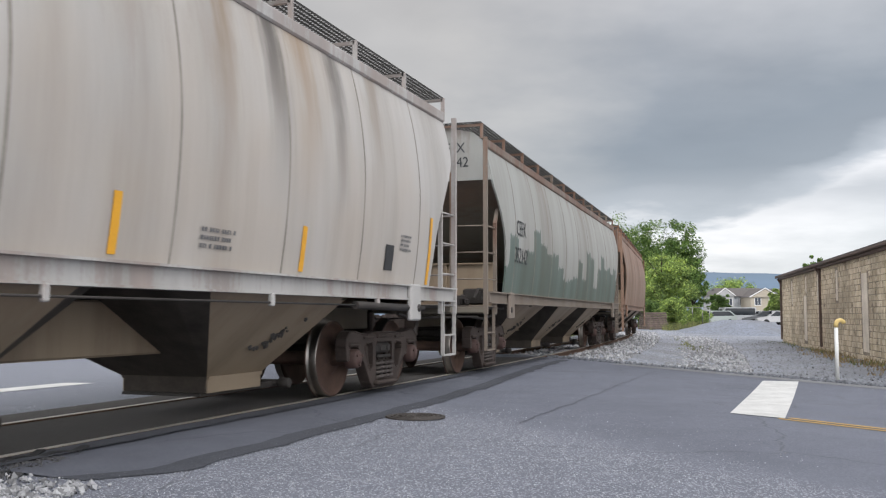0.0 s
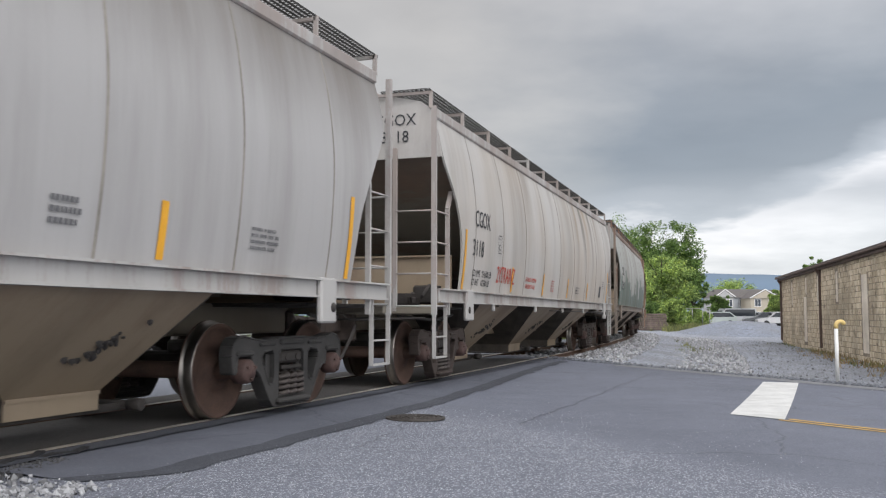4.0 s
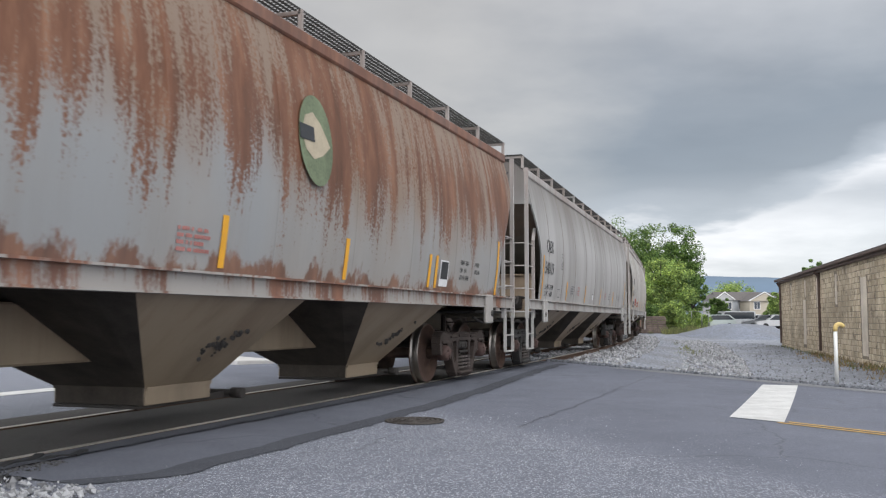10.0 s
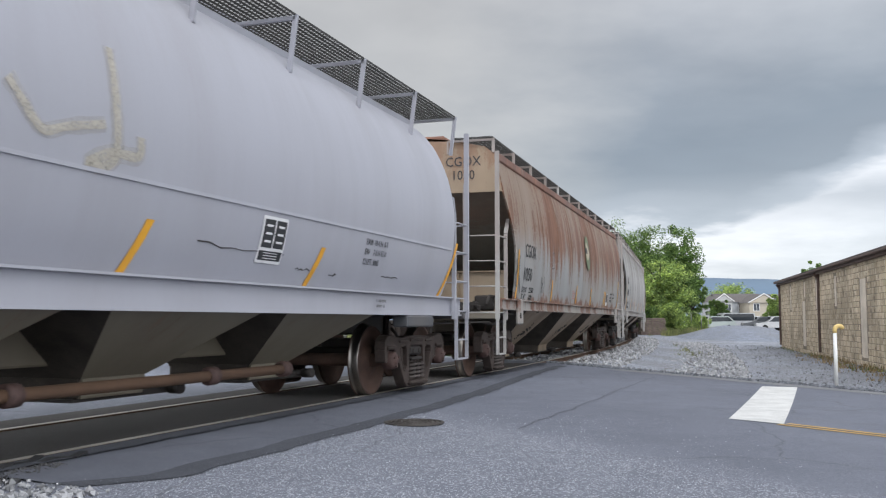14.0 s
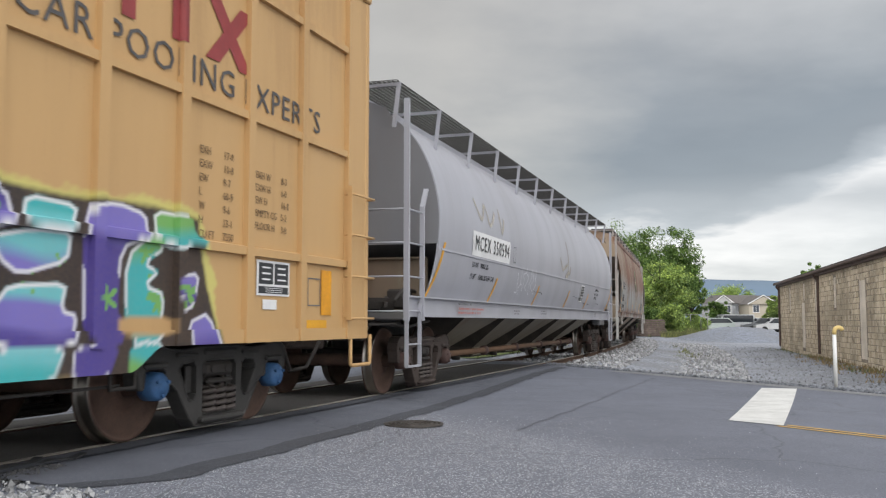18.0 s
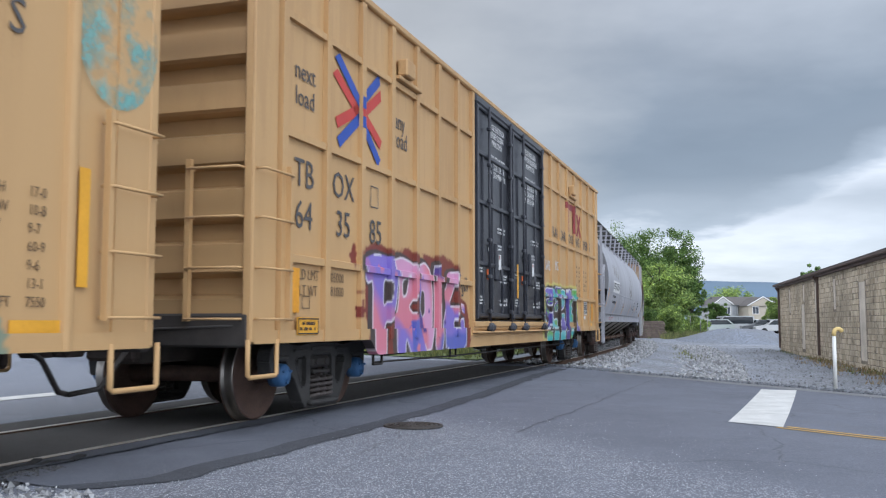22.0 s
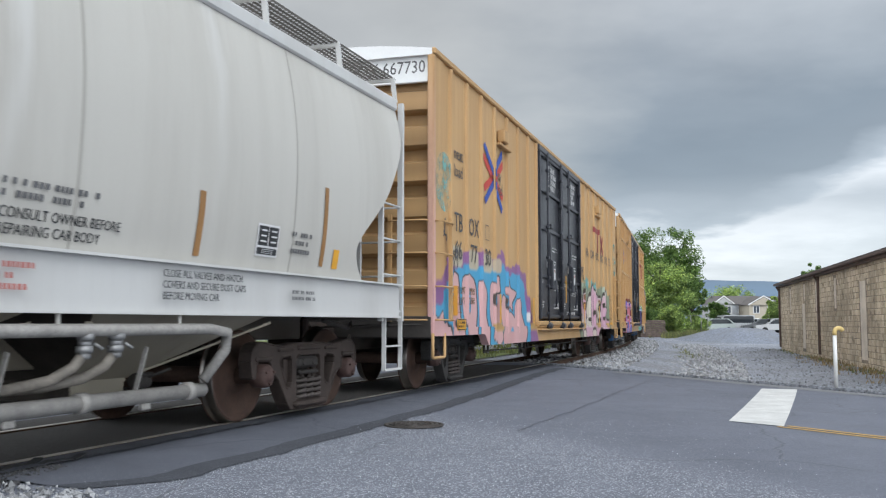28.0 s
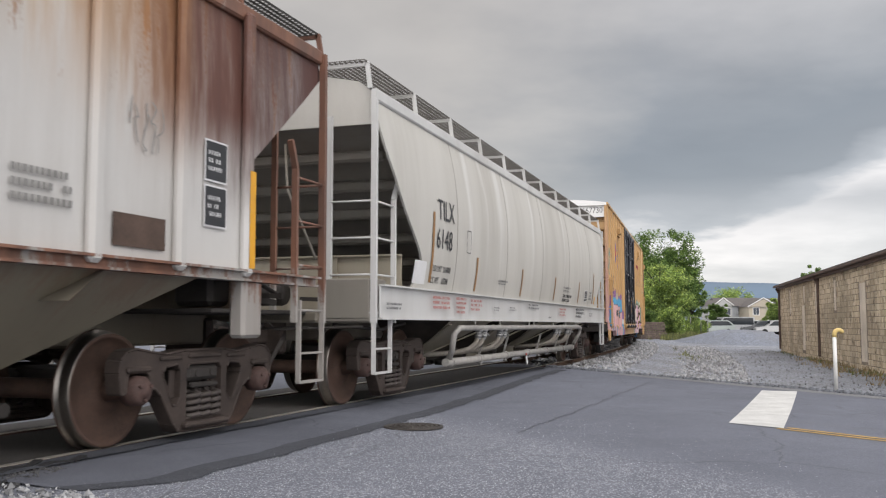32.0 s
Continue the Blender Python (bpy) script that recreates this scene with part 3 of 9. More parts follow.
def lot(rnd):
    y = 17 + 40 * rnd.random() ** 1.5
    x = 4 + rnd.random() * 15
    if SM.x * x + SM.y * y < FAR_EDGE + .1 + rnd.random() ** 3 * 1.5:
        return None
    return x, y, ground_z(x, y)


def corner(rnd):
    s = rnd.uniform(3.0, 4.75)
    lat = rnd.uniform(1.0, 2.1)
    if s > 4.35 + .35 * rnd.random():
        return None
    p, _ = rail_at(s, lat)
    return p.x, p.y, road_z(lat) + .01


def bank_sheet():
    """Heaped ballast beside the track, under its stones."""
    rows = []
    for i in range(70):
        s = 21.6 + i * .6
        r = []
        for k, (l, z) in enumerate(((-3.2, -.42), (-2.2, -.25), (-1.5, -.16), (-.9, -.15), (0, -.16), (.9, -.15), (1.5, -.16), (2.2, -.24), (3.0, -.37), (4.2, -.56))):
            p, _ = rail_at(s, l + .15 * noise.noise(Vector((s, k, 0))))
            r.append((p.x, p.y, z + .04 * noise.noise(Vector((s * 2, k * 3, 1)))))
        rows.append(r)
    tagged(new("ballast_bank", Mesh().grid(rows, True, True).data("ballast_bank", M_EARTH)), "heaped grey ballast bank carrying the track", "ballast", kind="structure")


bank_sheet()
stone_field("ballast", "grey crushed stone ballast along the track", shoulder, 14000, M_BALLAST, .026, .085, 3)
stone_field("gravel", "loose grey gravel on the lot", lot, 9000, M_PEBBLE, .008, .044, 5)
stone_field("gravel", "pale loose stones beside the rail", corner, 1500, M_BALLAST, .010, .035, 6)

# road markings
paint_quad("stop_line", [(5.36, 10.87), (5.93, 10.62), (6.25, 16.55), (5.69, 16.4)], M_WHITE, "worn white stop line on the asphalt")
paint_quad("stop_line", [(-4.95, 6.5), (-4.35, 6.5), (-4.2, 12.0), (-4.8, 12.0)], M_WHITE, "worn white stop line beyond the track")


def yellow_lines():
    for k in (0, .16):
        m = Mesh()
        rows = []
        a0 = Vector((3.60, 9.98)) + Vector(SM) * (k - .05)
        dd = Vector((4.31 - 3.61, 9.13 - 10.0)).normalized()
        for i in range(30):
            r = []
            for j in (-.036, .036):
                p = a0 + dd * (i * .4) + Vector((-dd.y, dd.x)) * j
                _, lat = track_coords(p.x, p.y)
                r.append((p.x, p.y, road_z(lat) + .006))
            rows.append(r)
        tagged(new("centre_line", m.grid(rows, True, False).data("centre_line", M_YELLOW)), "faded yellow centre line", "road marking", kind="structure")


yellow_lines()


def manhole():
    m = thing("manhole_cover", "rusty cast iron manhole cover in the asphalt", "manhole cover")
    x, y = -.29, 9.42
    _, lat = track_coords(x, y)
    m.matrix_basis = pose(x, y, road_z(lat) + .004)
    mat = plain("manhole_iron", (0.062, 0.055, 0.050), .7, .3, .4, 8)
    part("frame_ring", Mesh().lathe([(.30, 0), (.30, .014), (.265, .014), (.262, .002)], (0, 0, 0), 2, 40), mat, m)
    d = Mesh().lathe([(.258, 0), (.255, .010), (0.0, .010)], (0, 0, 0), 2, 40)
    part("lid", d, mat, m)
    for r in (.06, .12, .18, .225):
        part("raised_ring", Mesh().lathe([(r, .009), (r, .018), (r + .02, .018), (r + .02, .009)], (0, 0, 0), 2, 36), mat, m)
    for k in range(12):
        a = k * math.pi / 6
        part("raised_bar", Mesh().bar((.08 * math.cos(a), .08 * math.sin(a), .014), (.225 * math.cos(a), .225 * math.sin(a), .014), .018, .008), mat, m)


manhole()


def scraps():
    mat = plain("black_rubber_strip", (0.02, 0.02, 0.022), .8)
    for s, l, a, ln in ((5.15, .93, 8, .5), (5.45, 1.02, -6, .45)):
        p, h = rail_at(s, l)
        pts = [(-ln / 2, 0, 0), (-ln / 6, .03, .012), (ln / 6, -.01, .004), (ln / 2, .04, .02)]
        m = Mesh()
        for q, w in zip(pts, pts[1:]):
            m.bar(q, w, .06, .014)
        ob = new("rubber_strip", m.data("rubber_strip", mat))
        ob.matrix_basis = pose(p.x, p.y, road_z(l) + .012, 0, 0, math.degrees(h) + a)
        tagged(ob, "torn black rubber strip lying beside the rail", "debris", "torn rubber strips")


scraps()


def dark_corner(rnd):
    s = rnd.uniform(3.4, 5.3)
    lat = rnd.uniform(.86, 1.5 - (s - 4.3) * .3)
    p, _ = rail_at(s, lat)
    return p.x, p.y, road_z(lat) + .004


stone_field("gravel", "dark gritty gravel at the end of the asphalt patch", dark_corner, 1800, stone_mat("dark_grit", (.075, .075, .078)), .006, .022, 8)


def concrete_pad():
    ob = new("concrete_pad", Mesh().box((0, 0, .07), (2.6, 1.1, .14), .02).data("concrete_pad", plain("concrete", (.48, .47, .45), .85, var=.15)))
    x, y = -5.3, 24.0
    ob.matrix_basis = pose(x, y, ground_z(x, y) - .02, 0, 0, -55)
    tagged(ob, "pale concrete pad beyond the track", "concrete pad")


concrete_pad()


def ribbon(name, label, pts, w, mat, dz, seed, jag=.06):
    """A thin uneven band on the street through a few ground points."""
    rows = []
    for i in range(len(pts) - 1):
        (ax, ay), (bx, by) = pts[i], pts[i + 1]
        n = max(2, int(math.hypot(bx - ax, by - ay) / .06))
        for k in range(n):
            u = k / n
            d = Vector((bx - ax, by - ay)).normalized()
            p = Vector((ax + (bx - ax) * u, ay + (by - ay) * u))
            o = jag * noise.noise(Vector((p.x * 2.1, p.y * 2.1, seed))) + jag * .5 * noise.noise(Vector((p.x * 9, p.y * 9, seed)))
            ww = w * max(.15, 1 + 1.2 * noise.noise(Vector((p.x * 5, p.y * 5, seed + 4))))
            r = []
            for s in (-1, 1):
                q = p + Vector((-d.y, d.x)) * (o + s * ww / 2)
                _, lat = track_coords(q.x, q.y)
                r.append((q.x, q.y, road_z(lat) + dz))
            rows.append(r)
    tagged(new(name, Mesh().grid(rows, True, True).data(name, mat)), label, "pavement", kind="structure")


M_CRACK = asphalt("crack_fill", (.098, .105, .126), .1, False)
ribbon("crack", "long jagged crack in the street asphalt", [(.71, 9.1), (1.39, 10.79), (2.16, 12.85), (3.0, 15.07), (4.0, 17.7)], .020, M_CRACK, .004, 3)
M_GUTTER = asphalt("gutter_strip", (.20, .205, .215), .25, False)


def gutter():
    rows = []
    for i in range(60):
        a = -15.2 + i * .5
        r = []
        for o in (FAR_EDGE - .42, FAR_EDGE - .2, FAR_EDGE + .02):
            p = SM * (o + .05 * noise.noise(Vector((a * 1.3, o, 8)))) / SM.length_squared + SE * a
            _, lat = track_coords(p.x, p.y)
            r.append((p.x, p.y, road_z(lat) + .006))
        rows.append(r)
    tagged(new("gutter", Mesh().grid(rows).data("gutter", M_GUTTER)), "pale gritty gutter strip along the street edge", "pavement", kind="structure")


gutter()


def chips(rnd):
    x, y = rnd.uniform(-2.5, 7.0), rnd.uniform(4.2, 15)
    s, lat = track_coords(x, y)
    if lat < 1.2 or SM.x * x + SM.y * y > FAR_EDGE:
        return None
    return x, y, road_z(lat) + .002


stone_field("grit", "small loose stones scattered on the asphalt", chips, 420, M_BALLAST, .003, .009, 18)


def dark_band(rnd):
    x = rnd.uniform(2.5, 10.5)
    o = FAR_EDGE + .08 + 3.6 * rnd.random() ** 1.3
    y = (o - SM.x * x) / SM.y
    return x, y, ground_z(x, y)


stone_field("gravel", "dark crushed gravel along the street edge", dark_band, 12000, stone_mat("dark_gravel", (.16, .17, .19)), .012, .058, 28)


def dry_weeds():
    rnd = random.Random(15)
    m = Mesh()
    for _ in range(90):
        w = rnd.uniform(-14, 10)
        q = Vector((13.9, 30.0)) + Vector((.2242, .9746)) * w + Vector((-.9746, .2242)) * (.15 + abs(rnd.gauss(0, .5)))
        z = ground_z(q.x, q.y) - .02
        for _ in range(10):
            a, h = rnd.uniform(0, 6.28), rnd.uniform(.05, .22)
            bx, by = q.x + rnd.gauss(0, .15), q.y + rnd.gauss(0, .15)
            m.add([(bx - .015, by, z), (bx + .015, by, z), (bx + math.cos(a) * h * .5, by + math.sin(a) * h * .5, z + h)], [(0, 1, 2)])
    tagged(new("dry_grass", m.data("dry_grass", stone_mat("dry_straw", (.30, .22, .11)))), "dry straw-coloured weeds at the foot of the wall", "grass", kind="stuff")


dry_weeds()


def bright_chips(rnd):
    y = 3.9 + 6.6 * rnd.random() ** 1.3
    x = -2.9 + (y * .42 + 2.9) * rnd.random()
    s, lat = track_coords(x, y)
    if lat < 1.0 or (lat < 2.1 and rnd.random() < .8) or rnd.random() < smooth(-.5, 3.2, x):
        return None
    return x, y, road_z(lat) + .003


stone_field("grit", "tiny pale stone chips in the worn asphalt", bright_chips, 15000, stone_mat("pale_chips", (.48, .50, .54)), .0022, .0055, 38)

from mathutils import geometry

# ---------------------------------------------------------------- railcars: trucks
TRAIN = []


def make_truck_data():
    d = {}
    # wheel: tread, flange, dished plate, hub
    prof = [(.09, .05), (.16, .05), (.18, .02), (.22, .005), (.40, -.01), (.415, .045), (.452, .05), (.457, .04), (.459, -.03), (.463, -.055), (.484, -.065), (.488, -.08), (.47, -.09), (.42, -.085), (.40, -.05), (.2, -.04), (.16, -.07), (.09, -.07)]
    w = Mesh().lathe(prof, (0, 0, 0), 1, 40)
    me = w.data("wheel", M_WHEEL, M_TREAD)
    n = 40
    for i in range(len(prof) - 1):
        if 6 <= i <= 9:
            for k in range(n):
                me.polygons[i * n + k].material_index = 1
    d["wheel"] = me
    d["axle"] = Mesh().lathe([(0, -1.12), (.07, -1.12), (.075, -.95), (.10, -.78), (.10, -.7), (.085, -.5), (.085, .5), (.10, .7), (.10, .78), (.075, .95), (.07, 1.12), (0, 1.12)], (0, 0, 0), 1, 14).data("wheelset", M_WHEEL)
    # cast side frame: one plate with two windows and a spring opening, rimmed like a casting
    f = Mesh()
    T = .13
    half = [(x * 1.035, z) for x, z in ((.27, .075), (.36, .085), (.43, .15), (.60, .40), (.68, .46), (.735, .46), (.75, .575), (.80, .605), (.98, .605), (1.015, .575), (1.03, .44), (1.075, .44), (1.105, .60), (1.09, .70), (1.02, .765), (.90, .785), (.72, .755), (.52, .735), (.30, .76))]
    loops = [half + [(-x, z) for x, z in reversed(half)]]
    for sx in (-1, 1):
        hole = [(.355, .60), (.40, .645), (.56, .63), (.605, .585), (.585, .53), (.46, .30), (.40, .30), (.355, .36)]
        loops.append([(sx * x, z) for x, z in (hole if sx < 0 else hole[::-1])])
    loops.append([(-.265, .175), (-.265, .60), (-.22, .645), (.22, .645), (.265, .60), (.265, .175)])
    flat = [Vector((x, z, 0)) for lp in loops for x, z in lp]
    tris = geometry.tessellate_polygon([[Vector((x, z, 0)) for x, z in lp] for lp in loops])
    n = len(flat)
    f.add([(p.x, -T / 2, p.y) for p in flat] + [(p.x, T / 2, p.y) for p in flat], [tuple(t) for t in tris] + [tuple(i + n for i in reversed(t)) for t in tris])
    for lp in loops:
        m_ = len(lp)
        for k in range(m_):
            (ax, az), (bx, bz) = lp[k], lp[(k + 1) % m_]
            f.add([(ax, -T / 2, az), (bx, -T / 2, bz), (bx, T / 2, bz), (ax, T / 2, az)], [(0, 1, 2, 3)])
            f.bar((ax, 0, az), (bx, 0, bz), T + .022, .022, ch=.008)
    for sx in (-1, 1):
        f.box((sx * .92, 0, .625), (.30, T + .06, .05), .015)
        f.box((sx * .50, 0, .70), (.30, T + .05, .035), .012)
    f.box((0, 0, .125), (.66, T + .13, .055), .02)
    f.box((0, 0, .715), (.50, T + .05, .05), .015)
    d["frame"] = f.data("side_frame", M_TRUCK)
    f2 = d["frame"].copy()
    f2.materials[0] = M_TRUCKG
    d["frame_grey"] = f2
    s = Mesh()
    turns, h = 4.5, .25
    pts = [(.072 * math.cos(a), .072 * math.sin(a), h * a / (turns * 2 * math.pi)) for a in [turns * 2 * math.pi * i / 60 for i in range(61)]]
    s.tube(pts, .023, 6)
    d["spring"] = s.data("spring", M_SPRING)
    c = Mesh().lathe([(0, -.075), (.05, -.075), (.055, -.06), (.095, -.055), (.115, -.03), (.12, .03), (.12, .10), (0, .10)], (0, 0, 0), 1, 20)
    for k in range(3):
        a = k * 2.094 + .5
        c.tube([(.075 * math.cos(a), -.055, .075 * math.sin(a)), (.075 * math.cos(a), -.08, .075 * math.sin(a))], .016, 6)
    d["cap"] = c.data("bearing_cap", M_CAP)
    b2 = d["cap"].copy()
    b2.materials[0] = plain("bearing_cap_blue", (0.05, 0.13, 0.28), .6, .1, .3, 8)
    d["cap_blue"] = b2
    b = Mesh().box((0, 0, .50), (.36, 1.9, .20), .03).box((0, 0, .66), (.5, .6, .14), .03)
    for sy in (-1, 1):
        b.box((0, sy * 1.00, .56), (.46, .17, .13), .03).box((0, sy * 1.075, .455), (.40, .05, .045), .012)
        for k in (-.11, .11):
            b.tube([(k, sy * 1.07, .56), (k, sy * 1.10, .56)], .035, 10)
        b.bar((-.55, sy * .7, .35), (.55, sy * .7, .35), .05, .07)
        b.box((.36, sy * .75, .45), (.10, .22, .26), .03)
        b.box((-.36, sy * .75, .45), (.10, .22, .26), .03)
    d["bolster"] = b.data("bolster", M_STEELDK)
    return d


TD = make_truck_data()


def truck(car, x, grey=False, blue=False):
    sets = []
    part("bolster", TD["bolster"], None, car, "rusty cast truck bolster", pose(x, 0, 0))
    for sx in (-1, 1):
        ax = part("wheelset", TD["axle"], None, car, "rusty steel axle with two wheels", pose(x + sx * .92, 0, .457))
        part("wheel", TD["wheel"], None, ax, "", pose(0, -.76, 0, 0, 0, 180))
        part("wheel", TD["wheel"], None, ax, "", pose(0, .76, 0))
        sets.append(ax)
    for sy in (-1, 1):
        fr = part("side_frame", TD["frame_grey" if grey else "frame"], None, car, "cast steel truck side frame", pose(x, sy * 1.02, 0))
        for dx in (-.155, 0, .155):
            part("spring", TD["spring"], None, fr, "", pose(dx, sy * .03, .165))
        for sx in (-1, 1):
            part("bearing_cap", TD["cap_blue" if blue else "cap"], None, fr, "", pose(sx * .92, sy * .08, .457, 0, 0, 0 if sy < 0 else 180))
    return sets


def rungs(mesh, x0, x1, y0, y1, zs, r=.014):
    for z in zs:
        mesh.tube([(x0, y0, z), (x1, y1, z)], r, 6)


def side_at(prof, z):
    for (z0, y0), (z1, y1) in zip(prof, prof[1:]):
        if z0 <= z <= z1:
            return y0 + (y1 - y0) * (z - z0) / (z1 - z0), math.degrees(math.atan2(y0 - y1, z1 - z0))
    return prof[-1][1], 0


def curve_prof(ctrl, n=24):
    """Smooth (z, y) profile through a few control points."""
    out = []
    for i in range(len(ctrl) - 1):
        p0, p1, p2, p3 = ctrl[max(i - 1, 0)], ctrl[i], ctrl[i + 1], ctrl[min(i + 2, len(ctrl) - 1)]
        k = max(2, n // (len(ctrl) - 1))
        for j in range(k):
            t = j / k
            out.append(tuple(.5 * (2 * b + (c - a) * t + (2 * a - 5 * b + 4 * c - d) * t * t + (3 * b - a - 3 * c + d) * t ** 3) for a, b, c, d in zip(p0, p1, p2, p3)))
    out.append(ctrl[-1])
    return out


M_LETTER = plain("black_lettering", (0.035, 0.037, 0.042), .6, bmp=0)
M_LETTERW = plain("white_lettering", (0.70, 0.70, 0.70), .6, bmp=0, var=.1)
M_LETTERR = plain("red_lettering", (0.42, 0.15, 0.13), .6, bmp=0)
M_REFLECT = plain("yellow_reflector", (0.72, 0.36, 0.03), .45, bmp=0, var=.12)
M_BROWNREF = plain("brown_reflector", (0.30, 0.16, 0.06), .55, bmp=0)
M_GRATE = plain("walkway_grating", (0.055, 0.053, 0.050), .7, .3)
M_GRATEL = plain("pale_walkway_grating", (0.13, 0.12, 0.11), .7, .3)
M_BLACKPLATE = plain("black_stencil_plate", (0.03, 0.032, 0.036), .5, bmp=0)


def on_side(prof, x, z, off=.012):
    """Pose of a decal on the near side of a car: its x runs along the car as read from that side."""
    y, lean = side_at(prof, z)
    return pose(x, -(y + off), z, 90 - lean, 0, 0)


def text(prof, car, words, x, z, size, mat=None, squeeze=.85, space=1.0):
    # letters read from the near side run from rear to front
    lettering(words, size, on_side(prof, x, z), mat or M_LETTER, car, squeeze, "lettering", "LEFT", space)


M_BARS = plain("worn_stencil_paint", (.13, .13, .135), .6, bmp=0)


def bars(prof, car, x, z, w, h, lines, mat=None, seed=1, name="stencil"):
    """Lines of writing too small to read."""
    rnd = random.Random(seed)
    m = Mesh()
    lh = h / lines
    mt = on_side(prof, x, z, .014)
    for i in range(lines):
        px = 0.0
        end = w * rnd.uniform(.75, 1)
        while px < end:
            ln = rnd.uniform(.30, .52) * lh
            if rnd.random() < .16:
                px += lh * .45
                continue
            q = [mt @ Vector(p) for p in ((px, h / 2 - lh * (i + .74), 0), (min(px + ln, w), h / 2 - lh * (i + .74), 0), (min(px + ln, w), h / 2 - lh * (i + .2), 0), (px, h / 2 - lh * (i + .2), 0))]
            m.add(q, [(0, 1, 2, 3)])
            px += ln + lh * .16
    ob = part(name, m, mat or M_BARS, car, "lines of small stencilled writing")
    ob["kind"] = "stuff"
    return ob


def decal(prof, car, x, z, w, h, mat, name="reflector", label="", off=.01, lean=0.0):
    """A thin plate that follows the side."""
    m = Mesh()
    n = 6 if h > .3 else 2
    rows = []
    for i in range(n + 1):
        zz = z - h / 2 + h * i / n
        y, _ = side_at(prof, zz)
        q = lean * (zz - z)
        rows.append([(x - w / 2 + q, -(y + off), zz), (x + w / 2 + q, -(y + off), zz)])
    m.grid(rows)
    back = [[(p[0], p[1] + .004, p[2]) for p in r] for r in rows]
    m.grid(back, True, True)
    return part(name, m, mat, car, label)


def walkway(car, L, y0, y1, z, zb, yb, n, mat_post, mat_bar):
    """Roof running board of open grating on brackets, both sides, with end platforms."""
    for sy in (-1, 1):
        g = Mesh()
        for k in range(12):
            y = y0 + (y1 - y0) * k / 11
            g.box((0, sy * y, z), (L, .008, .022))
        nb = int(L / .065)
        for k in range(nb + 1):
            g.box((-L / 2 + L * k / nb, sy * (y0 + y1) / 2, z + .008), (.010, y1 - y0, .010))
        part("running_board", g, mat_bar, car, "open steel grating roof walkway")
        for k in range(n):
            x = -L / 2 + .08 + (L - .16) * k / (n - 1)
            m = Mesh().bar((x, sy * yb, zb), (x, sy * y1, z), .035, .05)
            m.bar((x, sy * (y0 - .1), z - .03), (x, sy * y1, z - .03), .035, .04)
            m.bar((x, sy * (y0 - .1), z - .03), (x, sy * (y0 - .1), zb), .03, .03)
            part("bracket", m, mat_post, car)


def coupler(car, x, sx, z=.84):
    m = Mesh().box((x + sx * .12, 0, z), (.5, .16, .16), .02).box((x + sx * .48, sx * .03, z), (.28, .26, .30), .05).box((x + sx * .60, -sx * .10, z), (.16, .09, .26), .03)
    m.box((x - sx * .15, 0, z), (.12, .55, .42), .03)
    part("coupler", m, M_TRUCK, car, "rusty cast steel knuckle coupler")
    h = Mesh().tube([(x - sx * .1, -.30, z + .02), (x + sx * .15, -.34, z - .15), (x + sx * .38, -.30, z - .42), (x + sx * .62, -.18, z - .46)], .025, 7)
    part("brake_hose", h, M_STEELDK, car, "black rubber brake hose")
    lv = Mesh().tube([(x - sx * .02, -1.35, z + .12), (x + sx * .02, -.25, z + .08), (x + sx * .1, -.12, z + .22)], .014, 6)
    part("uncoupling_lever", lv, M_STEELDK, car)


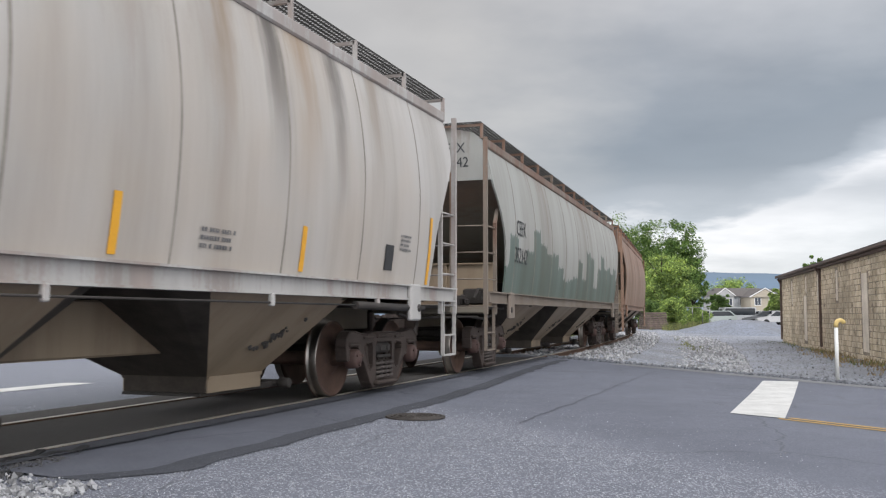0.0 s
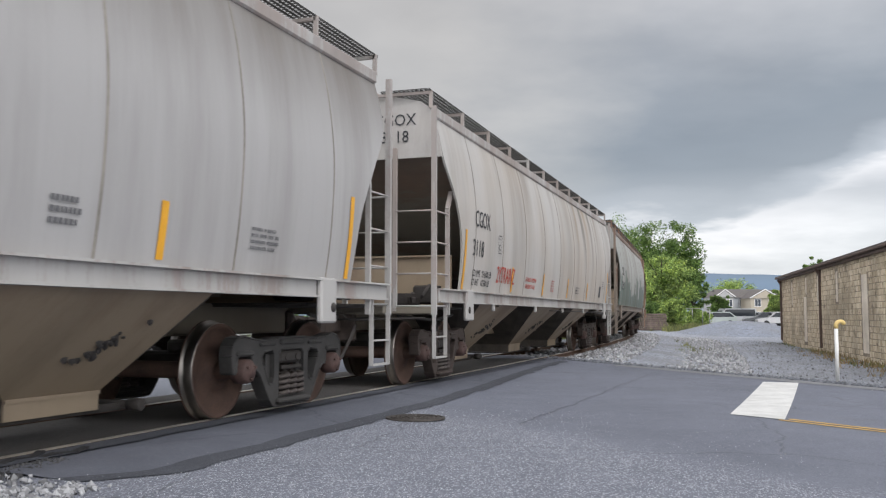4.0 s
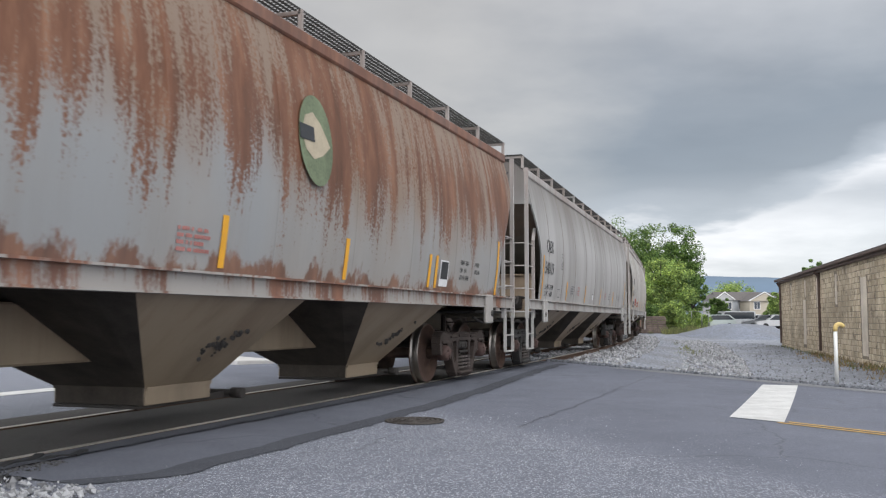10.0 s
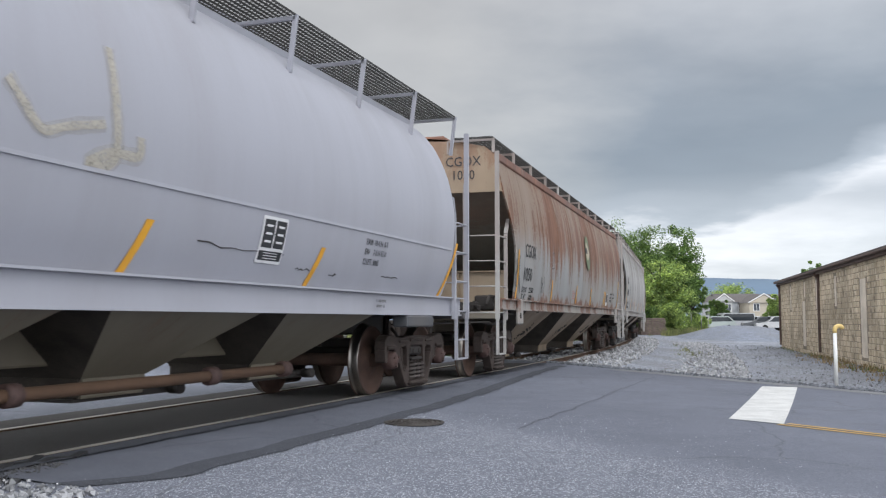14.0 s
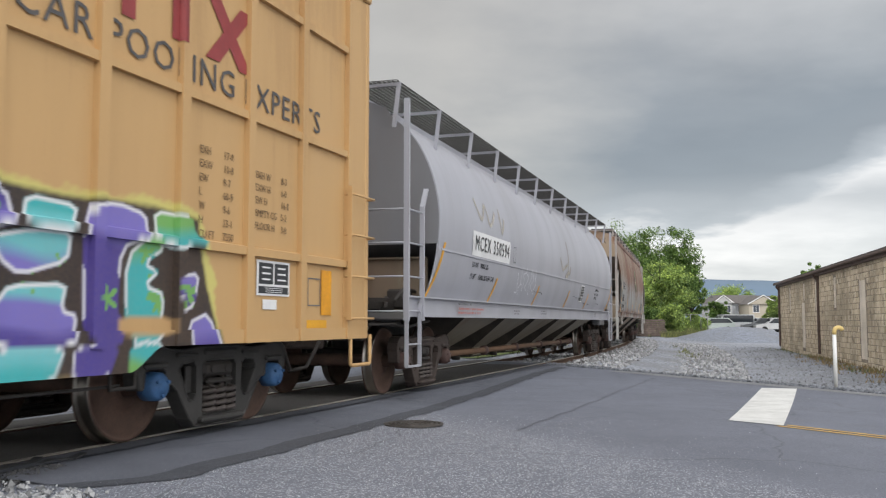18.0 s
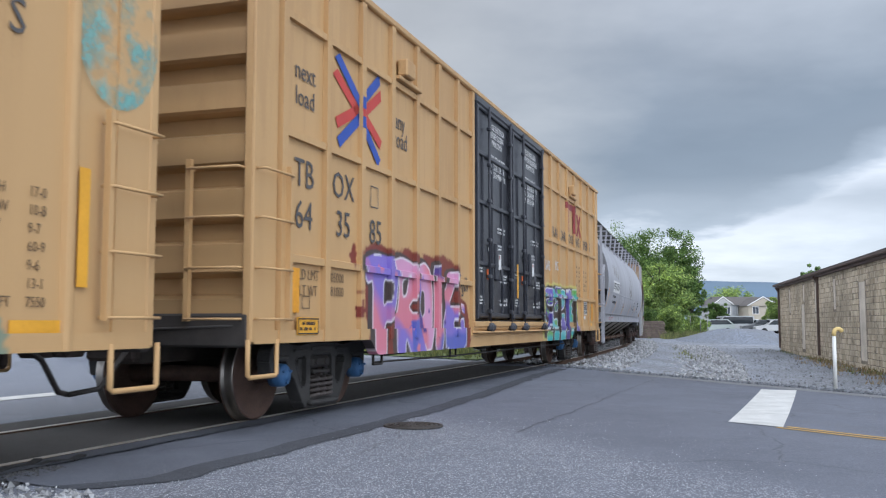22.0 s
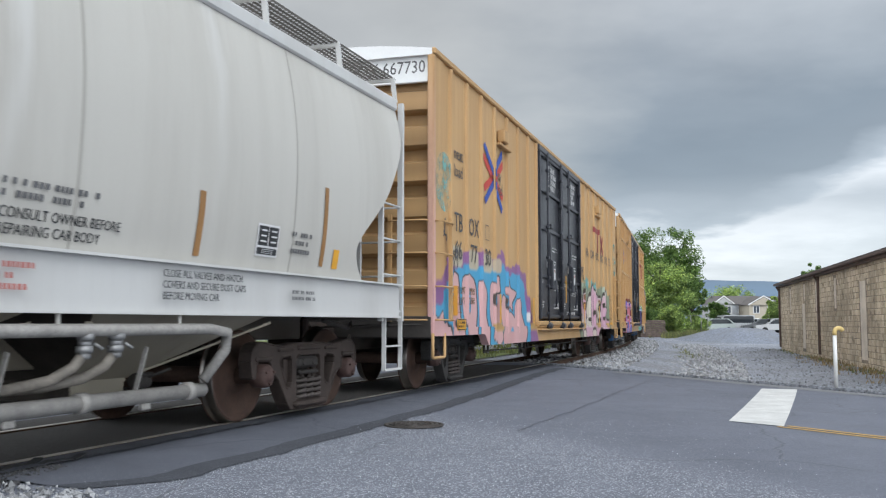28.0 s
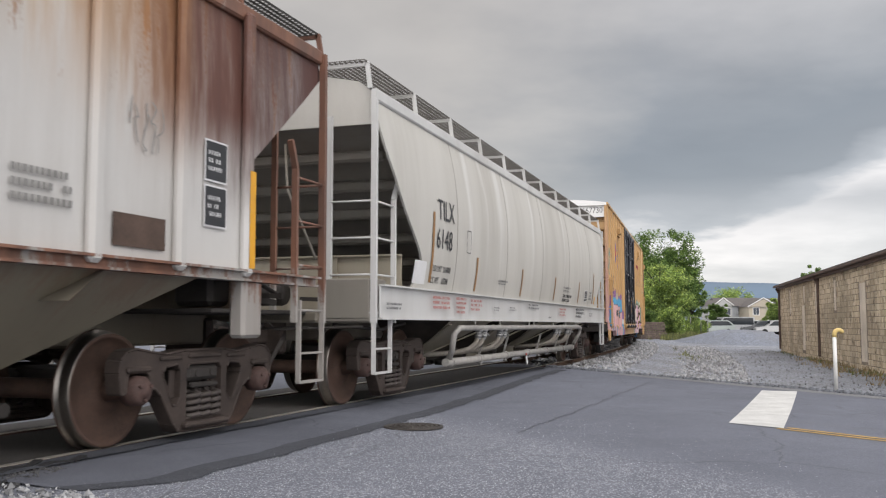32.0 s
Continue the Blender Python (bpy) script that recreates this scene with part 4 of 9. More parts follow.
def hopper(name, label, near, far, paint, sillmat, baymat, endmat, prof_ctrl, edge, bays=3, seams=10, seam_mat=None, postmat=None, walk_z=4.13, grey_truck=False, truck_in=1.65, slope_top=3.2, sill=(1.17, 1.36), bay_bottom=.20, wn=12, wl=None, gmat=None, ribbed_end=False, roof_peak=4.15, jack=True, bay_x=(-4.7, -.5, 3.7), bay_w=2.68, bay_b=1.02, grease=True, walk_y=(.66, 1.38), endpanel=None, bay_off=0.0, rear_in=None, foot=None, stretch=1.0):
    """A covered hopper car. edge: (z, inset) of the cut of the side sheets at both ends."""
    car = thing(name, label, "railcar", "cars of the freight train")
    Lh = (far - near) / 2
    prof = curve_prof(prof_ctrl)
    postmat = postmat or sillmat
    top = prof[-1]
    # side sheets with a welded seam between courses
    ec = curve_prof(edge, 24)

    def inset(z):
        for (z0, a), (z1, b) in zip(ec, ec[1:]):
            if z0 <= z <= z1:
                return a + (b - a) * (z - z0) / (z1 - z0)
        return ec[-1][1] if z > ec[-1][0] else ec[0][1]
    for sy in (-1, 1):
        m = Mesh()
        nx = 48
        rows = []
        for z, y in prof:
            e = Lh - inset(z)
            rows.append([(-e + 2 * e * i / nx, sy * y, z) for i in range(nx + 1)])
        m.grid(rows, True, sy > 0)
        inner = [[(p[0], p[1] - sy * .03, p[2]) for p in r] for r in rows]
        m.grid(inner, True, sy < 0)
        for i in (0, nx):
            m.grid([[a[i], b[i]] for a, b in zip(rows, inner)], False, (i == 0) != (sy > 0))
        part("side_sheet", m, paint, car, "")
        if seams:
            for k in range(1, seams):
                x = -Lh + 2 * Lh * k / seams
                if abs(x) > Lh - 1.1:
                    continue
                r = Mesh()
                r.grid([[(x - .016, sy * (y + .002), z), (x, sy * (y + .008), z), (x + .016, sy * (y + .002), z)] for z, y in prof], True, sy > 0)
                part("seam", r, seam_mat or M_SEAM, car)
        # lip under the eave
        q = Mesh().bar((-Lh + inset(top[0]), sy * (top[1] + .02), top[0] - .035), (Lh - inset(top[0]), sy * (top[1] + .02), top[0] - .035), .08, .15, ch=.02)
        part("eave_angle", q, sillmat, car)
        # side sill, a channel
        z0, z1 = sill
        y = prof[0][1] + .01
        c = Mesh().box((0, sy * y, (z0 + z1) / 2), (2 * Lh - .3, .03, z1 - z0), .008)
        c.box((0, sy * (y + .03), z1 - .01), (2 * Lh - .3, .09, .02)).box((0, sy * (y - .03), z0 + .01), (2 * Lh - .3, .14, .02))
        part("side_sill", c, sillmat, car)
    # roof
    rz, ry = top
    ro = Mesh()
    rr = []
    for k in range(13):
        y = -ry + 2 * ry * k / 12
        rr.append([(x, y, rz + (roof_peak - rz) * (1 - (y / ry) ** 2) + .04) for x in (-Lh + inset(rz), -Lh / 2, 0, Lh / 2, Lh - inset(rz))])
    ro.grid(rr, True, True)
    part("roof", ro, paint, car)
    hb = Mesh()
    for k in range(10):
        x = -Lh * .85 + Lh * 1.7 * k / 9
        part("hatch_cover", Mesh().box((x, 0, roof_peak + .10), (1.35, .75, .10), .03), sillmat, car)
    # ends: upright top panel, sloping floor sheet, centre sill and platform
    for sx in (-1, 1):
        xe = sx * (Lh - inset(rz) - .02)
        m = Mesh()
        up = [(y - .02, z) for z, y in prof if slope_top < z < rz]
        half_ = [(side_at(prof, slope_top)[0] - .02, slope_top)] + up + [(ry, rz)]
        poly = half_ + [(ry * math.cos(a), rz + (roof_peak - rz) * math.sin(a)) for a in (.5, 1.0, 1.57, 2.14, 2.64)] + [(-y, z) for y, z in reversed(half_)]
        m.prism(poly, Matrix(((0, 0, sx, xe), (1, 0, 0, 0), (0, 1, 0, 0), (0, 0, 0, 1))), .025)
        part("end_panel", m, endpanel or paint, car)
        m = Mesh()
        # slope sheet
        xin = sx * (Lh - 3.6)
        rows = []
        for k in range(9):
            t = k / 8
            z = slope_top + .02 + (1.12 - slope_top) * t
            yw = side_at(prof, max(z, prof[0][0]))[0] - .035
            x = xe + (xin - xe) * t
            rows.append([(x, -yw, z), (x, 0, z), (x, yw, z)])
        m.grid(rows, False, sx < 0)
        part("slope_sheet", m, endmat, car, "dark dirt-streaked sloping end sheet")
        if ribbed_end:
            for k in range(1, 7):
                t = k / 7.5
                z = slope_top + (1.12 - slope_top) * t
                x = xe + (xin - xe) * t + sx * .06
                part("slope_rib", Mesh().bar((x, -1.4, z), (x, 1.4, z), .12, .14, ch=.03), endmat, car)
        # shear plate, centre sill, upright web under the slope
        part("end_platform", Mesh().box((sx * (Lh - .95), 0, 1.10), (1.7, 2.7, .04), .01), M_STEELDK, car, "dark grimy end platform")
        part("end_bulkhead", Mesh().box((sx * (Lh - 1.22), 0, 1.49), (.03, 2.72, .76), .006), baymat, car, "dusty upright end bulkhead")
        part("bulkhead_flange", Mesh().box((sx * (Lh - 1.19), 0, 1.87), (.10, 2.72, .03), .006).box((sx * (Lh - 1.19), -.45, 1.49), (.05, .04, .74)), baymat, car)
        gear = Mesh().box((sx * (Lh - .9), -.75, 1.22), (.5, .30, .18), .03).box((sx * (Lh - 1.35), -.95, 1.30), (.35, .4, .30), .04)
        gear.bar((sx * (Lh - .3), -1.1, 1.20), (sx * (Lh - 1.6), -.6, 1.36), .05, .06).bar((sx * (Lh - .5), -.3, 1.30), (sx * (Lh - .5), -1.3, 1.26), .05, .05)
        gear.tube([(sx * (Lh - .35), -1.2, 1.25), (sx * (Lh - .8), -1.15, 1.42), (sx * (Lh - 1.5), -1.2, 1.40)], .025, 7)
        part("brake_gear", gear, M_STEELDK, car, "greasy brake levers and valves")
        part("brake_pipe", Mesh().tube([(sx * (Lh - .2), -.9, .98), (sx * (Lh - .9), -1.2, .92), (sx * (Lh - 1.6), -1.25, 1.0)], .022, 7), M_STEELDK, car)
        cyl = Mesh().lathe([(0, -.3), (.14, -.3), (.16, -.26), (.16, .22), (.10, .3), (0, .3)], (sx * (Lh - .75), .35, 1.38), 1, 14)
        part("brake_cylinder", cyl, M_STEELDK, car)
        part("end_sill", Mesh().box((sx * (Lh - .06), 0, 1.06), (.10, 2.95, .11), .02), endmat, car)
        coupler(car, sx * (Lh - .02), sx)
        # ladders at the four corners
        for sy in (-1, 1):
            xa, xb = sx * (Lh - .03), sx * (Lh - .62)
            y = sy * 1.49
            zt = slope_top + .1
            p = Mesh().bar((xa, y, 1.0), (xa, sy * min(1.49, side_at(prof, zt)[0] + .05), rz), .07, .05, up=(1, 0, 0))
            part("corner_post", p, postmat, car)
            p = Mesh().bar((xb, y, 1.0), (xb, y, 2.50), .06, .04, up=(1, 0, 0)).bar((xb, y, 2.50), (xb - sx * .13, sy * 1.50, 2.76), .06, .04, up=(1, 0, 0))
            part("ladder_stile", p, postmat, car)
            p = Mesh().bar((sx * (Lh - .03), sy * .92, 1.05), (sx * (Lh - .03), sy * .92, slope_top + .1), .06, .04, up=(1, 0, 0))
            part("ladder_stile", p, postmat, car)
            for z in (1.12, 1.56, 1.99, 2.42):
                part("rung", Mesh().tube([(xa, y, z), (xb, y, z)], .013, 6), postmat, car)
                part("rung", Mesh().tube([(sx * (Lh - .02), sy * .92, z), (sx * (Lh - .02), y, z)], .013, 6), postmat, car)
            st = Mesh().bar((xa, y, 1.12), (xa, y, .42), .05, .02, up=(1, 0, 0)).bar((xb + sx * .1, y, 1.22), (xb + sx * .1, y, .42), .05, .02, up=(1, 0, 0))
            st.bar((xa, y, .42), (xb + sx * .1, y, .42), .05, .025).bar((xa, y, .70), (xb + sx * .1, y, .70), .04, .02)
            part("sill_step", st, postmat, car)
        part("centre_sill", Mesh().box((sx * (Lh - 1.9), 0, .95), (3.5, .42, .34), .02), endmat, car)
    part("centre_sill", Mesh().box((0, 0, .86), (2 * Lh - 7, .62, .50), .02), baymat, car)
    if jack:
        for sx in (-1, 1):
            for sy in (-1, 1):
                j = Mesh().box((sx * (Lh - truck_in + (.20 if sx < 0 else -.14)), sy * 1.555, 1.14), (.34, .07, .46), .02)
                part("jacking_pad", j, sillmat, car)
                part("pad_hole", Mesh().lathe([(0, -.01), (.05, -.01), (.05, .01), (0, .01)], (sx * (Lh - truck_in + (.28 if sx < 0 else -.06)), sy * 1.592, 1.07), 1, 12), M_STEELDK, car)
    # hopper bays: dusty side plates, slopes toned by soot and shade, a narrow outlet box under the centre
    for xc in bay_x:
        zt, zb = sill[0] + .02, bay_bottom + .15
        a, b = bay_w / 2, bay_b / 2
        yt, yb = prof[0][1] - .05, .50
        xo = xc + bay_off
        e = max(a + .05, (bay_x[1] - bay_x[0]) / 2)
        lift = min(.35, (e - a) * .9)
        m, w, g = Mesh(), Mesh(), Mesh()
        for sy in (-1, 1):
            q = [(xc - a, sy * yt, zt), (xc + a, sy * yt, zt), (xo + b, sy * yb, zb), (xo - b, sy * yb, zb)]
            m.add(q, [(0, 3, 2, 1) if sy < 0 else (0, 1, 2, 3)])
            m.box((xo, sy * yb, zb - .075), (2 * b, .02, .15), .004)
            m.bar((xo - b, sy * (yb + .012), zb), (xo + b, sy * (yb + .012), zb), .03, .03)
        for sx in (-1, 1):
            top = [(xc + sx * e, -yt + .02, zt + lift), (xc + sx * e, yt - .02, zt + lift)]
            low = [(xo + sx * b, -yb, zb), (xo + sx * b, yb, zb)]
            w.add(low + top, [(0, 1, 3, 2)])
            for i, sy in enumerate((-1, 1)):
                w.add([(xc + sx * a, sy * yt, zt), low[i], top[i]], [(0, 1, 2)])
            w.box((xo + sx * b, 0, zb - .075), (.02, 2 * yb - .02, .15), .004)
            w.bar((xo + sx * (b + .012), -yb, zb), (xo + sx * (b + .012), yb, zb), .03, .03)
        g.box((xo, 0, bay_bottom - .015), (2 * b + .12, 2 * yb - .05, .03), .006)
        for sy in (-1, 1):
            g.bar((xo + b, sy * (yb - .05), bay_bottom), (xo + b + .42, sy * (yb - .05), bay_bottom), .05, .06)
        g.tube([(xo + b + .34, -yb - .12, bay_bottom + .02), (xo + b + .34, yb + .12, bay_bottom + .02)], .035, 8)
        for sy in (-1, 1):
            g.tube([(xo + b + .34, sy * (yb + .05), bay_bottom + .02), (xo + b + .34, sy * (yb + .18), bay_bottom + .02)], .055, 8)
        bay = part("hopper_bay", m, baymat, car, "dusty steel discharge hopper")
        part("slope_plate", w, M_SOOTSHADE, bay, "sooty sloping hopper plate with shade in its colour")
        part("outlet_gate", g, M_STEELDK, bay, "dark rusty sliding outlet gate")
        if grease:
            gr = Mesh()
            rnd = random.Random(int(xc * 10) + 50)
            for i in range(34):
                dx, dz = rnd.gauss(.10, .12), rnd.gauss(.36, .05)
                dz += dx * .35
                zz = zb + dz
                yy = -(yb + (yt - yb) * (zz - zb) / (zt - zb)) - .006
                q = rnd.uniform(.010, .032)
                gr.lathe([(0, -.010), (q, -.006), (q * 1.4, .004)], (xo - .1 + dx, yy, zz), 1, 6)
            ob = part("grease_patch", gr, M_STEELDK, bay, "caked black grease patch")
            ob["kind"] = "stuff"
    if wl is None:
        wl = 2 * (Lh - inset(rz)) + .3
    walkway(car, wl, walk_y[0], walk_y[1], walk_z, foot[1] if foot else rz + .02, foot[0] if foot else ry, wn, postmat, gmat or M_GRATE)
    half = Lh - truck_in
    sets = truck(car, -(Lh - rear_in if rear_in else half), grey_truck) + truck(car, half, grey_truck)
    TRAIN.append((car, (near + far) / 2, half * stretch, sets))
    car.scale.x = stretch
    return car, prof, Lh


EDGE_CUT = [(1.0, 1.14), (1.5, 1.12), (2.1, 1.02), (2.6, .74), (3.0, .42), (3.2, .30), (3.6, .28), (4.0, .28)]
PROF_STD = [(1.3, 1.50), (1.9, 1.575), (2.6, 1.60), (3.3, 1.52), (3.86, 1.38)]
GREY_LIGHT = (0.37, 0.365, 0.35)
M_SILL = car_paint("sill_paint", (0.42, 0.41, 0.395), .25, 1.6, .6, .45)
M_SILLRUST = car_paint("rusty_sill_paint", (0.33, 0.31, 0.29), .85, 1.75, .75, .5, strength=1.45)
# seam grey carries both weld dirt and the seam's painted-in shadow
M_SEAM = plain("dirt_shadow_seam", (.26, .24, .21), .7, var=.4, scale=2)
M_BAY = car_paint("bay_paint", (0.30, 0.235, 0.165), .10, 1.2, .2, .6, dirtcol=(.12, .095, .07))
M_BAYH = car_paint("olive_bay_paint", (.20, .175, .13), .25, 1.5, .6, .6)
# soot tone that also holds the shade of bay slopes and car undersides
M_SOOTSHADE = plain("soot_and_shade", (.055, .046, .038), .9, var=.5)
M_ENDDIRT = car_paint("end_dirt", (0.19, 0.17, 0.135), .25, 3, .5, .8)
M_TAN = car_paint("rust_tan_paint", (0.27, 0.17, 0.12), .5, 4.5, 0, .5)
M_CEFX = car_paint("white_green_paint", (.34, .345, .325), .35, 4.6, 3.2, .45, band=(1.72, (0.060, 0.105, 0.088)), blocks=True)
M_CEFXS = car_paint("brown_grimy_paint", (.20, .165, .135), .5, 4.2, .6, .5)
M_3118 = car_paint("pale_grey_paint", (0.45, 0.435, 0.415), .06, 4.6, 2.2, .42, warm=.25, dirtcol=(.17, .145, .115), stains=((2.4, .30, 3.9, 1.5, (.22, .15, .085), .75), (3.35, .34, 3.9, 1.7, (.055, .048, .042), .85), (3.9, .30, 3.9, 1.9, (.26, .17, .09), .7), (4.6, .26, 3.9, 1.6, (.06, .052, .045), .75), (5.5, .30, 3.9, 1.5, (.20, .15, .10), .6), (-3.0, .35, 3.9, 2.0, (.16, .13, .10), .55)))
M_CAEX = car_paint("grey_paint", (0.40, 0.392, 0.385), .04, 4.6, 2.2, .48, top_dark=.95, dirtcol=(.155, .14, .125))
M_1050 = car_paint("rusted_blue_grey_paint", (0.285, 0.292, 0.295), .95, 2.85, 1.40, .30, warm=.15, rustcol=(.150, .060, .030), wash=(.225, .150, .098), blotch=True, strength=1.12, foot=.74, wash_z=(2.05, 2.95))
M_MCEX = car_paint("lilac_grey_paint", (0.36, 0.365, 0.405), .02, 4.6, 2, .12, rough=.42)
# lilac car's end sheets: its grey cut down, their shade put into the colour
M_MCEXD = car_paint("dark_end_grey", (0.085, 0.088, 0.094), .05, 4.6, 2, .3)
WHITE_RUN = (.76, .76, .75)
# body grey at half value for the end panels, shade included in it
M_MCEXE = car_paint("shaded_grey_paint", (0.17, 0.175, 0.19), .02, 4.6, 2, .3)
M_1050E = car_paint("tan_rusted_end", (.36, .27, .185), .45, 4.4, 2.6, .4, rustcol=(.20, .08, .04), blotch=True)
M_TILX = car_paint("off_white_paint", (0.53, 0.515, 0.475), .02, 4.6, 2, .26, rough=.42, dirtcol=(.22, .20, .17), stains=[(x, w, 4.6 if k % 2 else 3.4, 1.2, WHITE_RUN, .42) for k, (x, w) in enumerate(((-5.0, .16), (-4.1, .12), (-3.2, .24), (-2.7, .12), (-.9, .14), (.2, .10), (2.3, .16), (4.4, .14)))])
# ends darker and browner than the off-white sides
M_TILXD = car_paint("grey_brown_end", (0.22, 0.205, 0.18), .05, 4.6, 1, .55)
M_TILXS = car_paint("white_sill_paint", (0.58, 0.58, 0.57), .02, 4.6, 2, .2, rough=.42)
M_TILXB = car_paint("trough_paint", (0.36, 0.325, 0.255), .06, 1.2, .2, .4)
M_TILXW = car_paint("dull_weld_paint", (0.41, 0.395, 0.36), .02, 4.6, 2, .3)
M_PIPE = plain("grey_pipe", (0.34, 0.325, 0.305), .55, .1, .32, 5)
M_HOSE = plain("dusty_hose", (0.20, 0.18, 0.155), .7, .0, .4, 6)
M_COUPLING = plain("scuffed_coupling", (0.30, 0.30, 0.30), .45, .5, .4, 12)
M_RUSTWHITE = car_paint("rusted_white_paint", (0.56, 0.55, 0.53), .97, 4.3, 2.2, .30, rustcol=(0.25, 0.105, 0.040), blotch=True, strength=1.05, stains=((5.2, .8, 3.3, 2.2, (.36, .20, .09), .8), (3.9, 1.2, 3.4, 2.4, (.40, .24, .11), .7), (2.4, 1.2, 3.6, 2.6, (.36, .22, .11), .6), (6.05, .9, 3.0, 2.0, (.26, .125, .055), .95), (6.75, 1.3, 2.85, 2.15, (.125, .052, .036), 1.0), (8.3, 2.3, 2.35, 1.75, (.085, .038, .032), 1.0)))
M_PATCHBR = plain("brown_patch_paint", (.085, .055, .042), .7, var=.4, scale=4)
M_GREEN = plain("green_logo_paint", (.145, .180, .105), .6, var=.6, scale=2)
M_CREAM = plain("cream_logo_paint", (.42, .36, .26), .6, var=.25)
M_TAG = plain("red_spray_paint", (.42, .055, .035), .6, var=.2, bmp=0)
M_TAGW = plain("white_spray_paint", (.60, .62, .64), .6, var=.2, bmp=0)
M_TAGD = plain("dark_spray_paint", (.05, .055, .06), .6, var=.2, bmp=0)
M_TAGF = plain("faded_grey_spray", (.24, .235, .225), .6, bmp=0)
M_TAGC = plain("cream_spray_paint", (.50, .44, .33), .6, var=.25, bmp=0)


def small_plate(prof, car, x, z, w, h, split=True):
    """Black consolidated stencil plate with a white rim."""
    p = decal(prof, car, x, z, w, h, M_LETTERW, "stencil_plate", "black stencil plate with white rim")
    for dx, dz, ww, hh in ((-.235, .13, .42, .60), (.235, .13, .42, .60), (0, -.34, .90, .20)):
        decal(prof, p, x + dx * w, z + dz * h, ww * w, hh * h, M_BLACKPLATE, "stencil_field", "", .014)
        for k in range(3):
            decal(prof, p, x + dx * w, z + dz * h + (k - 1) * hh * h * .28, ww * w * .6, hh * h * .08, M_LETTERW, "print_bar", "", .016)


def outline_box(prof, car, x, z, w, h, mat=None):
    m = Mesh()
    t = .012
    mt = on_side(prof, x, z, .014)
    for x0, y0, x1, y1 in ((-w / 2, -h / 2, w / 2, -h / 2 + t), (-w / 2, h / 2 - t, w / 2, h / 2), (-w / 2, -h / 2, -w / 2 + t, h / 2), (w / 2 - t, -h / 2, w / 2, h / 2)):
        m.add([mt @ Vector(p) for p in ((x0, y0, 0), (x1, y0, 0), (x1, y1, 0), (x0, y1, 0))], [(0, 1, 2, 3)])
    part("plate_outline", m, mat or M_LETTER, car)


def scrawl(prof, car, x, z, w, h, mat, seed, letters=6, r=.014):
    """A loose spray tag of looping strokes."""
    rnd = random.Random(seed)
    m = Mesh()
    mt = on_side(prof, x, z, .012)
    for k in range(letters):
        cx = w * (k + .5) / letters
        pts = []
        for i in range(6):
            pts.append((cx + rnd.uniform(-.5, .5) * w / letters, rnd.uniform(-.5, .5) * h))
        pts.sort(key=lambda q: q[1] * (1 if k % 2 else -1))
        pts = curve_prof(pts, 24)
        for (ax, ay), (bx, by) in zip(pts, pts[1:]):
            d = Vector((bx - ax, by - ay))
            if d.length < 1e-4:
                continue
            n = Vector((-d.y, d.x)).normalized() * r
            m.add([mt @ Vector(p) for p in ((ax + n.x, ay + n.y, 0), (ax - n.x, ay - n.y, 0), (bx - n.x, by - n.y, 0), (bx + n.x, by + n.y, 0))], [(0, 1, 2, 3)])
    ob = part("spray_tag", m, mat, car, "sprayed tag")
    ob["kind"] = "stuff"


def spray_mist(name, col, a, scale=45, lo=.32, hi=.62):
    m, nt, b, v = mat_base(name, .7)
    b.inputs["Base Color"].default_value = (*col, 1)
    k = ramp(nt, noise_tex(nt, v, scale, 4, .7), [(lo, (a * .3 * (scale > 20),) * 3), (hi, (a,) * 3)])
    nt.links.new(k, b.inputs["Alpha"])
    return m


M_MIST = (spray_mist("thin_cream_spray", (.46, .43, .37), .30), spray_mist("cream_spray", (.52, .48, .40), .75))


def mist(prof, car, pts, r):
    """A soft sprayed stroke: a thin wide coat under a denser narrow one."""
    line = curve_prof(list(pts), 10 * len(pts))
    for lay_, (mat, k) in enumerate(zip(M_MIST, (1.9, 1.0))):
        m = Mesh()
        rows = []
        for i, (x, z) in enumerate(line):
            a, b = line[max(i - 1, 0)], line[min(i + 1, len(line) - 1)]
            d = Vector((b[0] - a[0], b[1] - a[1])).normalized()
            w = r * k * (1 + .25 * noise.noise(Vector((x * 7, z * 7, lay_))))
            row = []
            for s in (-1, 1):
                zz = z + s * d.x * w
                row.append((x - s * d.y * w, -(side_at(prof, zz)[0] + .006 + .004 * lay_), zz))
            rows.append(row)
        part("spray_tag", m.grid(rows), mat, car, "faint cream sprayed tag")


# layout: near and far end of each car, along the line at the start
def marks(c, p, h, mark, number, x0, z0, size, light, limits, reflect, end_sign=True, end_strips=True, wide=1.0, drop=.40):
    """Reporting marks, weights and reflectors of a hopper."""
    text(p, c, mark, -h + x0, z0, size, None, .78 * wide)
    text(p, c, number, -h + x0 - .09, z0 - size * 1.22, size, None, .85 * (2 * wide - 1))
    for k, (a, b) in enumerate(limits):
        text(p, c, a, -h + x0 - (.11 if wide > 1 else 0), z0 - size * 1.15 - drop - .14 * k, .15)
        text(p, c, b, -h + x0 + .52, z0 - size * 1.15 - drop - .14 * k, .15)
    for x in reflect:
        decal(p, c, x, 1.62, .085, .44, light, "reflector", "yellow reflective strip")
    for sx in (-1, 1) if end_strips else ():
        decal(p, c, sx * (h - (1.20 if sx < 0 else 1.28)), 1.82, .085, .88, light, "reflector", "yellow reflective strip")
    if end_sign:
        m = pose(-h + .262, -.82, 3.74, 90, 0, -90)
        lettering(mark, .24, m, M_LETTER, c, .9)
        lettering(number, .24, m @ pose(0, -.24, 0), M_LETTER, c, .9)


